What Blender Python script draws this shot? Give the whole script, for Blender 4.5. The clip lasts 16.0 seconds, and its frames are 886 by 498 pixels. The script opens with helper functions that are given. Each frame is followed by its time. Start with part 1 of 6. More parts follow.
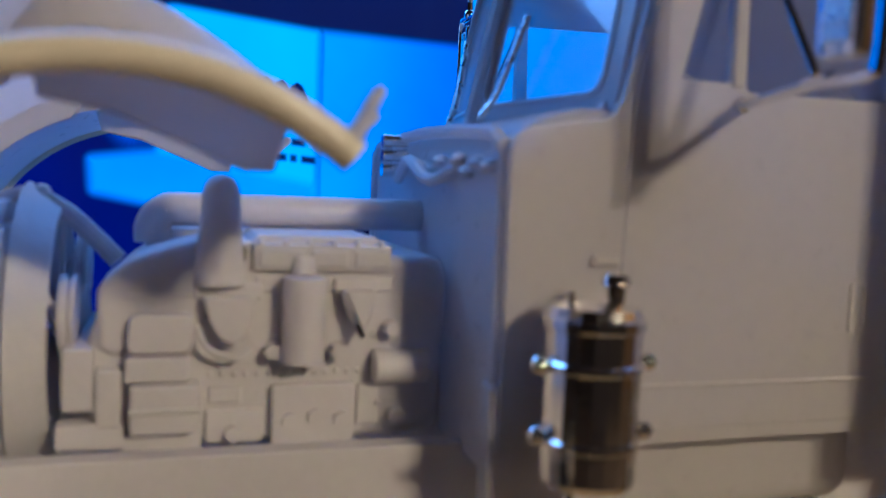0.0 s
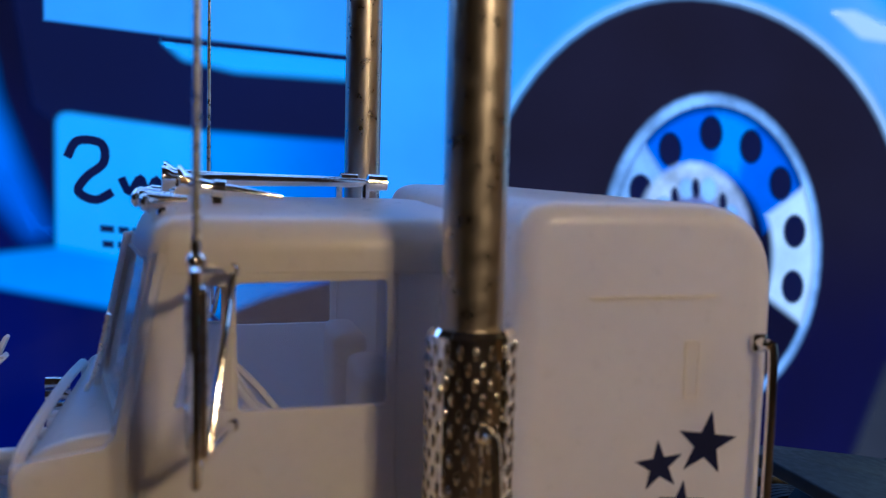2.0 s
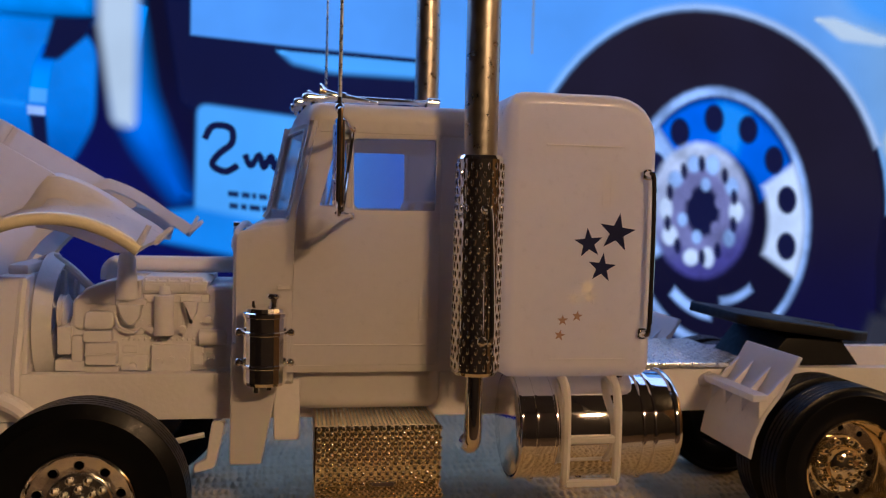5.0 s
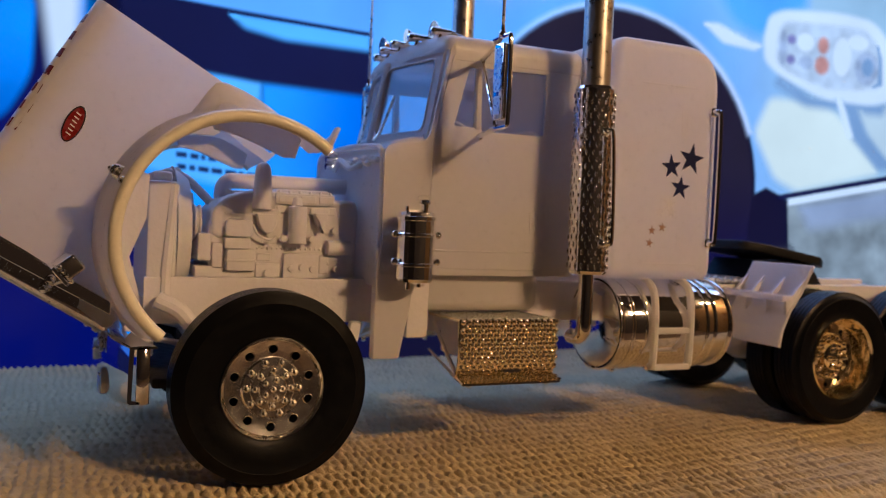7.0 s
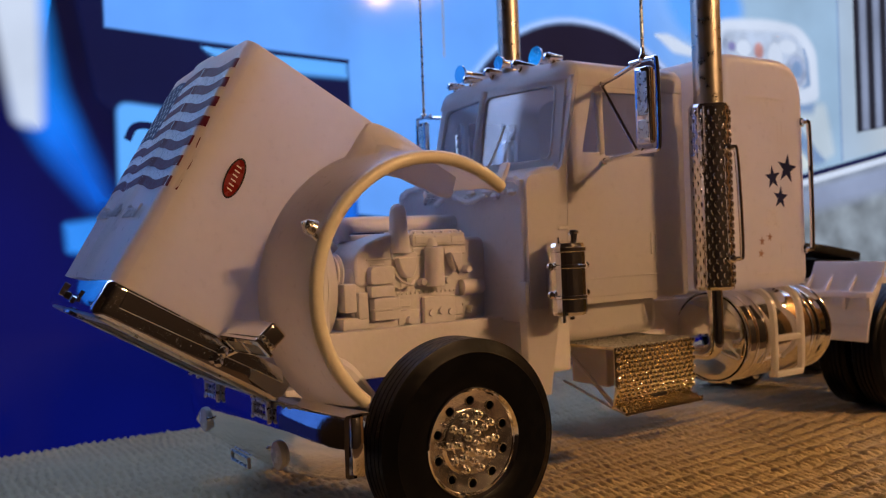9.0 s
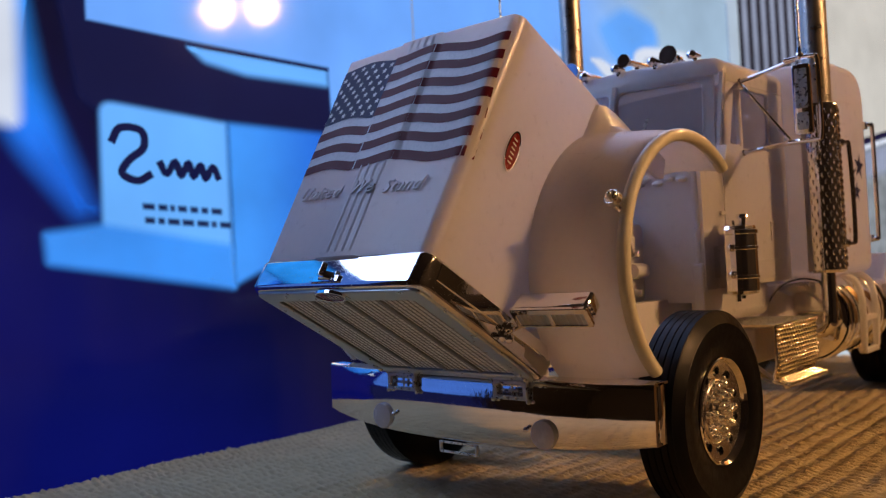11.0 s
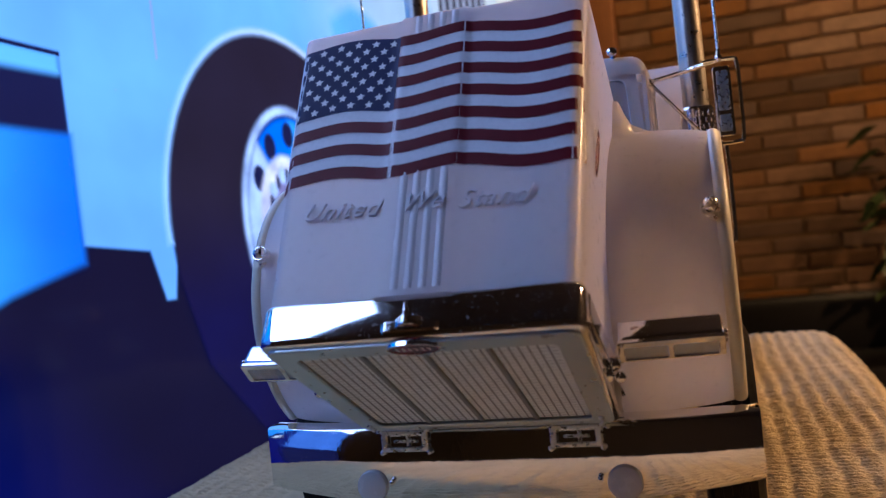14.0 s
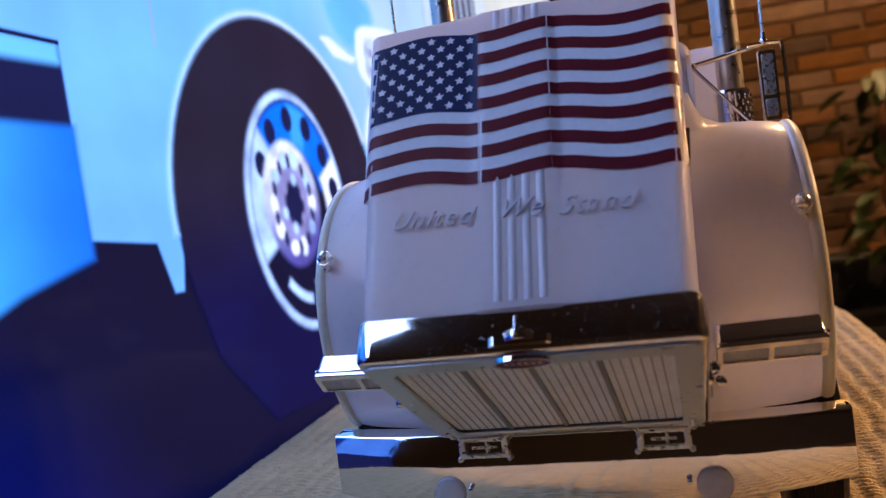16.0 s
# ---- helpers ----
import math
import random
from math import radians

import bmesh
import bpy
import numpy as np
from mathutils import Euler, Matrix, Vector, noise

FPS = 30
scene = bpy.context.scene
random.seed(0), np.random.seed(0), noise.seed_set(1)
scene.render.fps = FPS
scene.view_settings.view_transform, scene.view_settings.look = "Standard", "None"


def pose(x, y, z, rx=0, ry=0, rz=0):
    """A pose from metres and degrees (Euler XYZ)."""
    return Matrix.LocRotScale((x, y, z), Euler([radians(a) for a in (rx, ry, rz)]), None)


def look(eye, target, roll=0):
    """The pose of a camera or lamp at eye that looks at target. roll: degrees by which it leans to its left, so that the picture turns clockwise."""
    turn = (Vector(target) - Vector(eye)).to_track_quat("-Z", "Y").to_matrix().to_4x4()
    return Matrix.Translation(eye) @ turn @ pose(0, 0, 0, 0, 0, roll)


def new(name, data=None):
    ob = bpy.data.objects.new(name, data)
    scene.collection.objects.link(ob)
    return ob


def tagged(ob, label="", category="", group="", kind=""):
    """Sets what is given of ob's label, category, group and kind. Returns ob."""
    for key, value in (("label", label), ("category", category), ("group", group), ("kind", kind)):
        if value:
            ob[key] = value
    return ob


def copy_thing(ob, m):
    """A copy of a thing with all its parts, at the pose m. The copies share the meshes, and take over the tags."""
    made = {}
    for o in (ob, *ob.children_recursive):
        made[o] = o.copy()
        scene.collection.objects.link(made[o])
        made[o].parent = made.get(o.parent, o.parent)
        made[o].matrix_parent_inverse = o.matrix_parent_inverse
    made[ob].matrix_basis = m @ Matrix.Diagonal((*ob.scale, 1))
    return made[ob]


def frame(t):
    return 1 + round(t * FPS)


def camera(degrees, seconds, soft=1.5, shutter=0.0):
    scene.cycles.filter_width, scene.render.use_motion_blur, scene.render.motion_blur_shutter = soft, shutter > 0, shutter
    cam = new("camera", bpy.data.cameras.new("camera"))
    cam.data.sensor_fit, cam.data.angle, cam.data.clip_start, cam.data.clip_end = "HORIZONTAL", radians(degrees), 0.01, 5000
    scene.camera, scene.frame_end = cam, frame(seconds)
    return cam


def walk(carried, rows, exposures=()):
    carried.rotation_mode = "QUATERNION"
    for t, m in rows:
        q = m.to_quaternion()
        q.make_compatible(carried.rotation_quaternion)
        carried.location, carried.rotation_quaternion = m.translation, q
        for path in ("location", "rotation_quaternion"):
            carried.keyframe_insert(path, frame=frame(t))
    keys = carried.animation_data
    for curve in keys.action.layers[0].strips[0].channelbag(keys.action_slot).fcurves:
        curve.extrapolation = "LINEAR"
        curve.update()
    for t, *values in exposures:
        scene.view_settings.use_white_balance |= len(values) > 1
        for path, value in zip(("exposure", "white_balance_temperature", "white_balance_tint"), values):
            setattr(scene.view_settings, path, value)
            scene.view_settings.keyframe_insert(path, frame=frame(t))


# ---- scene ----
# ---- camera and its path ----
cam = camera(55.0, 16.0, soft=1.15)
cam.data.dof.use_dof = True
cam.data.dof.focus_distance, cam.data.dof.aperture_fstop = 0.176, 28.0
PATH = [
    (0, (-0.00155, -0.10651, 0.07169), (0.03469, 0.00751, 0.06238), 2.35),
    (0.5, (0.01085, -0.11749, 0.08357), (0.04716, -0.00339, 0.07562), 2.29),
    (1, (0.02732, -0.12435, 0.09436), (0.06282, -0.01001, 0.08616), 2.22),
    (1.5, (0.04402, -0.13310, 0.10617), (0.07731, -0.01815, 0.09741), 1.99),
    (2, (0.05317, -0.13634, 0.11347), (0.08362, -0.02084, 0.10202), 1.48),
    (2.5, (0.06426, -0.14244, 0.11804), (0.08956, -0.02625, 0.10191), 1.06),
    (3, (0.07639, -0.15001, 0.12244), (0.09689, -0.03335, 0.10320), 0.30),
    (3.2, (0.07121, -0.15391, 0.11810), (0.09110, -0.03713, 0.09894), 0.17),
    (5.3, (0.03340, -0.23048, 0.07600), (0.05415, -0.11240, 0.07100), 1.65),
    (5.5, (0.02461, -0.23204, 0.06978), (0.04606, -0.11407, 0.06513), 1.63),
    (6, (-0.00374, -0.23285, 0.06391), (0.01975, -0.11526, 0.05946), 1.81),
    (6.5, (-0.02847, -0.23127, 0.05467), (-0.00251, -0.11416, 0.05131), 2.02),
    (7, (-0.04261, -0.22698, 0.05880), (0.00659, -0.11760, 0.05496), 2.50),
    (7.5, (-0.06175, -0.21909, 0.04723), (0.00461, -0.11920, 0.04311), 1.61),
    (8, (-0.07371, -0.21576, 0.05481), (-0.00707, -0.11609, 0.04983), -0.29),
    (8.5, (-0.07479, -0.20123, 0.06031), (-0.00922, -0.10077, 0.05741), -1.85),
    (9, (-0.09923, -0.18777, 0.06303), (-0.03314, -0.08762, 0.06153), -2.22),
    (9.5, (-0.11098, -0.16734, 0.06695), (-0.04118, -0.06974, 0.06577), -2.46),
    (9.7, (-0.12442, -0.16177, 0.06286), (-0.05243, -0.06577, 0.06137), -2.31),
    (11.8, (-0.17529, -0.10099, 0.05516), (-0.07562, -0.03425, 0.05853), -3.99),
    (12, (-0.17687, -0.09320, 0.05506), (-0.07423, -0.03110, 0.05811), -4.07),
    (12.5, (-0.18408, -0.07084, 0.05303), (-0.07737, -0.01598, 0.05543), -4.46),
    (13, (-0.18000, -0.06038, 0.06101), (-0.06977, -0.01296, 0.06194), -4.82),
    (13.5, (-0.17940, -0.05022, 0.06499), (-0.06670, -0.00901, 0.06474), -5.34),
    (14, (-0.18064, -0.04203, 0.06606), (-0.06625, -0.00583, 0.06401), -6.22),
    (14.5, (-0.18363, -0.03323, 0.06494), (-0.06878, 0.00139, 0.06162), -6.49),
    (15, (-0.18940, -0.02678, 0.06654), (-0.07440, 0.00716, 0.06179), -6.89),
    (15.5, (-0.18774, -0.02083, 0.07124), (-0.07259, 0.01244, 0.06544), -7.27),
    (16, (-0.18130, -0.02316, 0.07354), (-0.06599, 0.00946, 0.06718), -7.61),
]
EXPOSURES = [(0, 0.03, 3800, 0), (1, -0.15, 4000, -1), (2, -0.29, 4300, -2), (3.2, -0.32, 4600, -2), (5.3, -0.35, 5200, 9), (6.4, -0.06, 5250, 9), (7, 0.02, 5100, 9), (7.5, -0.16, 5150, 12), (8, -0.09, 5400, 13), (9.7, -0.11, 6000, 16), (11.8, 0.04, 6300, 15), (12.5, 0.12, 6150, 13), (13.2, 0.22, 5700, 13), (14.5, 0.42, 5300, 18), (16, 0.54, 5600, 19)]
walk(cam, [(t, look(eye, target, roll)) for t, eye, target, roll in PATH], EXPOSURES)

# ---- world, lamps ----
# All plan numbers below are metres of the full-size truck; the kit is 1:25.
S = 0.04
world = bpy.data.worlds.new("room_dark")
scene.world = world
world.use_nodes = True
world.node_tree.nodes["Background"].inputs["Color"].default_value = (0.05, 0.06, 0.09, 1)
world.node_tree.nodes["Background"].inputs["Strength"].default_value = 0.3
BULBS = [(11.6, -24.7, 14.2), (9.6, -25.2, 14.0)]
BULB_POWER = 750.0
ADDED_BULB_POWER = 430.0
TV_GAIN = 1.1


# ---- materials ----
def make(name, color, rough=0.5, metal=0.0, var=0.12, scale=40.0, bump=0.0, bump_scale=300.0, coat=0.0, sss=0.0, emit=None, spread=0.08, pass_light=0.0):
    """A procedural surface: base colour varied at two scales, roughness varied, fine relief."""
    m = bpy.data.materials.new(name)
    m.use_nodes = True
    nt = m.node_tree
    b = nt.nodes["Principled BSDF"]
    co = nt.nodes.new("ShaderNodeTexCoord")
    n1 = nt.nodes.new("ShaderNodeTexNoise")
    n1.inputs["Scale"].default_value, n1.inputs["Detail"].default_value = scale, 4
    n2 = nt.nodes.new("ShaderNodeTexNoise")
    n2.inputs["Scale"].default_value, n2.inputs["Detail"].default_value = scale * 9, 3
    mix = nt.nodes.new("ShaderNodeMix")
    mix.data_type = "FLOAT"
    mix.inputs[0].default_value = 0.4
    for n in (n1, n2):
        nt.links.new(co.outputs["Object"], n.inputs["Vector"])
    nt.links.new(n1.outputs["Fac"], mix.inputs[2])
    nt.links.new(n2.outputs["Fac"], mix.inputs[3])
    ramp = nt.nodes.new("ShaderNodeMapRange")
    ramp.inputs["From Min"].default_value, ramp.inputs["From Max"].default_value = 0.3, 0.7
    ramp.inputs["To Min"].default_value, ramp.inputs["To Max"].default_value = 1 - var, 1 + var
    nt.links.new(mix.outputs[0], ramp.inputs["Value"])
    hue = nt.nodes.new("ShaderNodeHueSaturation")
    hue.inputs["Color"].default_value = (*color, 1)
    nt.links.new(ramp.outputs[0], hue.inputs["Value"])
    nt.links.new(hue.outputs[0], b.inputs["Base Color"])
    rr = nt.nodes.new("ShaderNodeMapRange")
    rr.inputs["From Min"].default_value, rr.inputs["From Max"].default_value = 0.3, 0.7
    rr.inputs["To Min"].default_value, rr.inputs["To Max"].default_value = max(0.01, rough - spread), min(1, rough + spread)
    nt.links.new(n2.outputs["Fac"], rr.inputs["Value"])
    nt.links.new(rr.outputs[0], b.inputs["Roughness"])
    b.inputs["Metallic"].default_value = metal
    b.inputs["Coat Weight"].default_value = coat
    b.inputs["Coat Roughness"].default_value = 0.12
    if sss:
        b.inputs["Subsurface Weight"].default_value = sss
        b.inputs["Subsurface Radius"].default_value = (0.9, 0.8, 1.0)
        b.inputs["Subsurface Scale"].default_value = 0.0022
    if bump:
        n3 = nt.nodes.new("ShaderNodeTexNoise")
        n3.inputs["Scale"].default_value, n3.inputs["Detail"].default_value = bump_scale, 3
        nt.links.new(co.outputs["Object"], n3.inputs["Vector"])
        bp = nt.nodes.new("ShaderNodeBump")
        bp.inputs["Strength"].default_value, bp.inputs["Distance"].default_value = bump, 0.0004
        nt.links.new(n3.outputs["Fac"], bp.inputs["Height"])
        nt.links.new(bp.outputs[0], b.inputs["Normal"])
    if emit:
        b.inputs["Emission Color"].default_value = (*emit[:3], 1)
        b.inputs["Emission Strength"].default_value = emit[3]
    if pass_light:
        # thin moulded plastic lets part of the light through
        tl = nt.nodes.new("ShaderNodeBsdfTranslucent")
        nt.links.new(hue.outputs[0], tl.inputs["Color"])
        mx = nt.nodes.new("ShaderNodeMixShader")
        mx.inputs[0].default_value = pass_light
        nt.links.new(b.outputs[0], mx.inputs[1])
        nt.links.new(tl.outputs[0], mx.inputs[2])
        nt.links.new(mx.outputs[0], nt.nodes["Material Output"].inputs["Surface"])
    return m


PLASTIC = make("white_kit_plastic", (0.84, 0.82, 0.83), 0.34, var=0.03, scale=60, bump=0.10, bump_scale=700, coat=0.35, sss=0.3, pass_light=0.5)
PLASTIC_SOLID = make("white_kit_plastic_thin", (0.84, 0.82, 0.83), 0.34, var=0.03, scale=60, bump=0.10, bump_scale=700, coat=0.2, pass_light=0.3)
PLASTIC_DULL = make("white_kit_plastic_unpolished", (0.80, 0.78, 0.80), 0.45, var=0.04, scale=90, bump=0.25, bump_scale=900, sss=0.4, pass_light=0.18)
IVORY = make("yellowed_glue_edge", (0.74, 0.69, 0.55), 0.38, var=0.08, scale=80, bump=0.2, bump_scale=900, coat=0.2)
CHROME = make("chrome_plating", (0.86, 0.85, 0.84), 0.07, metal=1.0, var=0.03, scale=80, bump=0.05, bump_scale=500, spread=0.03)
CHROME_SOFT = make("frosted_chrome", (0.74, 0.77, 0.76), 0.3, metal=0.85, var=0.1, scale=120, bump=0.25, bump_scale=1200)
CHROME_WORN = make("worn_chrome_plating", (0.92, 0.89, 0.83), 0.27, metal=1.0, var=0.05, scale=120, bump=0.15, bump_scale=900)
CHROME_BRUSHED = make("brushed_chrome_plating", (0.95, 0.92, 0.88), 0.20, metal=1.0, var=0.03, scale=80, bump=0.04, bump_scale=900, spread=0.04)
# neutral chrome with the warm reflections put into its base colour
CHROME_WARM = make("yellowed_chrome_plating", (0.96, 0.85, 0.60), 0.11, metal=1.0, var=0.08, scale=90, bump=0.05, bump_scale=500, spread=0.05)
CHROME_SATIN = make("satin_chrome_plating", (0.90, 0.88, 0.86), 0.13, metal=1.0, var=0.03, scale=80, bump=0.05, bump_scale=500, spread=0.03)
STEEL = make("dull_foil_steel", (0.54, 0.50, 0.45), 0.33, metal=1.0, var=0.06, scale=50, bump=0.04, bump_scale=900)
RUBBER = make("black_tyre_rubber", (0.0030, 0.0032, 0.0046), 0.36, var=0.2, scale=70, bump=0.12, bump_scale=700)
RUBBER.node_tree.nodes["Principled BSDF"].inputs["Specular IOR Level"].default_value = 0.14
BLACK = make("black_plastic", (0.009, 0.009, 0.010), 0.5, var=0.2, scale=60)
BLACK.node_tree.nodes["Principled BSDF"].inputs["Specular IOR Level"].default_value = 0.2
# shade behind the hand holes, put in as a near-black colour
RIM_SHADE = make("dark_opening", (0.02, 0.02, 0.022), 0.6)
DECAL_BLUE = make("navy_decal", (0.012, 0.016, 0.07), 0.5, var=0.15, scale=150)
DECAL_RED = make("dark_red_decal", (0.13, 0.012, 0.018), 0.5, var=0.15, scale=150)
for m in (DECAL_BLUE, DECAL_RED):
    m.node_tree.nodes["Principled BSDF"].inputs["Specular IOR Level"].default_value = 0.12
DECAL_WHITE = make("white_decal", (0.80, 0.78, 0.79), 0.3, var=0.05, scale=150)
for decal in (DECAL_BLUE, DECAL_RED, DECAL_WHITE):
    decal.node_tree.nodes["Principled BSDF"].inputs["Specular IOR Level"].default_value = 0.12
DECAL_RUST = make("faded_rust_decal", (0.36, 0.22, 0.15), 0.4)
EMBLEM_RED = make("red_enamel", (0.20, 0.014, 0.014), 0.25, coat=0.4)
CLOTH = make("tan_cotton_weave", (0.60, 0.485, 0.272), 0.95, var=0.16, scale=30, bump=1.0, bump_scale=1500)
WOOD = make("stained_wood_trim", (0.30, 0.12, 0.035), 0.45, var=0.25, scale=6, bump=0.2, bump_scale=40)
PLASTER = make("ochre_plaster", (0.42, 0.30, 0.12), 0.8, var=0.1, scale=5)
# unseen walls and ceiling, coloured near-black so the chrome reflects a dim room
DARK_WALL = make("dark_wall_panel", (0.035, 0.028, 0.024), 0.85, var=0.06, scale=3)
DARK_CEILING = make("dark_ceiling_boards", (0.05, 0.042, 0.04), 0.9, var=0.05, scale=3)
MORTAR = make("ochre_mortar", (0.30, 0.185, 0.085), 0.95, var=0.2, scale=20)
CARPET = make("brown_carpet", (0.12, 0.085, 0.06), 0.97, var=0.2, scale=30)
LEAF = make("dark_green_leaf", (0.05, 0.085, 0.02), 0.5, var=0.3, scale=12)
POT = make("dark_glazed_pot", (0.04, 0.03, 0.025), 0.4)
BULB = make("lamp_bulb", (0.9, 0.8, 0.6), 0.4, emit=(1.0, 0.53, 0.20, BULB_POWER))
ADDED_BULB = make("lamp_bulb_far", (0.9, 0.8, 0.6), 0.4, emit=(1.0, 0.57, 0.20, ADDED_BULB_POWER))


def brick_material():
    m = make("brown_brick", (0.205, 0.105, 0.045), 0.9, var=0.3, scale=14, bump=0.3, bump_scale=60)
    nt = m.node_tree
    info = nt.nodes.new("ShaderNodeObjectInfo")
    hue = [n for n in nt.nodes if n.type == "HUE_SAT"][0]
    mr = nt.nodes.new("ShaderNodeMapRange")
    mr.inputs["To Min"].default_value, mr.inputs["To Max"].default_value = 0.72, 1.25
    nt.links.new(info.outputs["Random"], mr.inputs["Value"])
    nt.links.new(mr.outputs[0], hue.inputs["Saturation"])
    # some bricks are burnt darker than others
    old = hue.inputs["Value"].links[0].from_socket
    wn = nt.nodes.new("ShaderNodeTexWhiteNoise")
    wn.noise_dimensions = "1D"
    nt.links.new(info.outputs["Random"], wn.inputs["W"])
    mv = nt.nodes.new("ShaderNodeMapRange")
    mv.inputs["To Min"].default_value, mv.inputs["To Max"].default_value = 0.55, 1.55
    nt.links.new(wn.outputs["Value"], mv.inputs["Value"])
    mul = nt.nodes.new("ShaderNodeMath")
    mul.operation = "MULTIPLY"
    nt.links.new(old, mul.inputs[0])
    nt.links.new(mv.outputs[0], mul.inputs[1])
    nt.links.new(mul.outputs[0], hue.inputs["Value"])
    return m


BRICK = brick_material()


def dusty_chrome():
    """Mirror plating with pale specks of dust and lint on it."""
    m = make("dusty_chrome_plating", (0.80, 0.80, 0.80), 0.06, metal=1.0, var=0.04, scale=80, spread=0.02)
    nt = m.node_tree
    b = nt.nodes["Principled BSDF"]
    co = nt.nodes.new("ShaderNodeTexCoord")
    last = None
    for scale, lo in ((1500, 0.68), (4200, 0.66)):
        n = nt.nodes.new("ShaderNodeTexNoise")
        n.inputs["Scale"].default_value, n.inputs["Detail"].default_value = scale, 2
        nt.links.new(co.outputs["Object"], n.inputs["Vector"])
        r = nt.nodes.new("ShaderNodeMapRange")
        r.inputs["From Min"].default_value, r.inputs["From Max"].default_value = lo, lo + 0.06
        r.inputs["To Min"].default_value, r.inputs["To Max"].default_value = 1.0, 0.55
        nt.links.new(n.outputs["Fac"], r.inputs["Value"])
        if last is None:
            last = r.outputs[0]
        else:
            mul = nt.nodes.new("ShaderNodeMath")
            mul.operation = "MULTIPLY"
            nt.links.new(last, mul.inputs[0])
            nt.links.new(r.outputs[0], mul.inputs[1])
            last = mul.outputs[0]
    nt.links.new(last, b.inputs["Metallic"])
    return m


CHROME_DUST = dusty_chrome()
GRILLE_FRAME = make("frosted_grille_frame", (0.60, 0.66, 0.66), 0.34, metal=0.75, var=0.05, scale=60)
GRILLE_WIRE = make("silver_grille_wire", (0.62, 0.66, 0.68), 0.45, metal=0.2, var=0.1, scale=150)
GRILLE_LINE = make("grey_grille_line", (0.32, 0.34, 0.35), 0.5, var=0.1, scale=150)
GRILLE_BAR = make("grey_grille_bar", (0.26, 0.28, 0.28), 0.4, metal=0.4, var=0.1, scale=150)


def glass_material(name="clear_window_plastic", cloud=0.45, front=0.4, tone=(0.82, 0.82, 0.86)):
    m = bpy.data.materials.new(name)
    m.use_nodes = True
    nt = m.node_tree
    nt.nodes.remove(nt.nodes["Principled BSDF"])
    tr = nt.nodes.new("ShaderNodeBsdfTransparent")
    tr.inputs["Color"].default_value = (0.9, 0.92, 0.95, 1)
    gl = nt.nodes.new("ShaderNodeBsdfGlossy")
    gl.inputs["Roughness"].default_value = 0.06
    mx = nt.nodes.new("ShaderNodeMixShader")
    mx.inputs[0].default_value = 0.09
    haze = nt.nodes.new("ShaderNodeMixShader")
    haze.inputs[0].default_value = cloud
    dull = nt.nodes.new("ShaderNodeBsdfTranslucent")
    dull.inputs["Color"].default_value = (0.8, 0.82, 0.9, 1)
    nt.links.new(tr.outputs[0], haze.inputs[1])
    milk = nt.nodes.new("ShaderNodeMixShader")
    milk.inputs[0].default_value = front
    face = nt.nodes.new("ShaderNodeBsdfDiffuse")
    face.inputs["Color"].default_value = (*tone, 1)
    nt.links.new(dull.outputs[0], milk.inputs[1])
    nt.links.new(face.outputs[0], milk.inputs[2])
    nt.links.new(milk.outputs[0], haze.inputs[2])
    nt.links.new(haze.outputs[0], mx.inputs[1])
    nt.links.new(gl.outputs[0], mx.inputs[2])
    nt.links.new(mx.outputs[0], nt.nodes["Material Output"].inputs["Surface"])
    return m


GLASS = glass_material(cloud=0.2, front=0.6)
# bluish haze in the pane imitates light inside the cab
GLASS_SIDE = glass_material("hazy_side_window_plastic", 0.11, 0.75, (0.62, 0.64, 0.92))
# cool tint of the base colour stands for bluish light on the grille
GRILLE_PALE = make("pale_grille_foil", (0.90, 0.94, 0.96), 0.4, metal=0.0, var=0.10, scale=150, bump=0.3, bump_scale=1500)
LENS = make("frosted_lens", (0.6, 0.62, 0.63), 0.25, var=0.05)


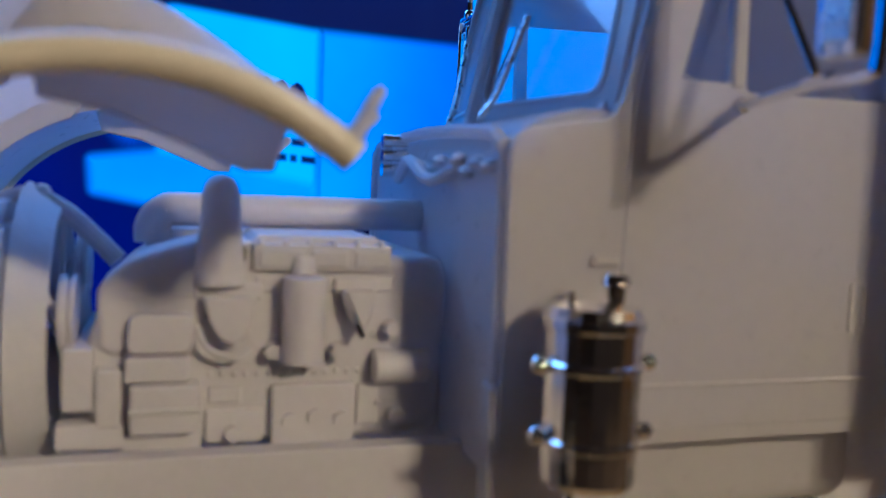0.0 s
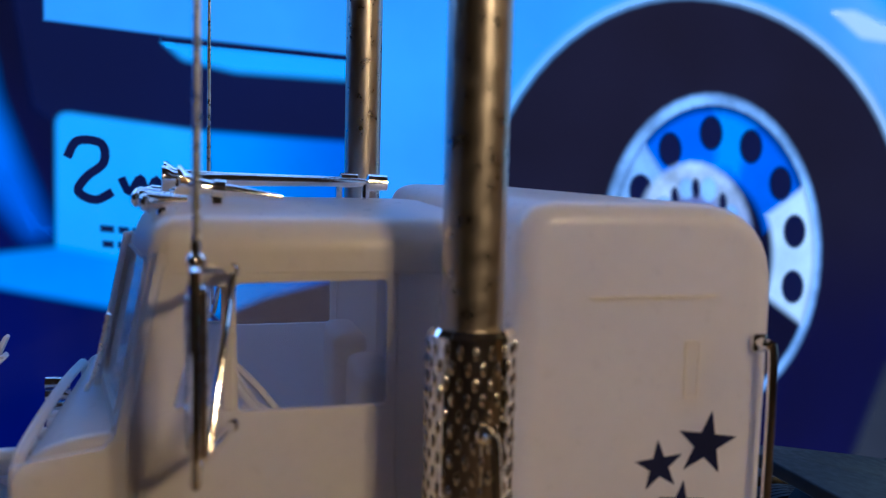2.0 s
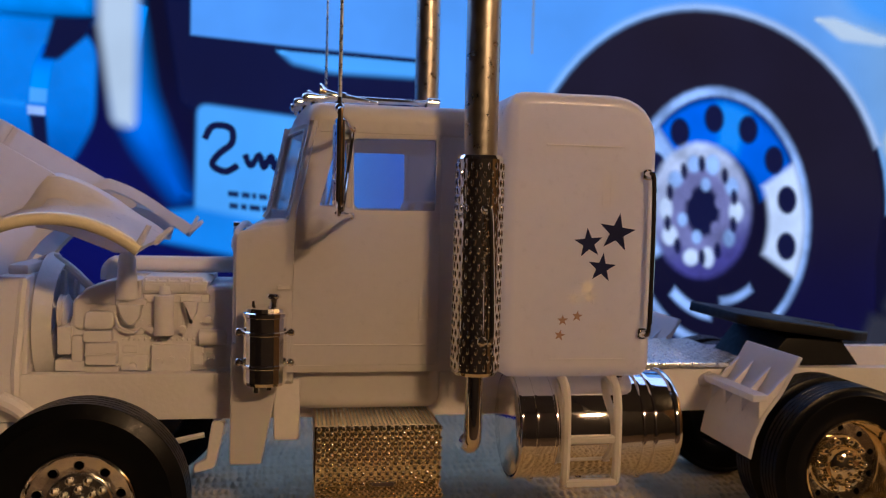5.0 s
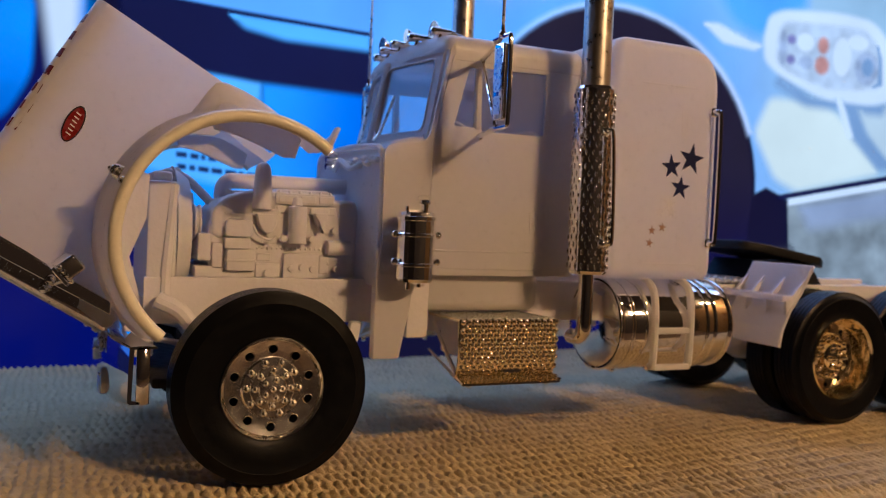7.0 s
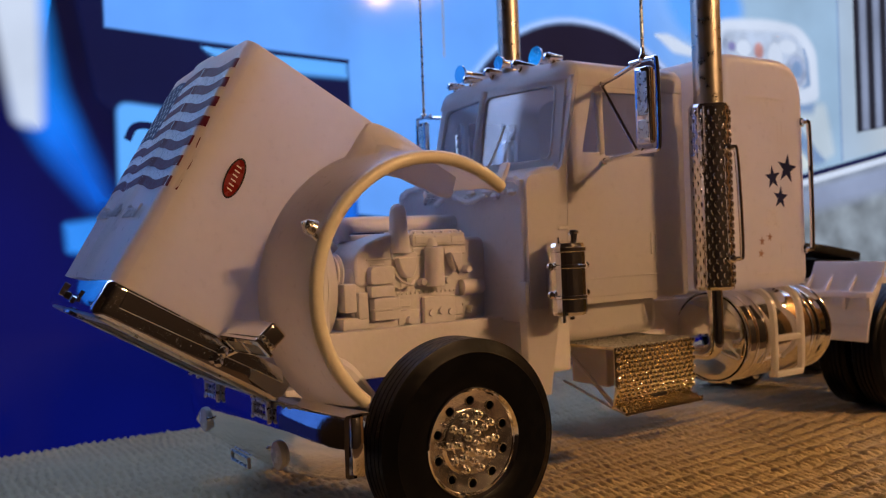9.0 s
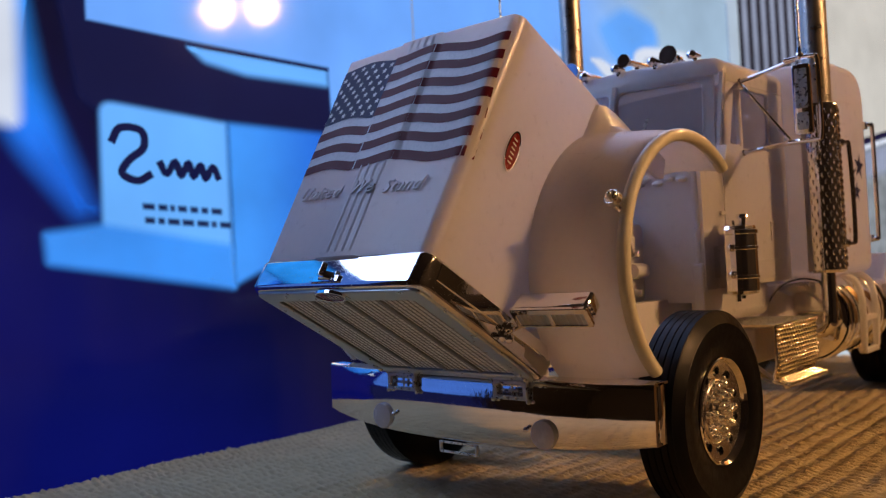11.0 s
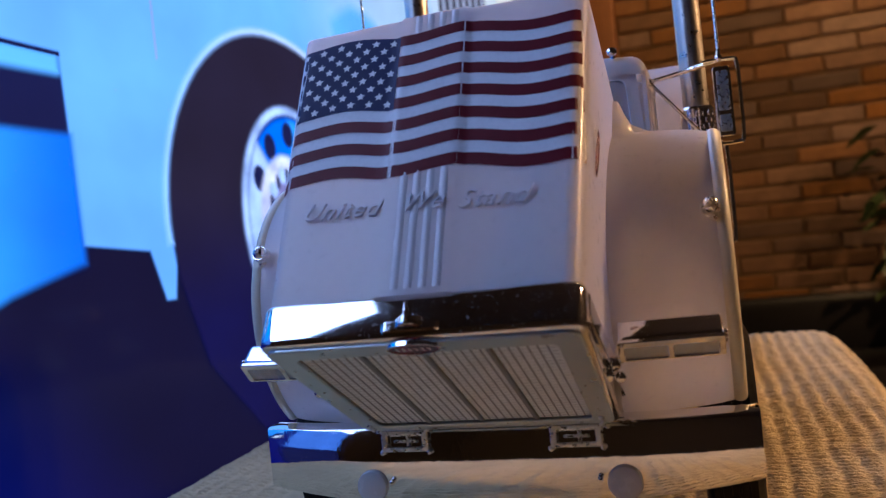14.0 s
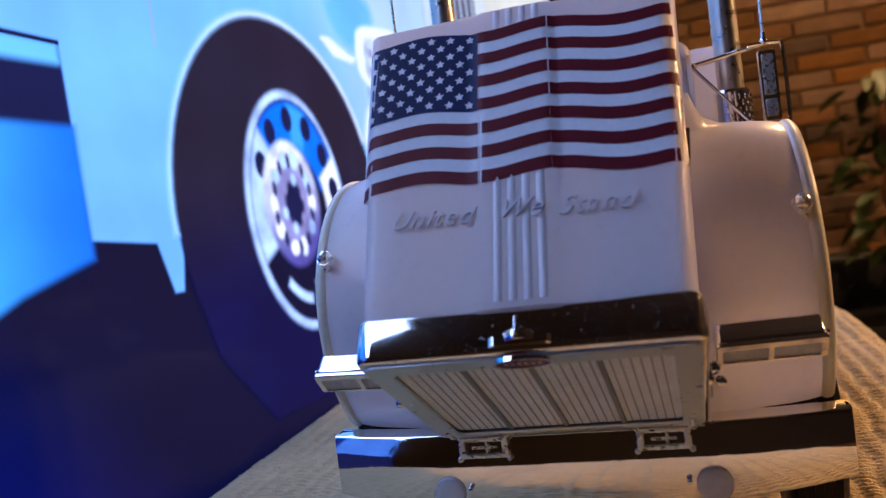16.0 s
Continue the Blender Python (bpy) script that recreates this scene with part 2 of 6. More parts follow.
def lit(name, color, gain=1.0, var=0.12, scale=18.0, rough=0.07, second=None, along=(0.0, 1.0), span=(0.0, 1.0)):
    """A lit patch of the screen: glows with its colour, faintly uneven, behind satin glass. second: colour it fades to along the picture."""
    m = bpy.data.materials.new(name)
    m.use_nodes = True
    nt = m.node_tree
    b = nt.nodes["Principled BSDF"]
    b.inputs["Base Color"].default_value = (0.012, 0.012, 0.014, 1)
    b.inputs["Roughness"].default_value = rough
    b.inputs["Specular IOR Level"].default_value = 0.11
    co = nt.nodes.new("ShaderNodeTexCoord")
    n1 = nt.nodes.new("ShaderNodeTexNoise")
    n1.inputs["Scale"].default_value, n1.inputs["Detail"].default_value = scale, 3
    nt.links.new(co.outputs["Object"], n1.inputs["Vector"])
    mr = nt.nodes.new("ShaderNodeMapRange")
    mr.inputs["From Min"].default_value, mr.inputs["From Max"].default_value = 0.3, 0.7
    mr.inputs["To Min"].default_value, mr.inputs["To Max"].default_value = gain * TV_GAIN * (1 - var), gain * TV_GAIN * (1 + var)
    nt.links.new(n1.outputs["Fac"], mr.inputs["Value"])
    nt.links.new(mr.outputs[0], b.inputs["Emission Strength"])
    if second:
        sep = nt.nodes.new("ShaderNodeSeparateXYZ")
        nt.links.new(co.outputs["Object"], sep.inputs[0])
        dot = nt.nodes.new("ShaderNodeVectorMath")
        dot.operation = "DOT_PRODUCT"
        dot.inputs[1].default_value = (along[0], 0, along[1])
        nt.links.new(co.outputs["Object"], dot.inputs[0])
        ma = nt.nodes.new("ShaderNodeMapRange")
        ma.interpolation_type = "SMOOTHSTEP"
        ma.inputs["From Min"].default_value, ma.inputs["From Max"].default_value = span[0] * S, span[1] * S
        nt.links.new(dot.outputs["Value"], ma.inputs["Value"])
        mc = nt.nodes.new("ShaderNodeMix")
        mc.data_type = "RGBA"
        mc.inputs[6].default_value, mc.inputs[7].default_value = (*color, 1), (*second, 1)
        nt.links.new(ma.outputs[0], mc.inputs[0])
        nt.links.new(mc.outputs[2], b.inputs["Emission Color"])
    else:
        b.inputs["Emission Color"].default_value = (*color, 1)
    return m


# ---- mesh helpers ----
def part(name, bm, material, parent, label="", smooth=35, at=None):
    """Links a bmesh, given in full-size truck metres, as one mesh object under its thing."""
    bmesh.ops.recalc_face_normals(bm, faces=bm.faces)
    bmesh.ops.scale(bm, vec=(S, S, S), verts=bm.verts)
    me = bpy.data.meshes.new(name)
    bm.to_mesh(me)
    bm.free()
    me.polygons.foreach_set("use_smooth", [True] * len(me.polygons))
    me.set_sharp_from_angle(angle=radians(smooth))
    me.materials.append(material)
    ob = new(name, me)
    ob.parent = parent
    if material.name.startswith("white_kit"):
        # keeps wide flat faces flat beside their rounded edges
        wn = ob.modifiers.new("flat_faces", "WEIGHTED_NORMAL")
        wn.keep_sharp = True
    if at is not None:
        ob.matrix_basis = at
    return tagged(ob, label)


def twin(ob, m, parent=None):
    """Another object on the same mesh."""
    o = ob.copy()
    scene.collection.objects.link(o)
    o.matrix_basis = m
    if parent is not None:
        o.parent = parent
    return o


def thing(name, label, category, group="", kind="", at=(0, 0, 0)):
    ob = new(name)
    ob.empty_display_size = 0.01
    ob.location = Vector(at) * S
    return tagged(ob, label, category, group, kind)


def at(x, y, z, rx=0, ry=0, rz=0):
    return pose(x * S, y * S, z * S, rx, ry, rz)


def box(x0, x1, y0, y1, z0, z1, bevel=0.0, seg=2, bm=None):
    b = bmesh.new()
    bmesh.ops.create_cube(b, size=1)
    for v in b.verts:
        v.co = ((x0 + x1) / 2 + v.co.x * (x1 - x0), (y0 + y1) / 2 + v.co.y * (y1 - y0), (z0 + z1) / 2 + v.co.z * (z1 - z0))
    if bevel:
        bmesh.ops.bevel(b, geom=b.edges[:], offset=bevel, segments=seg, affect="EDGES", profile=0.5)
    return merge(bm, b)


def merge(into, b):
    if into is None:
        return b
    me = bpy.data.meshes.new("tmp")
    b.to_mesh(me)
    b.free()
    into.from_mesh(me)
    bpy.data.meshes.remove(me)
    return into


def cyl(p0, p1, r0, r1=None, seg=20, bm=None, bevel=0.0):
    p0, p1 = Vector(p0), Vector(p1)
    r1 = r0 if r1 is None else r1
    b = bmesh.new()
    d = p1 - p0
    m = Matrix.Translation((p0 + p1) / 2) @ d.to_track_quat("Z", "Y").to_matrix().to_4x4()
    bmesh.ops.create_cone(b, cap_ends=True, segments=seg, radius1=r0, radius2=r1, depth=d.length, matrix=m)
    if bevel:
        rim = [e for e in b.edges if any(len(f.verts) > 4 for f in e.link_faces)]
        bmesh.ops.bevel(b, geom=rim, offset=bevel, segments=2, affect="EDGES", profile=0.5)
    return merge(bm, b)


def ball(c, r, bm=None, seg=12, squash=(1, 1, 1)):
    b = bmesh.new()
    bmesh.ops.create_uvsphere(b, u_segments=seg, v_segments=max(6, seg * 2 // 3), radius=r, matrix=Matrix.Translation(c) @ Matrix.Diagonal((*squash, 1)))
    return merge(bm, b)


def curve_points(pts, n=6):
    """A smooth line through the points (Catmull-Rom)."""
    p = [Vector(q) for q in pts]
    p = [2 * p[0] - p[1]] + p + [2 * p[-1] - p[-2]]
    out = []
    for i in range(1, len(p) - 2):
        for k in range(n):
            t = k / n
            out.append(0.5 * (2 * p[i] + (p[i + 1] - p[i - 1]) * t + (2 * p[i - 1] - 5 * p[i] + 4 * p[i + 1] - p[i + 2]) * t * t + (3 * p[i] - p[i - 1] - 3 * p[i + 1] + p[i + 2]) * t**3))
    return out + [p[-2]]


def tube(pts, r, seg=10, n=5, bm=None, soft=True):
    """A round bar along a line of points."""
    line = curve_points(pts, n) if soft else [Vector(q) for q in pts]
    radii = r if isinstance(r, list) else [r] * len(line)
    b = bmesh.new()
    rings = []
    side = None
    for i, c in enumerate(line):
        d = (line[min(i + 1, len(line) - 1)] - line[max(i - 1, 0)]).normalized()
        if side is None:
            side = d.orthogonal().normalized()
        side = (side - d * side.dot(d)).normalized()
        up = d.cross(side)
        rings.append([b.verts.new(c + radii[i] * (math.cos(a) * side + math.sin(a) * up)) for a in (2 * math.pi * k / seg for k in range(seg))])
    for a, c in zip(rings, rings[1:]):
        for k in range(seg):
            b.faces.new((a[k], a[(k + 1) % seg], c[(k + 1) % seg], c[k]))
    b.faces.new(rings[0][::-1])
    b.faces.new(rings[-1])
    return merge(bm, b)


def lathe(profile, seg=48, bm=None, close=False):
    """Turns (r, y) pairs round the y axis."""
    b = bmesh.new()
    rings = []
    for r, y in profile:
        rings.append([b.verts.new((r * math.cos(2 * math.pi * k / seg), y, r * math.sin(2 * math.pi * k / seg))) for k in range(seg)])
    pairs = list(zip(rings, rings[1:])) + ([(rings[-1], rings[0])] if close else [])
    for a, c in pairs:
        for k in range(seg):
            b.faces.new((a[k], a[(k + 1) % seg], c[(k + 1) % seg], c[k]))
    bmesh.ops.remove_doubles(b, verts=b.verts, dist=1e-6)
    return merge(bm, b)


def rounded(pts, radii, n=5):
    """The corners of a flat outline rounded off."""
    out = []
    m = len(pts)
    for i in range(m):
        r = radii[i] if isinstance(radii, (list, tuple)) else radii
        p, a, c = Vector(pts[i]), Vector(pts[i - 1]), Vector(pts[(i + 1) % m])
        if r <= 0:
            out.append(tuple(p))
            continue
        da, dc = (a - p), (c - p)
        r = min(r, 0.45 * da.length, 0.45 * dc.length)
        s, e = p + da.normalized() * r, p + dc.normalized() * r
        for k in range(n + 1):
            t = k / n
            q = s * (1 - t) ** 2 + p * 2 * t * (1 - t) + e * t * t
            out.append((q.x, q.y))
    return out


def circle(cx, cy, r, n=24, ry=None, turn=0.0):
    ry = r if ry is None else ry
    ct, st = math.cos(turn), math.sin(turn)
    return [(cx + r * math.cos(a) * ct - ry * math.sin(a) * st, cy + r * math.cos(a) * st + ry * math.sin(a) * ct) for a in (2 * math.pi * k / n for k in range(n))]


def star(cx, cy, r, turn=0.0, inner=0.39):
    return [(cx + (r if k % 2 == 0 else r * inner) * math.sin(turn + k * math.pi / 5), cy + (r if k % 2 == 0 else r * inner) * math.cos(turn + k * math.pi / 5)) for k in range(10)]


def plate(outer, holes, axis, a, b, bevel=0.0, seg=3, bm=None, where=None):
    """A flat sheet with that outline and holes through it, from a to b along the axis. where: a matrix for sheets that lean."""
    g = bmesh.new()

    def put(p, q):
        return {"x": (a, p, q), "y": (p, a, q), "z": (p, q, a)}[axis]

    edges = []
    for loop in [outer] + list(holes):
        vs = [g.verts.new(put(p, q)) for p, q in loop]
        edges += [g.edges.new((vs[i], vs[(i + 1) % len(vs)])) for i in range(len(vs))]
    if holes:
        bmesh.ops.triangle_fill(g, edges=edges, use_beauty=True, use_dissolve=False)
    else:
        g.faces.new(vs)
    if b != a:
        rim = [e for e in g.edges if len(e.link_faces) == 1]
        made = bmesh.ops.extrude_face_region(g, geom=g.faces[:])
        moved = [v for v in made["geom"] if isinstance(v, bmesh.types.BMVert)]
        step = {"x": (b - a, 0, 0), "y": (0, b - a, 0), "z": (0, 0, b - a)}[axis]
        bmesh.ops.translate(g, vec=step, verts=moved)
        if bevel:
            k = "xyz".index(axis)
            bmesh.ops.recalc_face_normals(g, faces=g.faces)
            ends = []
            for e in g.edges:
                if len(e.link_faces) == 2 and abs(e.verts[0].co[k] - e.verts[1].co[k]) < 1e-6:
                    flat = [abs(f.normal[k]) > 0.9 for f in e.link_faces]
                    if flat[0] != flat[1]:
                        ends.append(e)
            bmesh.ops.bevel(g, geom=ends, offset=bevel, segments=seg, affect="EDGES", profile=0.5)
    if where is not None:
        bmesh.ops.transform(g, matrix=where, verts=g.verts)
    return merge(bm, g)


def basis(origin, ex, ez):
    """A pose whose x and z run along ex and ez."""
    ex, ez = Vector(ex).normalized(), Vector(ez)
    ez = (ez - ex * ez.dot(ex)).normalized()
    ey = ez.cross(ex)
    m = Matrix((ex, ey, ez)).transposed().to_4x4()
    return Matrix.Translation(origin) @ m


def pillow(x0, x1, z0, z1, radii, y0, y1, R, n=6):
    """A box with a rounded outline whose two faces are rounded over by R."""
    loops = []
    for k in range(n + 1):
        a = math.pi / 2 * k / n
        loops.append((R * (1 - math.sin(a)), y0 + R * (1 - math.cos(a))))
    loops += [(o, y1 - (y - y0)) for o, y in loops[::-1]]
    g = bmesh.new()
    rings = []
    for o, y in loops:
        out = rounded([(x0 + o, z0 + o), (x1 - o, z0 + o), (x1 - o, z1 - o), (x0 + o, z1 - o)], [max(r - o, 0.004) for r in radii], 8)
        rings.append([g.verts.new((p, y, q)) for p, q in out])
    for a, c in zip(rings, rings[1:]):
        for i in range(len(a)):
            g.faces.new((a[i], a[(i + 1) % len(a)], c[(i + 1) % len(a)], c[i]))
    g.faces.new(rings[0])
    g.faces.new(rings[-1][::-1])
    return g


def mirrored(bm):
    for v in bm.verts:
        v.co.y = -v.co.y
    bmesh.ops.reverse_faces(bm, faces=bm.faces)
    return bm


def both(name, build, material, parent, label="", smooth=35):
    """The same part on the near and the far side of the truck."""
    a = part(name, build(), material, parent, label, smooth)
    b = part(name, mirrored(build()), material, parent, label, smooth)
    return a, b


# ---- room ----
def slab(name, x0, x1, y0, y1, z0, z1, mat, label, category):
    ob = part(name, box(x0, x1, y0, y1, z0, z1), mat, None, label)
    return tagged(ob, label, category, kind="structure")


slab("floor", -62, 78, -62, 20, -18.5, -18, CARPET, "brown carpeted floor of the living room", "floor")
slab("ceiling", -62, 78, -62, 20, 44, 44.5, DARK_CEILING, "unseen ceiling of the living room, darkened for dim reflections", "ceiling")
slab("wall_north", -62, 78, 19, 20, -18, 44, DARK_WALL, "unseen wall behind the television, darkened for dim reflections", "wall")
slab("wall_south", -62, 78, -62, -61, -18, 44, DARK_WALL, "unseen wall behind the camera, darkened for dim reflections", "wall")
slab("wall_west", -62, -61, -61, 19, -18, 44, DARK_WALL, "unseen end wall of the room, darkened for dim reflections", "wall")
wall_east = slab("wall_east", 75.6, 77, -61, 9.6, -18, 44, MORTAR, "brown brick wall with wide ochre mortar joints", "brick wall")
slab("wall_alcove", 75.2, 77, 9.6, 19, -18, 44, PLASTER, "ochre plastered strip of wall beside the bricks", "wall")
part("trim", box(74.6, 76, 5.5, 9.5, -18, 44, 0.15), WOOD, None, "stained wooden trim board beside the brick wall")
tagged(bpy.data.objects["trim"], category="trim", kind="structure")

# support and cloth
bench = thing("bench", "low wooden bench under the draped towel", "bench", at=(-1.5, 0.45, -18))
part("top", box(-1.75, 8.0, -2.4, 2.3, 17.2, 17.93, 0.1), WOOD, bench)
for sx in (-1.3, 7.5):
    for sy in (-2.0, 1.9):
        part("leg", box(sx - 0.3, sx + 0.3, sy - 0.3, sy + 0.3, 0, 17.2, 0.05), WOOD, bench)


def lattice(x, y, seed):
    """Smooth random heights in 0..1 with one knot per unit."""
    i, j = np.floor(x).astype(int), np.floor(y).astype(int)
    fx, fy = x - i, y - j
    fx, fy = fx * fx * (3 - 2 * fx), fy * fy * (3 - 2 * fy)

    def h(p, q):
        v = np.sin(p * 127.1 + q * 311.7 + seed * 74.7) * 43758.5453
        return v - np.floor(v)

    return (h(i, j) * (1 - fx) + h(i + 1, j) * fx) * (1 - fy) + (h(i, j + 1) * (1 - fx) + h(i + 1, j + 1) * fx) * fy


def towel():
    xs = np.concatenate([np.arange(-5.2, -3.0, 0.05), np.arange(-3.0, 7.25, 0.0102)])
    ys = np.concatenate([np.arange(-4.6, -3.2, 0.1), np.arange(-3.2, 1.2, 0.0165), np.arange(1.2, 3.9, 0.04)])
    X, Y = np.meshgrid(xs, ys, indexing="ij")
    # tufts in rows: each row a little crooked, each tuft with its own size and lean
    wy = Y + 0.05 * (lattice(X * 0.9, Y * 0.9, 1) - 0.5) + 0.03 * (lattice(X * 4, Y * 4, 2) - 0.5) + 0.02 * np.sin(0.8 * X + 0.5)
    PR = 0.135
    row = np.floor(wy / PR)
    fr = wy / PR - row
    fy = np.sin(np.pi * np.clip((fr - 0.06) / 0.88, 0, 1)) ** 0.55
    jog = np.sin(row * 12.9898) * 43758.5453
    jog -= np.floor(jog)
    wx = X + 0.03 * jog + 0.040 * (lattice(X * 5, row * 3.7 + 0.5, 3) - 0.5) + 0.026 * np.sin(np.pi * fr) + 0.02 * (lattice(X * 3, Y * 3, 4) - 0.5)
    fx = np.abs(np.cos(np.pi * wx / 0.060)) ** 0.6
    amp = 0.25 + 0.75 * lattice(X * 15.6, row * 5.1 + 0.5, 5) ** 0.8
    amp = amp * (0.55 + 0.75 * lattice(X * 1.3, Y * 1.3, 6))
    Z = 0.085 * fy * (fx - 0.75) * amp + 0.006 * fy - 0.016
    Z += 0.012 * (lattice(X * 26, Y * 26, 7) - 0.5) + 0.026 * (lattice(X * 1.1 + 3, Y * 2.0, 8) - 0.5)
    rng = np.random.default_rng(5)
    Z += rng.normal(0, 0.0022, Z.shape)
    # soft swells of the cloth; it lies a little higher under the drive axles
    Z += 0.012 * np.sin(0.9 * X + 0.6) * np.sin(1.3 * Y + 0.2)
    Z += 0.035 / (1 + np.exp(-(X - 3.4) * 4)) - 0.012 * np.exp(-((X / 0.6) ** 2) - ((np.abs(Y) - 1.03) / 0.4) ** 2)

    # over the edges of the bench
    def over(d, r):
        d = np.maximum(d, 0)
        bent = np.minimum(d / r, np.pi / 2)
        return np.where(d > 0, r * np.sin(bent), 0), np.where(d > 0, r * (1 - np.cos(bent)) + np.maximum(d - r * np.pi / 2, 0), 0)

    tilt = np.clip(np.maximum(-2.05 - Y, 0) / 0.38, 0, np.pi / 2)
    out = []
    for d in (-2.05 - Y, Y - 2.75, X - 6.45, -2.9 - 0.05 * Y + 0.08 * np.sin(2.1 * Y) + 0.04 * np.sin(9 * Y + 1) - X):
        out.append((np.maximum(d, 0), *over(d, 0.38)))
    X2 = X - out[2][0] + out[2][1] + out[3][0] - out[3][1]
    Y2 = Y + out[0][0] - out[0][1] - out[1][0] + out[1][1] - np.sin(tilt) * Z
    Z2 = np.cos(tilt) * Z - out[0][2] - out[1][2] - out[2][2] - out[3][2]
    co = np.stack([X2, Y2, Z2], -1).reshape(-1, 3) * S
    nx, ny = X.shape
    i = (np.arange(nx - 1)[:, None] * ny + np.arange(ny - 1)[None]).ravel()
    faces = np.stack([i, i + ny, i + ny + 1, i + 1], 1)
    me = bpy.data.meshes.new("towel")
    me.from_pydata(co.tolist(), [], faces.tolist())
    me.polygons.foreach_set("use_smooth", [True] * len(me.polygons))
    me.materials.append(CLOTH)
    return tagged(new("towel", me), "cream ribbed cotton towel draped over the bench", "towel")


towel()

# ---- television with the picture of a lorry on it ----
tv = thing("television", "large flat television showing a lorry in blue light", "television")
tv.matrix_basis = at(0, 5.42, 0, 0, 0, math.degrees(math.atan(-0.1535)))
part("housing", box(-9.2, 20.65, 0.02, 1.2, -2.3, 14.7, 0.12), BLACK, tv)
part("bezel", plate([(-9.25, -2.35), (20.7, -2.35), (20.7, 14.75), (-9.25, 14.75)], [[(-9.0, -2.1), (20.4, -2.1), (20.4, 14.45), (-9.0, 14.45)]], "y", -0.12, 0.03), BLACK, tv)
part("foot", box(-2, 0, -0.6, 1.6, -5.0, -2.3, 0.1), BLACK, tv)
part("foot", box(11, 13, -0.6, 1.6, -5.0, -2.3, 0.1), BLACK, tv)
tv_stand = thing("tv_stand", "dark low stand under the television", "cabinet", at=(0, 5.42, 0))
tv_stand.rotation_euler = (0, 0, math.atan(-0.1535))
part("body", box(-8, 19, -1.2, 4, -18, -5.05, 0.1), BLACK, tv_stand)

NAVY = lit("screen_deep_blue", (0.0020, 0.004, 0.095), second=(0.002, 0.003, 0.022), along=(1, 0.9), span=(-0.4, 3.3))
screen = part("screen", plate([(-9.0, -2.1), (20.4, -2.1), (20.4, 14.45), (-9.0, 14.45)], [], "y", 0, 0), NAVY, tv, "glowing screen with a blue picture")
BODYC = lit("screen_sky_white", (0.142, 0.37, 0.88), second=(0.32, 0.46, 0.57), along=(1, 0.15), span=(7.2, 10.4))
DARKC = lit("screen_dark_shadow", (0.004, 0.007, 0.045))
TYREC = lit("screen_tyre_purple", (0.011, 0.009, 0.024), var=0.2, second=(0.002, 0.003, 0.04), along=(0, -1), span=(-2.7, -0.8))
CYANC = lit("screen_cyan", (0.045, 0.275, 0.83), var=0.15)
PALEC = lit("screen_pale_cyan", (0.13, 0.42, 0.92), var=0.1)
BLUEC = lit("screen_mid_blue", (0.012, 0.12, 0.62), second=(0.02, 0.30, 0.9), along=(0, 1), span=(2.2, 4.8), var=0.3)
WHITEC = lit("screen_white", (0.62, 0.68, 0.74), var=0.08)
CREAMC = lit("screen_cream", (0.54, 0.53, 0.46), var=0.1)
RIMC = lit("screen_rim_silver", (0.36, 0.50, 0.85), var=0.35, scale=60)
RIMW = lit("screen_rim_white", (0.72, 0.78, 0.95), var=0.15, scale=60)
RIMBLUE = lit("screen_rim_blue", (0.008, 0.13, 0.72), var=0.25)
GLOWC = lit("screen_warm_glow", (0.64, 0.69, 0.62), var=0.06)
ARCHC = lit("screen_arch_edge", (0.26, 0.50, 0.95), second=(0.50, 0.58, 0.76), along=(1, 0.15), span=(3.5, 9.5))
MOTTLE = lit("screen_grey_mottle", (0.22, 0.25, 0.26), var=0.4, scale=45)
GREYC = lit("screen_ground_grey", (0.035, 0.035, 0.05), var=0.2)
STEELC = lit("screen_bar_steel", (0.25, 0.29, 0.38), var=0.2)
BARC = lit("screen_bar_dark", (0.016, 0.018, 0.028), var=0.2)
LAMPC = lit("screen_lamp_glass", (0.46, 0.53, 0.62), var=0.18, scale=90)
AMBERC = lit("screen_amber", (0.46, 0.22, 0.19), var=0.3, scale=90)
VIOLETC = lit("screen_violet", (0.20, 0.19, 0.38), var=0.3, scale=60)


SOFT = {}


def blurred(mat):
    """The same patch of the picture with an edge that fades out, as in an unsharp photograph."""
    if mat.name not in SOFT:
        m = mat.copy()
        m.name = mat.name + "_blurred"
        nt = m.node_tree
        at_ = nt.nodes.new("ShaderNodeAttribute")
        at_.attribute_name = "edge"
        mr = nt.nodes.new("ShaderNodeMapRange")
        mr.interpolation_type = "SMOOTHSTEP"
        nt.links.new(at_.outputs["Fac"], mr.inputs["Value"])
        tr = nt.nodes.new("ShaderNodeBsdfTransparent")
        mx = nt.nodes.new("ShaderNodeMixShader")
        nt.links.new(mr.outputs[0], mx.inputs[0])
        nt.links.new(tr.outputs[0], mx.inputs[1])
        nt.links.new(nt.nodes["Principled BSDF"].outputs[0], mx.inputs[2])
        nt.links.new(mx.outputs[0], nt.nodes["Material Output"].inputs["Surface"])
        SOFT[mat.name] = m
    return SOFT[mat.name]


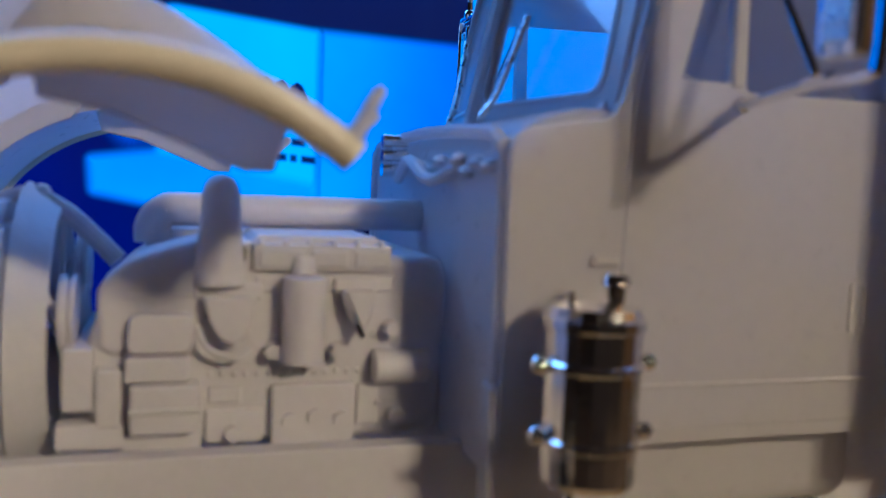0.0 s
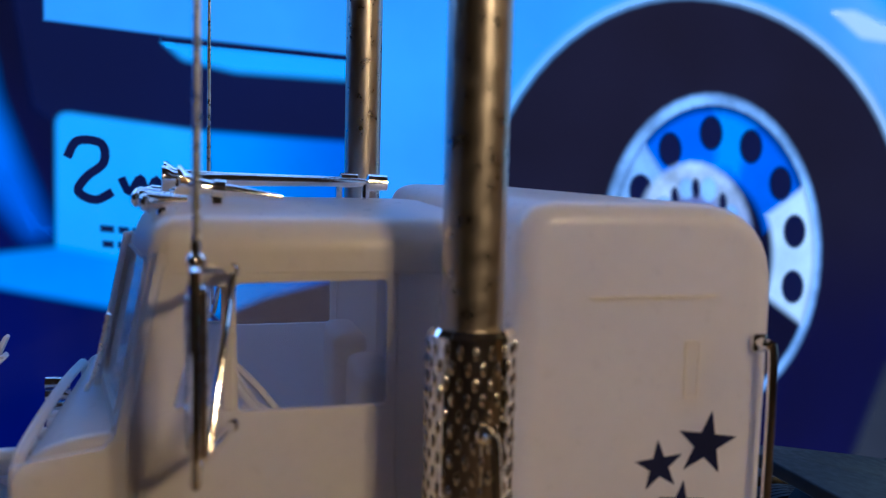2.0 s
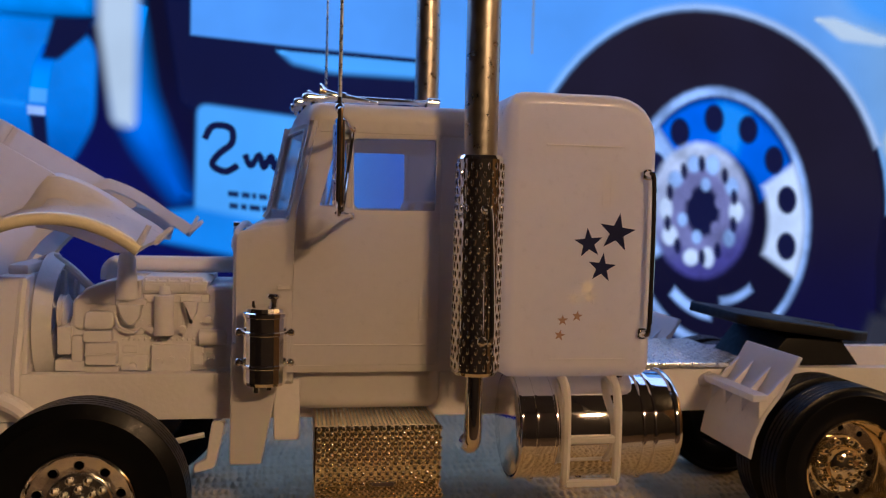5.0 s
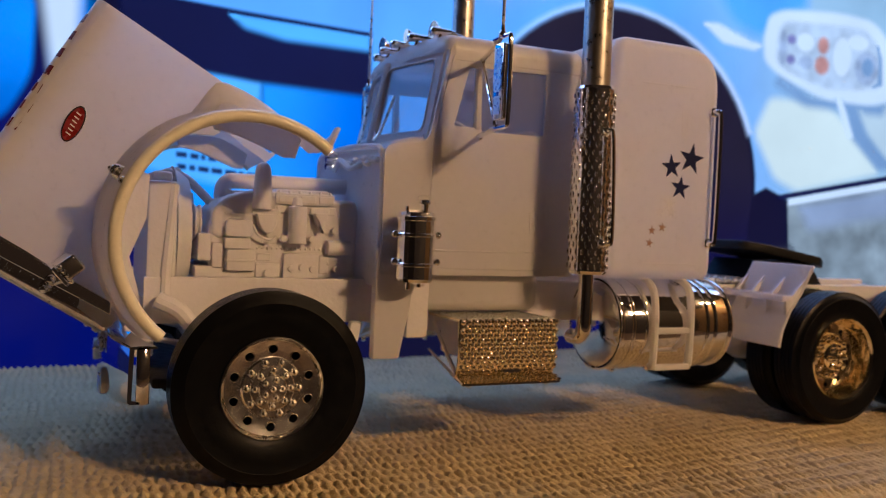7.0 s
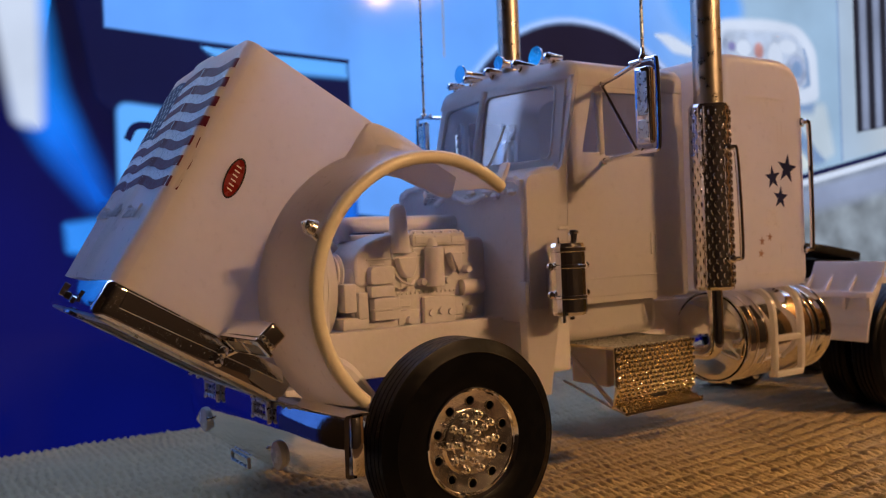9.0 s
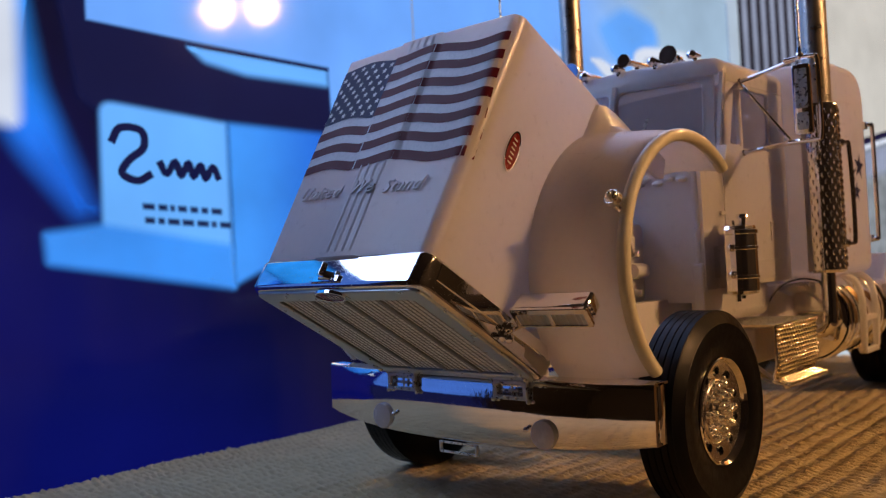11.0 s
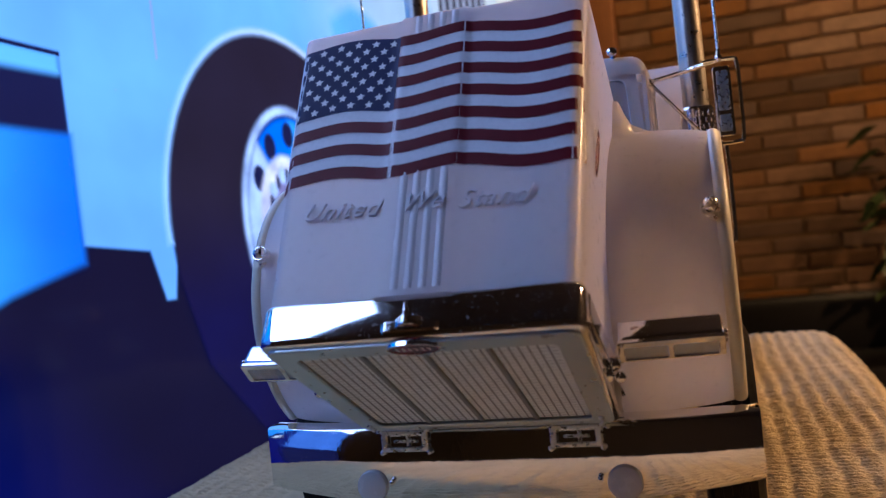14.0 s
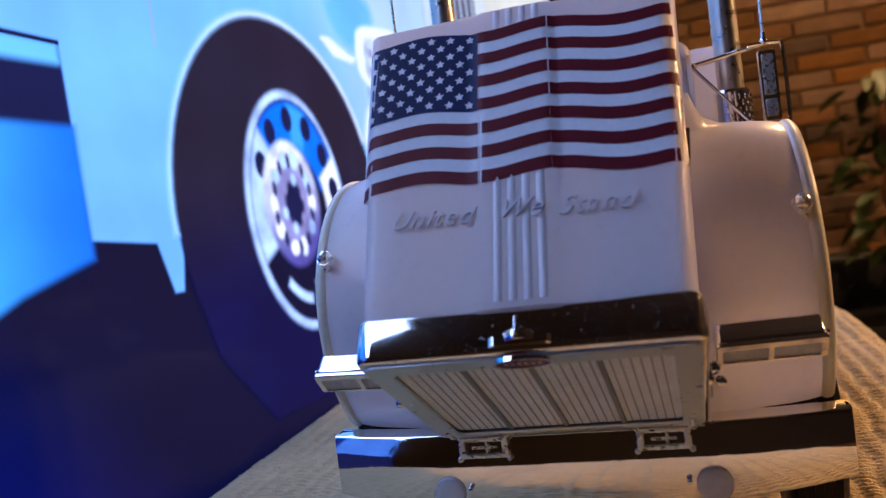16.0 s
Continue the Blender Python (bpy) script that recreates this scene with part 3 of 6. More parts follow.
def shape(name, pts, mat, layer, soft=0.0):
    if not soft:
        return part(name, plate(pts, [], "y", -0.006 * layer, -0.006 * layer), mat, screen)
    p = [Vector(q) for q in pts]
    n = len(p)
    turn = sum(p[i].x * p[(i + 1) % n].y - p[(i + 1) % n].x * p[i].y for i in range(n))
    sign = 1 if turn > 0 else -1
    outs = []
    for i in range(n):
        d0, d1 = (p[i] - p[i - 1]).normalized(), (p[(i + 1) % n] - p[i]).normalized()
        nn = Vector((d0.y + d1.y, -d0.x - d1.x)) * sign
        outs.append(nn.normalized() * min(1.6, 2 / max(nn.length, 0.6)))
    g = bmesh.new()
    y = -0.006 * layer
    inner = [g.verts.new((q.x - o.x * soft * 0.5, y, q.y - o.y * soft * 0.5)) for q, o in zip(p, outs)]
    outer = [g.verts.new((q.x + o.x * soft * 0.5, y, q.y + o.y * soft * 0.5)) for q, o in zip(p, outs)]
    for i in range(n):
        g.faces.new((inner[i], inner[(i + 1) % n], outer[(i + 1) % n], outer[i]))
    bmesh.ops.triangle_fill(g, edges=[g.edges.get((inner[i], inner[(i + 1) % n])) for i in range(n)], use_beauty=True)
    g.verts.index_update()
    fade = [1.0] * n + [0.0] * n
    ob = part(name, g, blurred(mat), screen)
    attr = ob.data.attributes.new("edge", "FLOAT", "POINT")
    attr.data.foreach_set("value", fade)
    return ob


def arch(u0, a0, a1, n=28, cx=6.04, cz=2.1, ra=2.2, rb=2.55, grow=0.0):
    return [(cx + ((ra if a0 + (a1 - a0) * k / n > 90 else 2.5) + grow) * math.cos(radians(a0 + (a1 - a0) * k / n)), cz + (rb + grow) * math.sin(radians(a0 + (a1 - a0) * k / n))) for k in range(n + 1)]


# the pictured lorry, large areas first
DRUMC = lit("screen_drum_blue", (0.035, 0.24, 0.80), second=(0.008, 0.09, 0.42), along=(0.1, -1), span=(-3.9, -2.2), var=0.2, scale=30)
DRUM_BLUE = lit("screen_band_blue", (0.012, 0.13, 0.75), second=(0.03, 0.32, 0.98), along=(0, -1), span=(-4.0, -3.5), var=0.1)
shape("drum", rounded([(-4.05, 3.3), (-3.95, 2.85), (-3.72, 2.5), (-3.28, 2.3), (-2.4, 2.24), (-1.75, 2.45), (-1.45, 3.0), (-1.42, 3.95), (-1.75, 4.25), (-3.5, 4.35), (-3.9, 4.1)], 0.2), DRUMC, 1, soft=0.12)
shape("drum_band", rounded([(-3.92, 3.3), (-3.72, 3.3), (-3.68, 3.05), (-3.58, 2.78), (-3.40, 2.54), (-3.20, 2.42), (-3.38, 2.36), (-3.62, 2.5), (-3.80, 2.74), (-3.89, 3.0)], 0.06), DARKC, 2, soft=0.12)
shape("drum_band", rounded([(-3.93, 3.55), (-3.72, 3.55), (-3.66, 3.95), (-3.5, 4.25), (-3.72, 4.25), (-3.88, 3.95)], 0.04), DRUM_BLUE, 2, soft=0.06)
shape("drum_clamp", rounded([(-3.92, 3.46), (-3.72, 3.46), (-3.72, 3.58), (-3.92, 3.58)], 0.02), PALEC, 3, soft=0.05)
shape("drum_clamp", rounded([(-3.94, 3.27), (-3.73, 3.28), (-3.73, 3.41), (-3.94, 3.41)], 0.02), RIMC, 3, soft=0.05)
shape("drum_band", rounded([(-2.26, 3.1), (-2.05, 3.08), (-2.02, 2.7), (-1.85, 2.4), (-2.02, 2.42), (-2.2, 2.7)], 0.04), DARKC, 2, soft=0.07)
shape("drum_band", rounded([(-2.26, 3.3), (-2.04, 3.3), (-1.98, 3.7), (-1.85, 3.95), (-2.08, 3.95), (-2.2, 3.7)], 0.04), DRUM_BLUE, 2, soft=0.06)
shape("drum_shadow", rounded([(-2.1, 3.78), (-1.9, 3.76), (-1.55, 4.06), (-1.45, 4.3), (-1.95, 4.3)], 0.05), DARKC, 3, soft=0.1)
shape("drum_clamp", rounded([(-2.25, 3.24), (-2.04, 3.23), (-2.03, 3.4), (-2.24, 3.42)], 0.02), PALEC, 4, soft=0.05)
shape("drum_clamp", rounded([(-2.27, 3.09), (-2.06, 3.08), (-2.06, 3.18), (-2.27, 3.2)], 0.02), RIMC, 4, soft=0.05)
shape("drum_glint", rounded([(-3.6, 3.40), (-2.32, 3.24), (-2.32, 3.18), (-3.6, 3.32)], 0.02), CYANC, 2, soft=0.12)
# unseen dark patch, added to keep blue out of the bumper's reflection
shape("dark_road", rounded([(-9.0, -2.1), (-4.4, -2.1), (-4.4, 1.2), (-9.0, 1.2)], 0.1), DARKC, 1, soft=0.3)
# glow added out of view, for blue on the truck's front and its chrome
FILL_LOW = lit("screen_trailer_white", (0.07, 0.20, 0.72), gain=0.7)
shape("pictured_trailer", rounded([(-9.0, 1.2), (-4.6, 1.4), (-4.5, 6.2), (-9.0, 6.2)], 0.2), FILL_LOW, 3, soft=0.2)
shape("drum_foot", rounded([(-4.05, 2.95), (-3.92, 2.9), (-3.75, 2.62), (-3.78, 2.56), (-4.05, 2.54)], 0.04), WHITEC, 2, soft=0.06)
shape("dark_frame", rounded([(-9, 4.4), (-1.45, 4.3), (-1.45, 5.6), (-9, 6.2)], 0.2), BLUEC, 1, soft=0.4)
shape("blue_sheen", rounded([(-0.95, 4.6), (-0.75, 3.4), (-0.25, 2.1), (-0.45, 2.05), (-0.95, 2.7), (-1.2, 3.2)], 0.15), BLUEC, 1, soft=0.35)
shape("white_post", rounded([(-1.42, 9), (-1.40, 4.2), (-1.22, 3.0), (-0.95, 2.96), (-0.93, 4.2), (-0.85, 9)], [0, 0, 0.12, 0.12, 0, 0]), WHITEC, 2, soft=0.22)
shape("dark_bay", rounded([(-0.6, 4.6), (2.67, 4.4), (2.70, 1.7), (1.9, 1.55), (-0.4, 3.3)], 0.05), DARKC, 1, soft=0.12)
body_pts = [(-0.27, 14.4), (-0.27, 4.12), (0.9, 4.02), (2.62, 3.90), (2.66, 1.93), (3.55, 1.82), (3.72, 1.25), (3.86, 1.25), (3.98, 1.9)] + arch(0, 180, 0) + [(8.72, 2.2), (9.2, 2.0), (20.3, 4.72), (20.3, 14.4)]
shape("lorry_body", body_pts, BODYC, 2, soft=0.05)
shape("body_seam", [(3.98, 9.0), (3.96, 4.0), (3.985, 4.0), (4.01, 9.0)], STEELC, 3)
shape("lens_panel", rounded([(0.80, 3.97), (2.60, 3.87), (2.60, 3.66), (1.5, 3.70), (1.0, 3.80)], 0.05), PALEC, 3, soft=0.12)
shape("bay_edge", [(0.8, 4.0), (2.62, 3.89), (2.62, 3.85), (0.8, 3.965)], DARKC, 4)
shape("signboard", rounded([(-0.18, 3.28), (1.22, 3.12), (1.22, 1.25), (0.6, 1.42), (-0.2, 1.86)], [0.15, 0.05, 0, 0, 0]), PALEC, 3, soft=0.1)
ENDC = lit("screen_board_end", (0.05, 0.29, 0.84), second=(0.015, 0.14, 0.66), along=(1, 0), span=(1.3, 2.7), var=0.15)
shape("signboard_end", [(1.22, 3.12), (2.66, 3.06), (2.66, 1.75), (1.78, 1.5), (1.22, 1.25)], ENDC, 3, soft=0.12)
shape("shelf", rounded([(-0.78, 1.9), (-0.2, 1.98), (1.22, 1.72), (1.24, 1.22), (-0.76, 1.58)], 0.05), CYANC, 4, soft=0.14)
# unseen top of the screen, glow added to brighten the hood and roof
FILL_TOP = lit("screen_upper_white", (0.46, 0.56, 0.92), gain=2.05)
FILL_LEFT = lit("screen_open_sky", (0.46, 0.60, 0.92), gain=4.2)
shape("pictured_clouds", [(-9.0, 6.2), (-2.0, 6.2), (-2.0, 14.4), (-9.0, 14.4)], FILL_LEFT, 12)
shape("pictured_sky", [(-2.0, 6.2), (9.0, 6.2), (10.5, 7.9), (20.3, 7.9), (20.3, 14.4), (-2.0, 14.4)], FILL_TOP, 12)
# the word on the signboard and the two lines under it, as plain bars


def band(name, pts, width, mat, layer, n=5):
    line = curve_points([(p, q, 0) for p, q in pts], n)
    left, right = [], []
    for i, c in enumerate(line):
        d = (line[min(i + 1, len(line) - 1)] - line[max(i - 1, 0)]).normalized()
        side = Vector((-d.y, d.x, 0)) * width / 2
        left.append((c + side)[:2])
        right.append((c - side)[:2])
    g = bmesh.new()
    a = [g.verts.new((p, -0.006 * layer, q)) for p, q in left]
    c = [g.verts.new((p, -0.006 * layer, q)) for p, q in right]
    for k in range(len(a) - 1):
        g.faces.new((a[k], a[k + 1], c[k + 1], c[k]))
    return part(name, g, mat, screen)


band("word_mark", [(-0.08, 2.84), (0.02, 3.0), (0.24, 2.98), (0.26, 2.80), (0.10, 2.66), (0.02, 2.52), (0.18, 2.44), (0.34, 2.52)], 0.085, DARKC, 5)
band("word_mark", [(0.42, 2.66), (0.50, 2.52), (0.60, 2.66), (0.66, 2.50), (0.75, 2.65), (0.80, 2.49), (0.89, 2.63), (0.94, 2.47), (1.03, 2.61), (1.10, 2.46)], 0.078, DARKC, 5)
rl = random.Random(6)
for z0, u0, u1 in ((2.20, 0.22, 1.0), (2.05, 0.24, 1.16)):
    u = u0
    while u < u1:
        n = rl.uniform(0.05, 0.15)
        z1 = z0 - 0.075 * (u - u0)
        shape("line_bar", rounded([(u, z1), (u + n, z1 - 0.075 * n), (u + n, z1 - 0.075 * n - 0.065), (u, z1 - 0.065)], 0.02), DARKC, 5, soft=0.05)
        u += n + rl.uniform(0.025, 0.045)
# tyre and wheel
tyre_pts = arch(0, 195, -12, 36, grow=-0.05)
shape("pictured_tyre", tyre_pts + [(8.5, 0.2), (7.6, -0.6), (5.2, -0.6), (4.3, 0.4)], TYREC, 3, soft=0.06)
shape("arch_edge", arch(0, 185, 20, 28, grow=0.03) + arch(0, 20, 185, 28, grow=-0.04), ARCHC, 4, soft=0.12)
RT = 0.10
def ell(a, f, cx=6.38, cz=2.0, ra=1.19, rb=1.66):
    p, q = ra * f * math.cos(radians(a)), rb * f * math.sin(radians(a))
    return (cx + p * math.cos(RT) - q * math.sin(RT), cz + p * math.sin(RT) + q * math.cos(RT))


def sector(a0, a1, f0, f1, n=14):
    return [ell(a0 + (a1 - a0) * k / n, f1) for k in range(n + 1)] + [ell(a1 - (a1 - a0) * k / n, f0) for k in range(n + 1)]


shape("wheel_edge", circle(6.38, 2.0, 1.19, 48, 1.66, RT), RIMC, 4, soft=0.1)
shape("wheel_face", circle(6.39, 2.0, 1.10, 48, 1.55, RT), NAVY, 5, soft=0.08)
shape("wheel_blue", sector(15, 128, 0.50, 0.90), RIMBLUE, 6, soft=0.14)
shape("wheel_cyan", sector(62, 84, 0.55, 0.88, 6), CYANC, 6.5, soft=0.16)
shape("wheel_silver", sector(-32, 24, 0.55, 0.93), RIMW, 7, soft=0.12)
shape("wheel_silver", sector(128, 200, 0.58, 0.92), RIMC, 7, soft=0.12)
shape("wheel_streak", sector(225, 260, 0.70, 0.78), RIMC, 7, soft=0.08)
shape("wheel_streak", sector(268, 300, 0.60, 0.66), RIMC, 7, soft=0.08)
for a in (-19, 8, 33, 60, 88, 117, 145):
    p = ell(a, 0.76)
    shape("wheel_hole", circle(p[0], p[1], 0.125, 18, 0.18, RT), DARKC, 8, soft=0.06)
NAVEC = lit("screen_nave", (0.07, 0.06, 0.26), second=(0.66, 0.70, 0.88), along=(-0.3, 1), span=(-0.5, 1.3), var=0.35, scale=70)


def nave(a, f):
    return (6.16 + 0.62 * f * math.cos(radians(a)), 2.10 + 0.84 * f * math.sin(radians(a)))


shape("wheel_nave", circle(6.16, 2.10, 0.64, 32, 0.86, RT), NAVEC, 9, soft=0.12)
shape("wheel_nave_ring", circle(6.16, 2.10, 0.40, 28, 0.56, RT), VIOLETC, 10, soft=0.14)
shape("wheel_nave_shade", circle(6.18, 2.10, 0.22, 20, 0.32, RT), DARKC, 12, soft=0.10)
rw = random.Random(12)
for k in range(10):
    a = 36 * k + rw.uniform(-5, 5)
    p = nave(a, 0.72)
    shape("nave_bolt", circle(p[0], p[1], rw.uniform(0.07, 0.10), 14, rw.uniform(0.10, 0.15), RT), RIMW if rw.random() < 0.65 else RIMC, 11, soft=0.08)
    p = nave(a + 18, 0.70)
    shape("nave_gap", circle(p[0], p[1], 0.045, 12, 0.10, RT), DARKC, 11.5, soft=0.07)
for k in range(6):
    p = nave(60 * k + 20, 0.40)
    shape("nave_glint", circle(p[0], p[1], 0.06, 12, 0.085, RT), rw.choice((RIMW, VIOLETC, RIMC)), 13, soft=0.07)

# wing, lamps, radiator and bumper of the pictured lorry
WINGC = lit("screen_wing_white", (0.50, 0.58, 0.60), var=0.08)
FRAMEC = lit("screen_frame_white", (0.38, 0.48, 0.56), var=0.08, second=(0.48, 0.53, 0.53), along=(1, 0), span=(11.3, 13.0))
BOWLC = lit("screen_lamp_bowl", (0.34, 0.40, 0.52), var=0.25, scale=90)
SHADEC = lit("screen_wing_shade", (0.20, 0.30, 0.46), var=0.12)
shape("wing", [(8.05, 3.95), (8.22, 3.4), (8.74, 2.30), (9.2, 2.12), (11.45, 2.58), (11.45, 6.0), (8.6, 6.2)], BODYC, 3, soft=0.05)
shape("wing_sky", rounded([(7.7, 5.1), (8.0, 4.6), (8.5, 4.4), (8.9, 4.75), (9.3, 4.95), (9.2, 5.3), (8.4, 5.5)], 0.2), lit("screen_wing_blue", (0.11, 0.34, 0.80)), 4, soft=0.3)
shape("wing_light", rounded([(8.7, 3.55), (9.7, 3.55), (10.35, 3.05), (10.75, 2.52), (9.25, 2.16), (8.85, 2.34), (8.45, 3.0)], 0.12), GLOWC, 4, soft=0.2)
shape("wing_glow", rounded([(10.15, 3.55), (11.05, 3.6), (11.25, 2.75), (10.95, 2.62), (10.5, 3.05)], 0.1), WINGC, 4, soft=0.2)
shape("lamp_bracket", rounded([(9.95, 3.62), (10.22, 3.6), (10.48, 3.12), (11.0, 2.62), (10.72, 2.56), (10.2, 3.02)], 0.06), SHADEC, 5, soft=0.16)
shape("bracket_edge", rounded([(9.85, 3.62), (9.98, 3.62), (10.22, 3.05), (10.12, 3.03)], 0.03), WHITEC, 6, soft=0.08)
shape("lamp_shade", rounded([(8.85, 3.95), (9.4, 3.62), (10.8, 3.60), (10.75, 3.42), (9.3, 3.46), (8.75, 3.75)], 0.08), SHADEC, 5, soft=0.2)
shape("side_lamp", rounded([(7.5, 4.54), (7.75, 4.56), (8.52, 4.30), (8.40, 4.22), (7.85, 4.28)], 0.05), WHITEC, 4, soft=0.1)
shape("headlamp_rim", rounded([(8.52, 4.40), (8.60, 4.76), (8.85, 4.87), (9.84, 4.93), (10.5, 4.86), (10.86, 4.5), (10.90, 3.66), (10.5, 3.56), (9.63, 3.58), (8.80, 3.90), (8.56, 4.08)], [0.1, 0.1, 0.12, 0.3, 0.2, 0.2, 0.12, 0.15, 0.3, 0.15, 0.1]), WHITEC, 6, soft=0.12)
shape("headlamp", rounded([(8.76, 4.40), (8.80, 4.62), (8.92, 4.70), (10.3, 4.74), (10.6, 4.5), (10.70, 3.84), (9.63, 3.73), (8.90, 3.98), (8.76, 4.1)], [0.1, 0.08, 0.1, 0.2, 0.2, 0.14, 0.3, 0.15, 0.1]), LAMPC, 7, soft=0.12)
shape("lamp_edge", rounded([(10.56, 4.5), (10.66, 4.3), (10.69, 3.88), (10.5, 3.84), (10.60, 3.92), (10.60, 4.25)], 0.03), SHADEC, 8, soft=0.06)
for u, z, ra, rb, mt in ((9.0, 4.44, 0.08, 0.07, VIOLETC), (9.0, 4.14, 0.08, 0.07, VIOLETC), (8.86, 4.3, 0.07, 0.26, BOWLC), (9.25, 4.42, 0.16, 0.14, WHITEC), (9.57, 4.40, 0.10, 0.13, AMBERC), (9.56, 4.10, 0.13, 0.14, AMBERC), (9.28, 4.12, 0.13, 0.10, BOWLC), (9.92, 4.26, 0.17, 0.30, WHITEC), (10.38, 4.12, 0.22, 0.26, BOWLC), (10.40, 4.14, 0.11, 0.14, SHADEC), (10.2, 4.5, 0.2, 0.12, WHITEC)):
    shape("lamp_blob", circle(u, z, ra, 16, rb), mt, 8 + 0.5 * (0.4 - ra), soft=0.08)
shape("radiator_frame", [(11.4, 2.62), (14.9, 3.36), (14.9, 9), (11.4, 9)], FRAMEC, 4, soft=0.05)
shape("frame_seam", [(11.38, 2.62), (11.42, 2.62), (11.42, 6.0), (11.38, 6.0)], SHADEC, 5, soft=0.02)
shape("radiator", [(11.78, 3.12), (14.2, 3.5), (14.2, 9), (11.78, 9)], BARC, 5)
for k in range(7):
    u = 11.92 + 0.335 * k
    shape("radiator_bar", [(u, 3.14 + 0.155 * (u - 11.78)), (u + 0.17, 3.16 + 0.155 * (u - 11.78)), (u + 0.17, 9), (u, 9)], STEELC, 6, soft=0.06)
shape("right_panel", [(14.9, 3.36), (20.3, 4.44), (20.3, 9), (14.9, 9)], CREAMC, 4)
shape("pictured_bumper", [(9.1, 2.0), (20.3, 4.24), (20.3, 0.3), (9.2, 0.78)], MOTTLE, 6)
shape("bumper_sheen", rounded([(9.3, 1.94), (20.2, 4.12), (20.2, 3.4), (9.5, 1.6)], 0.1), STEELC, 7, soft=0.3)
shape("bumper_edge", [(9.1, 2.05), (20.3, 4.29), (20.3, 4.17), (9.1, 1.94)], WHITEC, 7.5, soft=0.04)
shape("bumper_gap", [(8.9, 2.09), (20.3, 4.39), (20.3, 4.29), (8.95, 2.02)], DARKC, 8, soft=0.02)
shape("pictured_road", [(8.4, 0.82), (20.3, 0.3), (20.3, -0.7), (8.0, -0.45)], GREYC, 5, soft=0.2)
shape("road_edge", [(11.0, -0.5), (20.3, -0.68), (20.3, -2.0), (11.4, -2.0)], WINGC, 5, soft=0.2)
shape("pebbles", rounded([(8.55, 0.9), (9.2, 0.85), (9.2, 1.3), (8.7, 1.25)], 0.1), GREYC, 6, soft=0.2)

# ---- lamp with two bulbs, hung behind and above the camera ----
lamp = thing("ceiling_lamp", "ceiling lamp with two warm glowing bulbs", "lamp", at=(10.6, -24.95, 44))
part("rod", cyl((0, 0, 0), (0, 0, -27.6), 0.25), BLACK, lamp)
part("crossbar", cyl((-1.2, -0.2, -27.6), (1.2, 0.2, -27.6), 0.3), BLACK, lamp)
for bx, by, bz in BULBS:
    q = (bx - 10.6, by + 24.95, bz - 44)
    bulb = part("bulb", ball(q, 0.62, seg=16), BULB, lamp, "warm glowing bulb")
    part("holder", cyl((q[0], q[1], q[2] + 0.5), (q[0], q[1], q[2] + 2.4), 0.4, 0.3), BLACK, lamp)

# ---- plant and dark seat by the brick wall ----
plant = thing("potted_plant", "leafy green potted plant before the brick wall", "plant", at=(62, -15, -18))
part("pot", lathe([(0.01, 0), (1.8, 0), (2.4, 4.5), (2.5, 4.6), (2.2, 4.6), (1.9, 4.0), (0.01, 4.0)], 24), POT, plant, at=pose(0, 0, 0, 90, 0, 0))
part("stem", tube([(0, 0, 4), (0.2, 0.1, 10), (-0.2, 0.2, 17), (0.1, 0, 24)], 0.25), WOOD, plant)
rnd = random.Random(3)
leafmesh = None
for k in range(110):
    b = bmesh.new()
    if leafmesh is None:
        L = [(0, 0, 0), (0.5, 0.45, 0.12), (1.2, 0.6, 0.1), (2.0, 0.35, -0.1), (2.6, 0, -0.35), (2.0, -0.35, -0.1), (1.2, -0.6, 0.1), (0.5, -0.45, 0.12), (1.2, 0, -0.02)]
        vs = [b.verts.new(p) for p in L]
        for i in range(8):
            b.faces.new((vs[i], vs[(i + 1) % 8], vs[8]))
        leafmesh = part("leaf", b, LEAF, plant)
        b = None
    z = 11 + 14 * rnd.random()
    a, r = rnd.random() * 360, 0.2 + 2.6 * rnd.random()
    m = at(r * math.cos(radians(a)), r * math.sin(radians(a)), z, rnd.uniform(-30, 30), rnd.uniform(-20, 50), a)
    if k == 0:
        leafmesh.matrix_basis = m
    else:
        twin(leafmesh, m)
    if b:
        b.free()
seat = thing("armchair", "dark upholstered armchair standing before the brick wall", "armchair", at=(66, -9, -18))
part("base", box(-4, 4, -10, 8, 1.2, 7, 0.5), BLACK, seat)
part("backrest", box(3.5, 6, -10, 8, 5, 11.5, 0.8, 3), BLACK, seat)
part("armrest", box(-4, 5, -12.4, -10.1, 1.2, 10, 0.6, 3), BLACK, seat)
part("armrest", box(-4, 5, 8.1, 10.4, 1.2, 10, 0.6, 3), BLACK, seat)
for sx in (-3, 4.5):
    for sy in (-9, 7):
        part("leg", box(sx - 0.3, sx + 0.3, sy - 0.3, sy + 0.3, 0, 1.3), WOOD, seat)


# ---- the model truck ----
truck = thing("model_truck", "white unpainted plastic model of a long-nosed lorry tractor with chrome trim", "model truck")


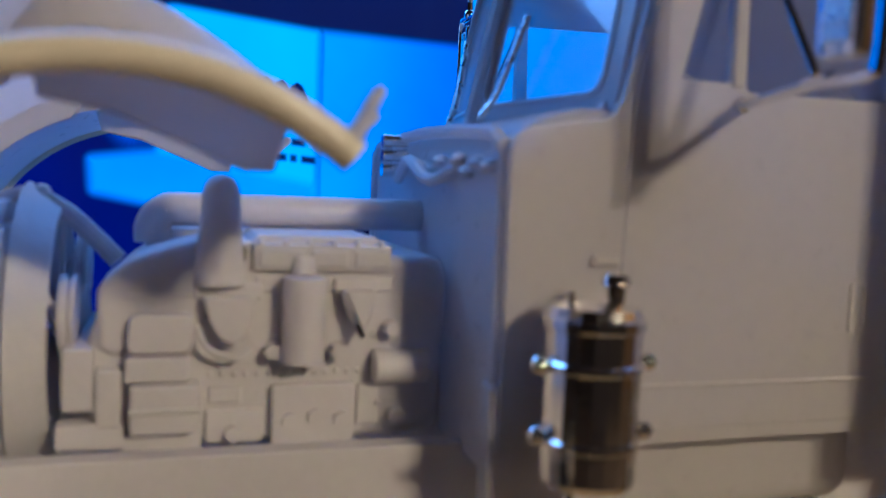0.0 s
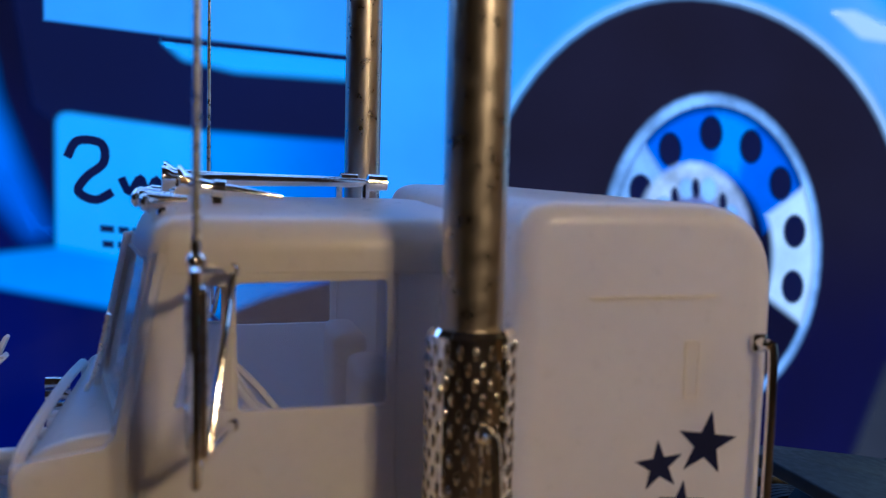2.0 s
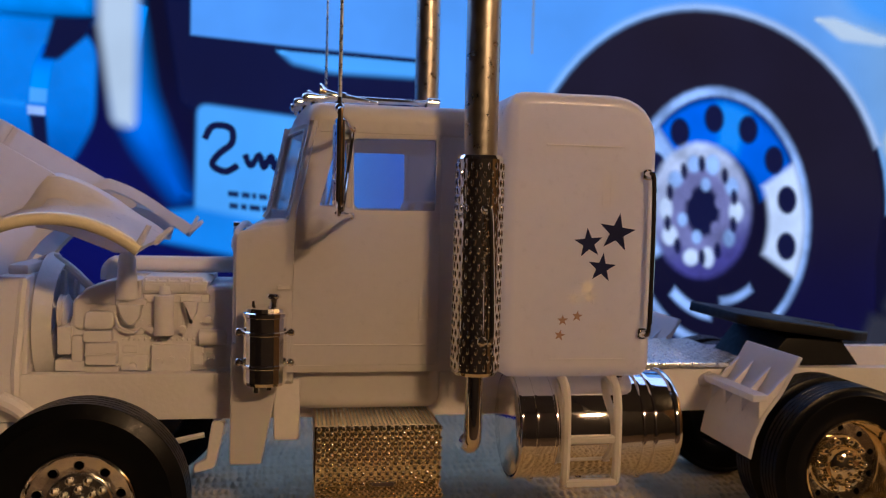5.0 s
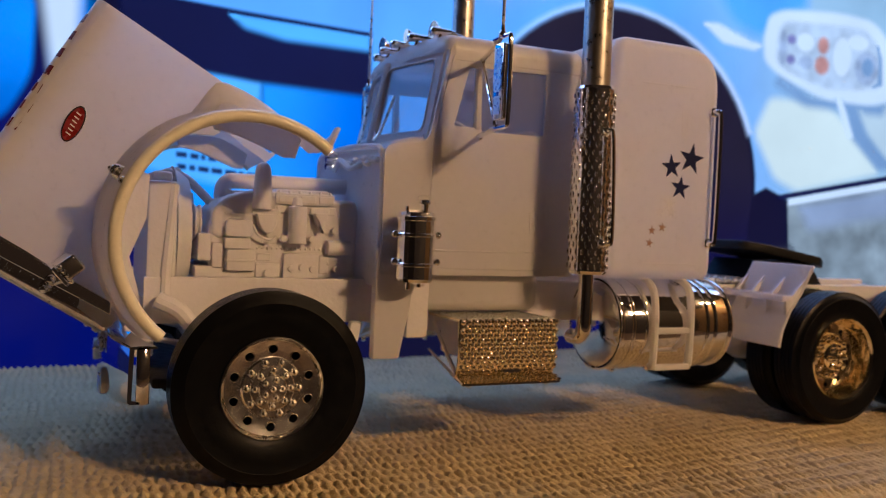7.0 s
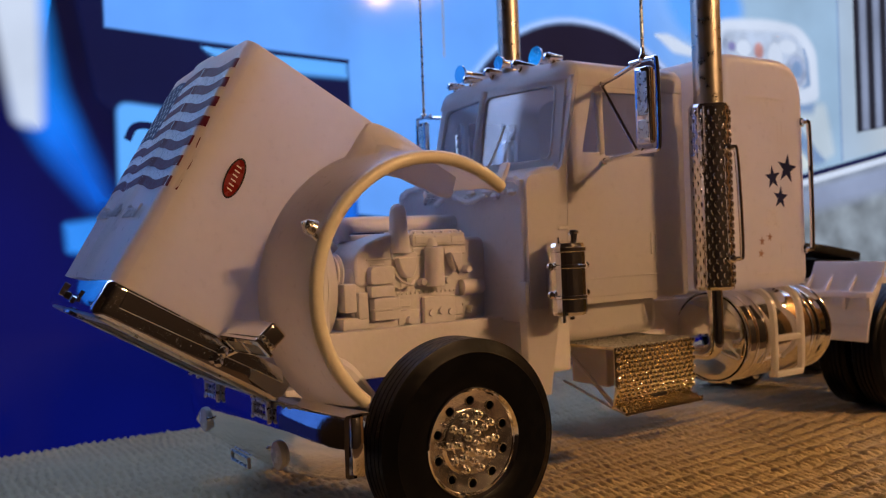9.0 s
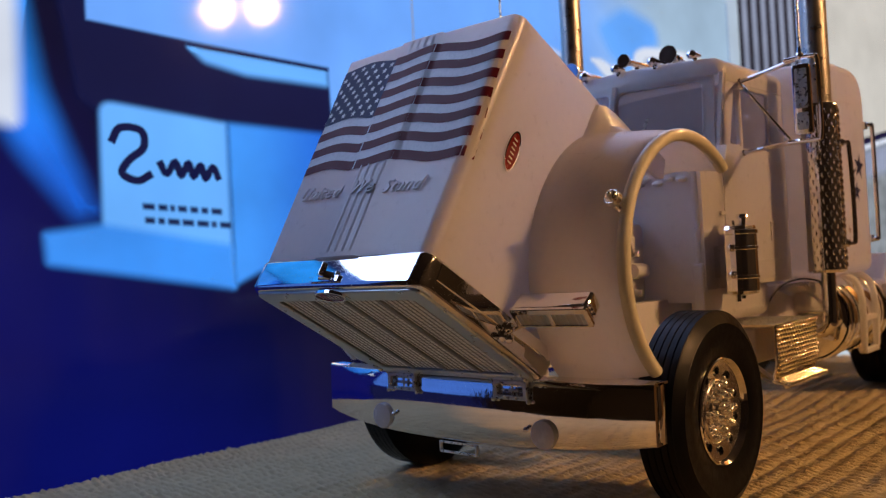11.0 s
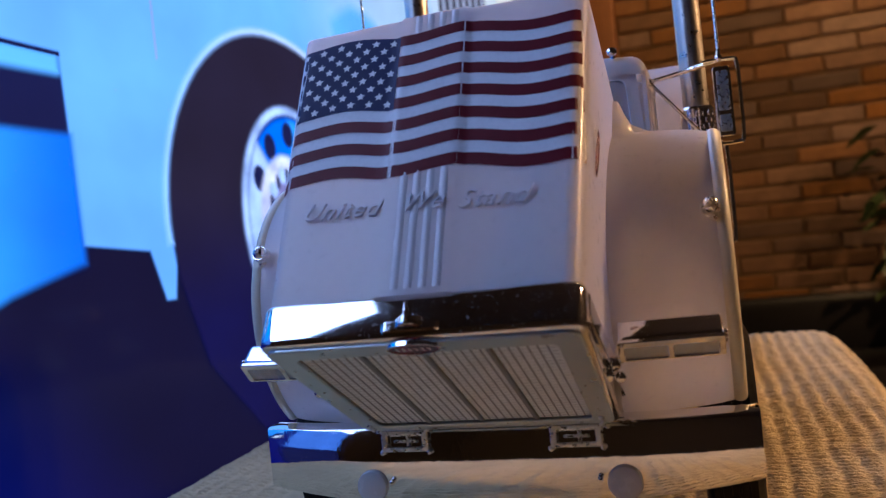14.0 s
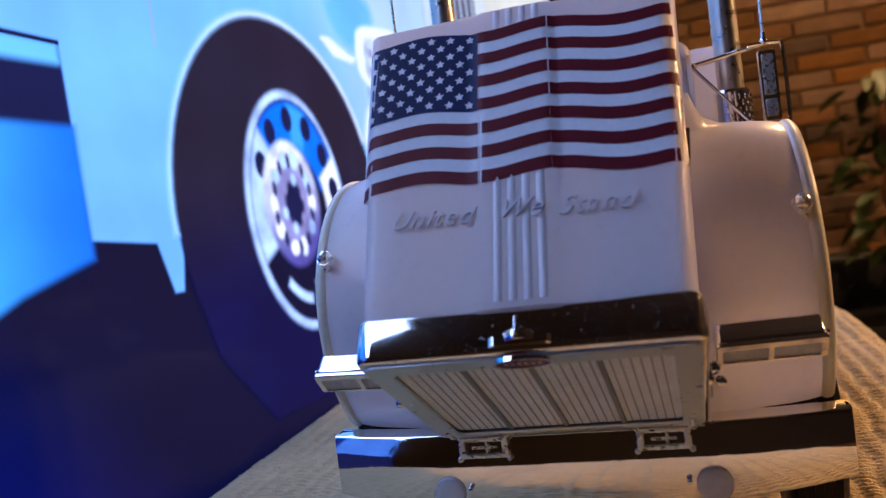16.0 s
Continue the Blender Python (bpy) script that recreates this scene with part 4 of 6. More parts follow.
# wheels
def tyre_bm(w, R, r=0.30):
    h = w / 2
    prof = [(r, -h + 0.03), (r + 0.035, -h + 0.012), (0.40, -h), (0.455, -h + 0.003), (0.462, -h + 0.001), (0.470, -h + 0.006), (R - 0.035, -h + 0.014), (R - 0.008, -h + 0.035)]
    n = 5
    rib = (w - 0.07) / n
    for k in range(n):
        y0 = -h + 0.035 + k * rib
        prof += [(R, y0 + 0.002), (R, y0 + rib - 0.006)]
        if k < n - 1:
            prof += [(R - 0.007, y0 + rib - 0.005), (R - 0.007, y0 + rib - 0.001)]
    prof += [(R - 0.008, h - 0.035), (R - 0.035, h - 0.014), (0.40, h), (r + 0.035, h - 0.012), (r, h - 0.03)]
    return lathe(prof, 72, close=True)


def rim_disc(y, r_in, r_out, holes, thick=0.012, dish=0.0):
    hs = [circle(holes[0] * math.cos(2 * math.pi * (k + 0.5) / 10), holes[0] * math.sin(2 * math.pi * (k + 0.5) / 10), holes[1], 14) for k in range(10)]
    g = plate(circle(0, 0, r_out, 60), hs + [circle(0, 0, r_in, 40)], "y", y, y + thick)
    for v in g.verts:
        v.co.y += dish * max(0.0, (math.hypot(v.co.x, v.co.z) - 0.15) / (r_out - 0.15)) ** 1.5
    return g


def wheel(front):
    w = part("wheel", tyre_bm(0.27, 0.53, 0.268) if front else tyre_bm(0.25, 0.51), RUBBER, truck, "black rubber tyre on a chrome rim")
    if front:
        # outer face at y = -0.135 of the wheel
        part("rim", lathe([(0.266, -0.112), (0.278, -0.127), (0.284, -0.120), (0.275, -0.106), (0.269, -0.114), (0.264, -0.106), (0.257, -0.092), (0.250, -0.085)], 64), CHROME, w)
        part("disc", rim_disc(-0.075, 0.13, 0.259, (0.213, 0.0225), dish=-0.020), CHROME_BRUSHED, w, smooth=70)
        for k in range(10):
            a = 2 * math.pi * (k + 0.5) / 10
            part("hole_lip", lathe([(0.0215, 0.004), (0.0225, -0.005), (0.0265, -0.006), (0.030, 0.001)], 18), CHROME, w, at=at(0.213 * math.cos(a), -0.0835, 0.213 * math.sin(a)))
        part("well", lathe([(0.26, -0.09), (0.255, 0.09), (0.01, 0.09)], 40), RIM_SHADE, w, "inside of the rim, near-black for its shade")
        part("hub", lathe([(0.172, -0.074), (0.169, -0.088), (0.160, -0.095), (0.124, -0.096), (0.117, -0.106), (0.080, -0.109), (0.072, -0.118), (0.027, -0.124), (0.0, -0.126)], 40), CHROME_BRUSHED, w)
        rings = ((10, 0.143, -0.099, 0.020), (8, 0.097, -0.110, 0.018), (5, 0.051, -0.122, 0.017), (1, 0.0, -0.130, 0.016))
    else:
        part("rim", lathe([(0.30, -0.105), (0.31, -0.118), (0.316, -0.110), (0.30, -0.095), (0.285, -0.02), (0.27, 0.035), (0.255, 0.05)], 64), CHROME_WARM, w)
        part("disc", rim_disc(0.05, 0.14, 0.262, (0.225, 0.020), dish=-0.012), CHROME_WARM, w, smooth=70)
        part("well", lathe([(0.285, 0.06), (0.28, 0.11), (0.01, 0.11)], 40), RIM_SHADE, w, "inside of the rim, near-black for its shade")
        part("hub", lathe([(0.185, 0.052), (0.182, 0.03), (0.17, 0.02), (0.13, 0.02), (0.12, -0.03), (0.10, -0.052), (0.06, -0.062), (0.03, -0.072), (0.0, -0.074)], 40), CHROME_WARM, w)
        rings = ((10, 0.150, 0.012, 0.026), (8, 0.085, -0.052, 0.022), (4, 0.038, -0.066, 0.017))
    for n, r, y, s in rings:
        first = None
        for k in range(n):
            a = 2 * math.pi * k / n
            m = at(r * math.cos(a), y, r * math.sin(a))
            if first is None:
                b = cyl((0, 0.012, 0), (0, -0.012, 0), s, s * 0.92, 10)
                ball((0, -0.010, 0), s * 0.96, b, 10, (1, 0.95, 1))
                first = part("lug_nut", b, CHROME_WORN if front else CHROME_WARM, w, at=m)
            else:
                twin(first, m, w)
    return w


FR, RR = 0.53, 0.51
wheel_f = wheel(True)
wheel_f.matrix_basis = at(0, -1.04, FR)
copy_thing(wheel_f, at(0, 1.04, FR, 0, 0, 180))
wheel_r = wheel(False)
wheel_r.matrix_basis = at(4.42, -0.92, RR + 0.045)
copy_thing(wheel_r, at(4.42, 0.92, RR + 0.045, 0, 0, 180))
copy_thing(wheel_r, at(5.60, -0.92, RR + 0.045))
copy_thing(wheel_r, at(5.60, 0.92, RR + 0.045, 0, 0, 180))
inner = part("inner_tyre", tyre_bm(0.25, RR), RUBBER, truck, "inner tyre of a twin pair", at=at(4.42, -0.63, RR + 0.045))
for px, py in ((4.42, 0.63), (5.60, -0.63), (5.60, 0.63)):
    twin(inner, at(px, py, RR + 0.045))
for px, pz in ((0, FR), (4.42, RR + 0.045), (5.6, RR + 0.045)):
    b = cyl((px, -0.85, pz), (px, 0.85, pz), 0.07)
    ball((px, 0.05, pz), 0.17, b, 16) if px > 1 else None
    part("axle", b, PLASTIC_DULL, truck)


# chassis
def rail():
    b = box(-0.62, 6.3, -0.47, -0.39, 0.80, 1.075, 0.008)
    return b


both("frame_rail", rail, PLASTIC_DULL, truck)
for px in (0.9, 2.1, 3.3, 4.0, 5.0, 6.2):
    part("crossmember", box(px - 0.05, px + 0.05, -0.40, 0.40, 0.85, 1.03, 0.01), PLASTIC_DULL, truck)


def spring():
    b = bmesh.new()
    for k in range(4):
        l = 0.55 - 0.1 * k
        tube([(-l, -0.52, 0.72 - 0.022 * k), (0, -0.52, 0.63 - 0.022 * k), (l, -0.52, 0.72 - 0.022 * k)], 0.018, 6, 5, b)
    return b


both("leaf_spring", spring, PLASTIC_DULL, truck)
both("bracket", lambda: plate(rounded([(0.60, 0.82), (0.68, 0.82), (0.62, 0.55), (0.50, 0.52), (0.50, 0.57), (0.57, 0.60)], 0.02), [], "y", -0.62, -0.56, 0.01), PLASTIC_DULL, truck)
both("suspension_arm", lambda: tube([(-0.55, -0.55, 0.95), (-0.42, -0.58, 0.88), (-0.30, -0.60, 0.72), (-0.2, -0.6, 0.6)], 0.05, 10), PLASTIC_DULL, truck)
part("deck_plate", box(3.12, 4.05, -0.5, 0.5, 1.09, 1.12, 0.006), CHROME_SOFT, truck, "diamond-patterned metal deck plate")
rnd = random.Random(8)
first = None
for i in range(16):
    for j in range(16):
        m = at(3.16 + 0.058 * i, -0.46 + 0.061 * j, 1.12, 0, 0, 45 if (i + j) % 2 else -45)
        if first is None:
            first = part("tread_lozenge", ball((0, 0, 0), 0.02, seg=6, squash=(1.0, 0.35, 0.25)), CHROME_SOFT, truck, at=m)
        else:
            twin(first, m)
# fifth wheel
b = plate(rounded([(-0.55, -0.38), (-0.35, -0.46), (0.30, -0.40), (0.58, -0.18), (0.10, -0.05), (0.10, 0.05), (0.58, 0.18), (0.30, 0.40), (-0.35, 0.46), (-0.55, 0.38)], 0.06), [], "z", -0.035, 0.035, 0.012)
part("coupling_plate", b, BLACK, truck, "black fifth-wheel coupling plate", at=at(4.53, 0, 1.315, 0, 8, 0))
part("coupling_bed", plate([(4.2, 1.07), (4.9, 1.07), (4.75, 1.26), (4.35, 1.26)], [], "y", -0.36, 0.36, 0.01), BLACK, truck)


# quarter fenders in front of the drive wheels
def quarter():
    line = [Vector(p) for p in ((3.675, 0.675), (3.70, 0.80), (3.76, 0.93), (3.855, 1.055), (3.975, 1.27))]
    inner_line = [p + Vector((0.025, -0.012)) for p in line]
    b = plate(rounded([tuple(p) for p in line] + [tuple(p) for p in inner_line[::-1]], 0.008, 3), [], "y", -1.10, -0.50, 0.005, 1)
    return b


for qf, s in zip(both("quarter_fender", quarter, PLASTIC, truck), (1, -1)):
    for y in (-1.095, -0.90, -0.70, -0.53):
        y0, y1 = sorted((y * s, (y + 0.025) * s))
        part("fender_rib", plate([(3.74, 0.90), (3.855, 1.055), (3.93, 1.18), (3.80, 1.05), (3.735, 1.0)], [], "y", y0, y1), PLASTIC_SOLID, qf)
    y0, y1 = sorted((-1.10 * s, -0.46 * s))
    part("fender_bar", box(3.69, 3.79, y0, y1, 1.00, 1.045, 0.012, 2), PLASTIC, qf)
    part("fender_arm", tube([(3.74, -0.5 * s, 1.02), (3.66, -0.40 * s, 0.98)], 0.045, 8, soft=False), PLASTIC, qf)

# ---- fuel tanks, steps, stacks ----


def tank():
    prof = [(0.0, -0.5), (0.262, -0.5), (0.298, -0.485), (0.313, -0.455), (0.313, 0.455), (0.298, 0.485), (0.262, 0.5), (0, 0.5)]
    b = lathe(prof, 48)
    bmesh.ops.rotate(b, cent=(0, 0, 0), matrix=Matrix.Rotation(radians(90), 3, "Z"), verts=b.verts)
    bmesh.ops.translate(b, vec=(2.80, -0.76, 0.817), verts=b.verts)
    return b


tanks = both("fuel_tank", tank, CHROME, truck, "polished chrome cylindrical fuel tank")
for t, s in zip(tanks, (1, -1)):
    for px in (2.33, 2.42, 2.53, 3.05, 3.12, 3.25):
        b = lathe([(0.311, -0.012), (0.320, -0.01), (0.322, 0), (0.320, 0.01), (0.311, 0.012)], 48)
        bmesh.ops.rotate(b, cent=(0, 0, 0), matrix=Matrix.Rotation(radians(90), 3, "Z"), verts=b.verts)
        bmesh.ops.translate(b, vec=(px, -0.76 * s, 0.817), verts=b.verts)
        part("band", b, CHROME, t)
    part("filler_cap", cyl((2.95, -0.82 * s, 1.10), (2.95, -0.84 * s, 1.17), 0.05), CHROME, t)
    for px in (2.45, 2.75, 3.12):
        part("drain_plug", ball((px, -0.80 * s, 0.497), 0.022, seg=8), CHROME, t)
    lad = bmesh.new()
    for px in (2.575, 2.875):
        tube([(px, -0.86 * s, 1.16), (px, -1.03 * s, 1.10), (px, -1.085 * s, 0.95), (px, -1.085 * s, 0.60), (px, -1.05 * s, 0.555)], 0.026, 8, 4, lad)
    for pz in (0.555, 0.80):
        box(2.575, 2.875, -1.085 * s - 0.02, -1.085 * s + 0.02, pz - 0.02, pz + 0.02, 0.006, 1, lad)
    part("tank_ladder", lad, PLASTIC, truck, "white plastic ladder over the tank")


def step_box():
    prof = [(-0.48, 0.866), (-0.98, 0.876), (-0.985, 0.62), (-0.955, 0.515), (-1.05, 0.490), (-1.05, 0.475), (-0.93, 0.497), (-0.963, 0.62), (-0.962, 0.858), (-0.48, 0.848)]
    b = plate(prof, [], "x", 1.18, 1.88, 0.006, 1)
    return b


steps = both("step_box", step_box, CHROME_WARM, truck, "chrome step box with a knurled face")
stud = None
for st, s in zip(steps, (1, -1)):
    for j in range(12):
        for i in range(16):
            px, pz = 1.205 + 0.0445 * i + (0.022 if j % 2 else 0), 0.858 - 0.0285 * j
            if s < 0 or px > 1.875:
                continue
            py = -0.981 if pz > 0.62 else -0.984 + 0.03 * (0.62 - pz) / 0.105
            if stud is None:
                g = bmesh.new()
                ball((0, -0.003, 0), 0.0165, g, 8, (1.0, 0.9, 1.2))
                stud = part("stud", g, CHROME_WARM, st, at=at(px, py, pz), smooth=75)
            else:
                twin(stud, at(px, py, pz))
    b = bmesh.new()
    for i in range(22):
        for j in range(4):
            ball((1.20 + 0.0315 * (i + 0.5 * (j % 2)), (-0.965 - 0.024 * j) * s, 0.514 - 0.0062 * j), 0.0135, b, 6)
    tagged(part("toe_tread", b, CHROME_WARM, st), kind="stuff")
    for px in (1.19, 1.87):
        part("step_stay", tube([(px, -0.50 * s, 0.85), (px, -0.95 * s, 0.52)], 0.014, 6, soft=False), PLASTIC, st)
        part("step_stay", tube([(px, -0.50 * s, 0.62), (px, -0.94 * s, 0.505)], 0.009, 6, soft=False), PLASTIC, st)
    part("battery_box", box(1.28, 1.80, *sorted((-0.80 * s, -0.47 * s)), 0.60, 0.84, 0.02, 2), PLASTIC_DULL, truck)
    part("toe_badge", box(1.50, 1.62, -0.975 * s - 0.008, -0.975 * s + 0.004, 0.535, 0.56, 0.003, 1), CHROME, st)
    for px in (1.25, 1.8):
        part("stud_foot", ball((px, -1.0 * s, 0.47), 0.02, seg=8), CHROME, st)
    b = bmesh.new()
    for i in range(30):
        tube([(1.20 + 0.0225 * i, -0.50 * s, 0.867), (1.20 + 0.0225 * i, -0.97 * s, 0.877)], 0.006, 4, bm=b, soft=False)
    tagged(part("top_ribs", b, CHROME_SOFT, st), kind="stuff")


def stack_pipe():
    return cyl((2.05, -1.03, 2.30), (2.05, -1.03, 4.4), 0.093, seg=40)


def shield():
    b = lathe([(0.118, -0.585), (0.130, -0.585), (0.130, 0.585), (0.118, 0.585)], 56, close=True)
    bmesh.ops.rotate(b, cent=(0, 0, 0), matrix=Matrix.Rotation(radians(90), 3, "X"), verts=b.verts)
    bmesh.ops.translate(b, vec=(2.05, -1.03, 1.775), verts=b.verts)
    return b


both("exhaust_pipe", stack_pipe, STEEL, truck, "tall brushed metal exhaust stack")
shields = both("heat_shield", shield, CHROME, truck, "perforated chrome heat shield round the exhaust")
slot = None
for sh, s in zip(shields, (1, -1)):
    for j in range(25):
        for k in range(18):
            if s < 0:
                continue
            a = 2 * math.pi * (k + 0.5 * (j % 2)) / 18
            if math.sin(a) > 0.45:
                continue
            m = Matrix.Translation(Vector((2.05 + 0.131 * math.cos(a), -1.03 + 0.131 * math.sin(a), 1.225 + 0.0455 * j)) * S) @ Matrix.Rotation(a, 4, "Z")
            if slot is None:
                slot = part("louvre", ball((0, 0, 0), 0.0165, seg=8, squash=(0.4, 0.52, 1.25)), CHROME_SATIN, sh, at=m)
            else:
                twin(slot, m)
    part("collar", cyl((2.05, -1.03 * s, 2.355), (2.05, -1.03 * s, 2.375), 0.134, 0.12, 48), CHROME, sh)
    part("collar", cyl((2.05, -1.03 * s, 1.175), (2.05, -1.03 * s, 1.195), 0.12, 0.134, 48), CHROME, sh)
    part("grab_bar", tube([(2.04, -1.165 * s, 2.085), (2.06, -1.20 * s, 2.085), (2.075, -1.215 * s, 2.05), (2.09, -1.22 * s, 1.72), (2.10, -1.215 * s, 1.41), (2.09, -1.20 * s, 1.375), (2.07, -1.165 * s, 1.375)], 0.015, 8, 5), CHROME, sh)
    for pz in (2.085, 1.375):
        part("grab_clip", ball((2.055, -1.17 * s, pz), 0.03, seg=10), CHROME, sh)
    part("elbow_pipe", tube([(2.05, -1.03 * s, 1.18), (2.05, -1.03 * s, 0.85), (2.05, -1.01 * s, 0.79), (2.05, -0.96 * s, 0.755), (2.05, -0.88 * s, 0.75)], 0.05, 16, 6), CHROME, truck)


# ---- air cleaner canisters on the cowl ----
def canister():
    prof = [(0, 0.0), (0.05, 0.0), (0.097, 0.012), (0.105, 0.03), (0.105, 0.10), (0.110, 0.105), (0.110, 0.118), (0.105, 0.123), (0.105, 0.27), (0.110, 0.275), (0.110, 0.288), (0.105, 0.293), (0.105, 0.36), (0.111, 0.365), (0.111, 0.385), (0.104, 0.39), (0.097, 0.41), (0.05, 0.422), (0, 0.425)]
    b = lathe(prof, 22)
    bmesh.ops.rotate(b, cent=(0, 0, 0), matrix=Matrix.Rotation(radians(90), 3, "X"), verts=b.verts)
    bmesh.ops.scale(b, vec=(1.12, 1.12, 1.06), verts=b.verts)
    bmesh.ops.translate(b, vec=(0.905, -0.885, 1.085), verts=b.verts)
    return b


for can, s in zip(both("air_cleaner", canister, CHROME_SATIN, truck, "chrome air cleaner canister on the cowl", 9), (1, -1)):
    for px in (0.765, 1.045):
        for pz in (1.22, 1.385):
            part("clamp_bolt", ball((px, -0.90 * s, pz), 0.024, seg=10), CHROME, can)
    part("cap_stem", cyl((0.95, -0.90 * s, 1.52), (0.95, -0.90 * s, 1.575), 0.02, 0.026, 10), CHROME, can)
    part("cap_knob", lathe([(0, -0.012), (0.035, -0.012), (0.04, 0), (0.03, 0.014), (0, 0.016)], 12), CHROME, can, at=at(0.95, -0.90 * s, 1.582, 90, 0, 0))
    part("cap_pin", cyl((0.84, -0.89 * s, 1.52), (0.84, -0.89 * s, 1.555), 0.012, 0.008, 8), CHROME, can)
    part("drain", cyl((0.86, -0.89 * s, 1.11), (0.86, -0.89 * s, 1.05), 0.014, 0.018, 8), CHROME, can)
    part("drain", cyl((0.93, -0.89 * s, 1.11), (0.93, -0.89 * s, 1.065), 0.014, 0.018, 8), CHROME, can)
    part("mount", box(0.86, 0.94, min(-0.82 * s, -0.72 * s), max(-0.82 * s, -0.72 * s), 1.2, 1.4), CHROME, can)

# ---- cab ----
cab = part("cab", box(1.02, 2.10, -0.70, 0.70, 1.13, 1.20, 0.01), PLASTIC_DULL, truck, "white plastic cab floor and shell")


def cab_side():
    outer = rounded([(0.735, 1.13), (2.13, 1.13), (2.13, 2.60), (1.16, 2.60), (1.03, 2.02), (1.0, 1.97), (0.735, 1.93)], [0.03, 0.05, 0.03, 0.03, 0.05, 0.03, 0.06])
    door = rounded([(1.035, 1.17), (1.885, 1.17), (1.885, 2.535), (1.17, 2.535), (1.06, 2.03)], 0.03)
    return plate(outer, [door], "y", -0.745, -0.718, 0.0025, 2)


def door():
    outer = rounded([(1.0365, 1.1715), (1.8835, 1.1715), (1.8835, 2.5335), (1.1715, 2.5335), (1.0625, 2.03)], 0.03)
    win = rounded([(1.385, 2.06), (1.855, 2.065), (1.85, 2.475), (1.375, 2.465)], 0.02)
    vent = rounded([(1.19, 2.08), (1.335, 2.08), (1.335, 2.46), (1.285, 2.455)], 0.015)
    return plate(outer, [win, vent], "y", -0.749, -0.722, 0.0025, 2)


both("cab_side", cab_side, PLASTIC, cab)
for d, s in zip(both("door", door, PLASTIC, cab), (1, -1)):
    y = -0.752 * s
    for outline in () if s < 0 else ([(1.38, 2.055), (1.86, 2.06), (1.855, 2.48), (1.37, 2.47)], [(1.185, 2.075), (1.34, 2.075), (1.34, 2.465), (1.28, 2.46)]):
        pane = part("window_pane", plate(outline, [], "y", *sorted((-0.732 * s, -0.728 * s))), GLASS_SIDE, d, "clear plastic window, lavender haze standing for the lit cab")
        pane.visible_shadow = False
    part("trim_line", box(1.06, 1.87, y - 0.006, y + 0.006, 1.283, 1.292, 0.002, 1), PLASTIC_SOLID, d)
    part("handle_plate", plate(rounded([(1.77, 1.42), (1.83, 1.42), (1.83, 1.56), (1.77, 1.56)], 0.01), [rounded([(1.783, 1.435), (1.817, 1.435), (1.817, 1.545), (1.783, 1.545)], 0.008)], "y", y - 0.004, y + 0.004), PLASTIC_SOLID, d)
    part("vent_post", box(1.337, 1.372, y - 0.008, y + 0.03, 2.07, 2.465, 0.006, 1), PLASTIC, d)
    part("sill_panel", box(1.03, 1.93, *sorted((-0.665 * s, -0.45 * s)), 0.885, 1.165, 0.085, 5), PLASTIC, cab)

# roof: an arched shell with rounded shoulders
prof = [(-0.752, 2.50)] + [(-0.752 + 0.11 * (1 - math.cos(a)), 2.56 + 0.11 * math.sin(a)) for a in (radians(10 * k) for k in range(10))]
prof += [(-0.4, 2.69), (0, 2.70), (0.4, 2.69)] + [(-p, q) for p, q in prof[::-1]]
inner_prof = [(p * 0.96, q - 0.03) for p, q in prof[::-1]]
b = plate(prof + inner_prof, [], "x", 1.17, 2.13, 0.02, 2)
part("roof", b, PLASTIC, cab)
# roof brow: bends down to the windscreen
n = 6
b = bmesh.new()
rows_b = []
for k in range(n + 1):
    a = k / n
    line = []
    for p, q in prof[1:-1]:
        front = 1.02 + 0.10 * (abs(p) / 0.75) ** 2
        xx = 1.18 + (front - 1.18) * math.sin(a * math.pi / 2)
        zz = q - (q - 2.53) * (1 - math.cos(a * math.pi / 2)) * (0.9 if q > 2.56 else 0)
        line.append(b.verts.new((xx, p * (1 - 0.045 * a), zz)))
    rows_b.append(line)
for r0, r1 in zip(rows_b, rows_b[1:]):
    for i in range(len(r0) - 1):
        b.faces.new((r0[i], r0[i + 1], r1[i + 1], r1[i]))
part("roof_brow", b, PLASTIC, cab, smooth=60)
part("back_wall", plate(rounded([(-0.73, 1.15), (0.73, 1.15), (0.73, 2.6), (0.6, 2.68), (-0.6, 2.68), (-0.73, 2.6)], 0.08), [], "x", 2.08, 2.14, 0.03), PLASTIC, cab)

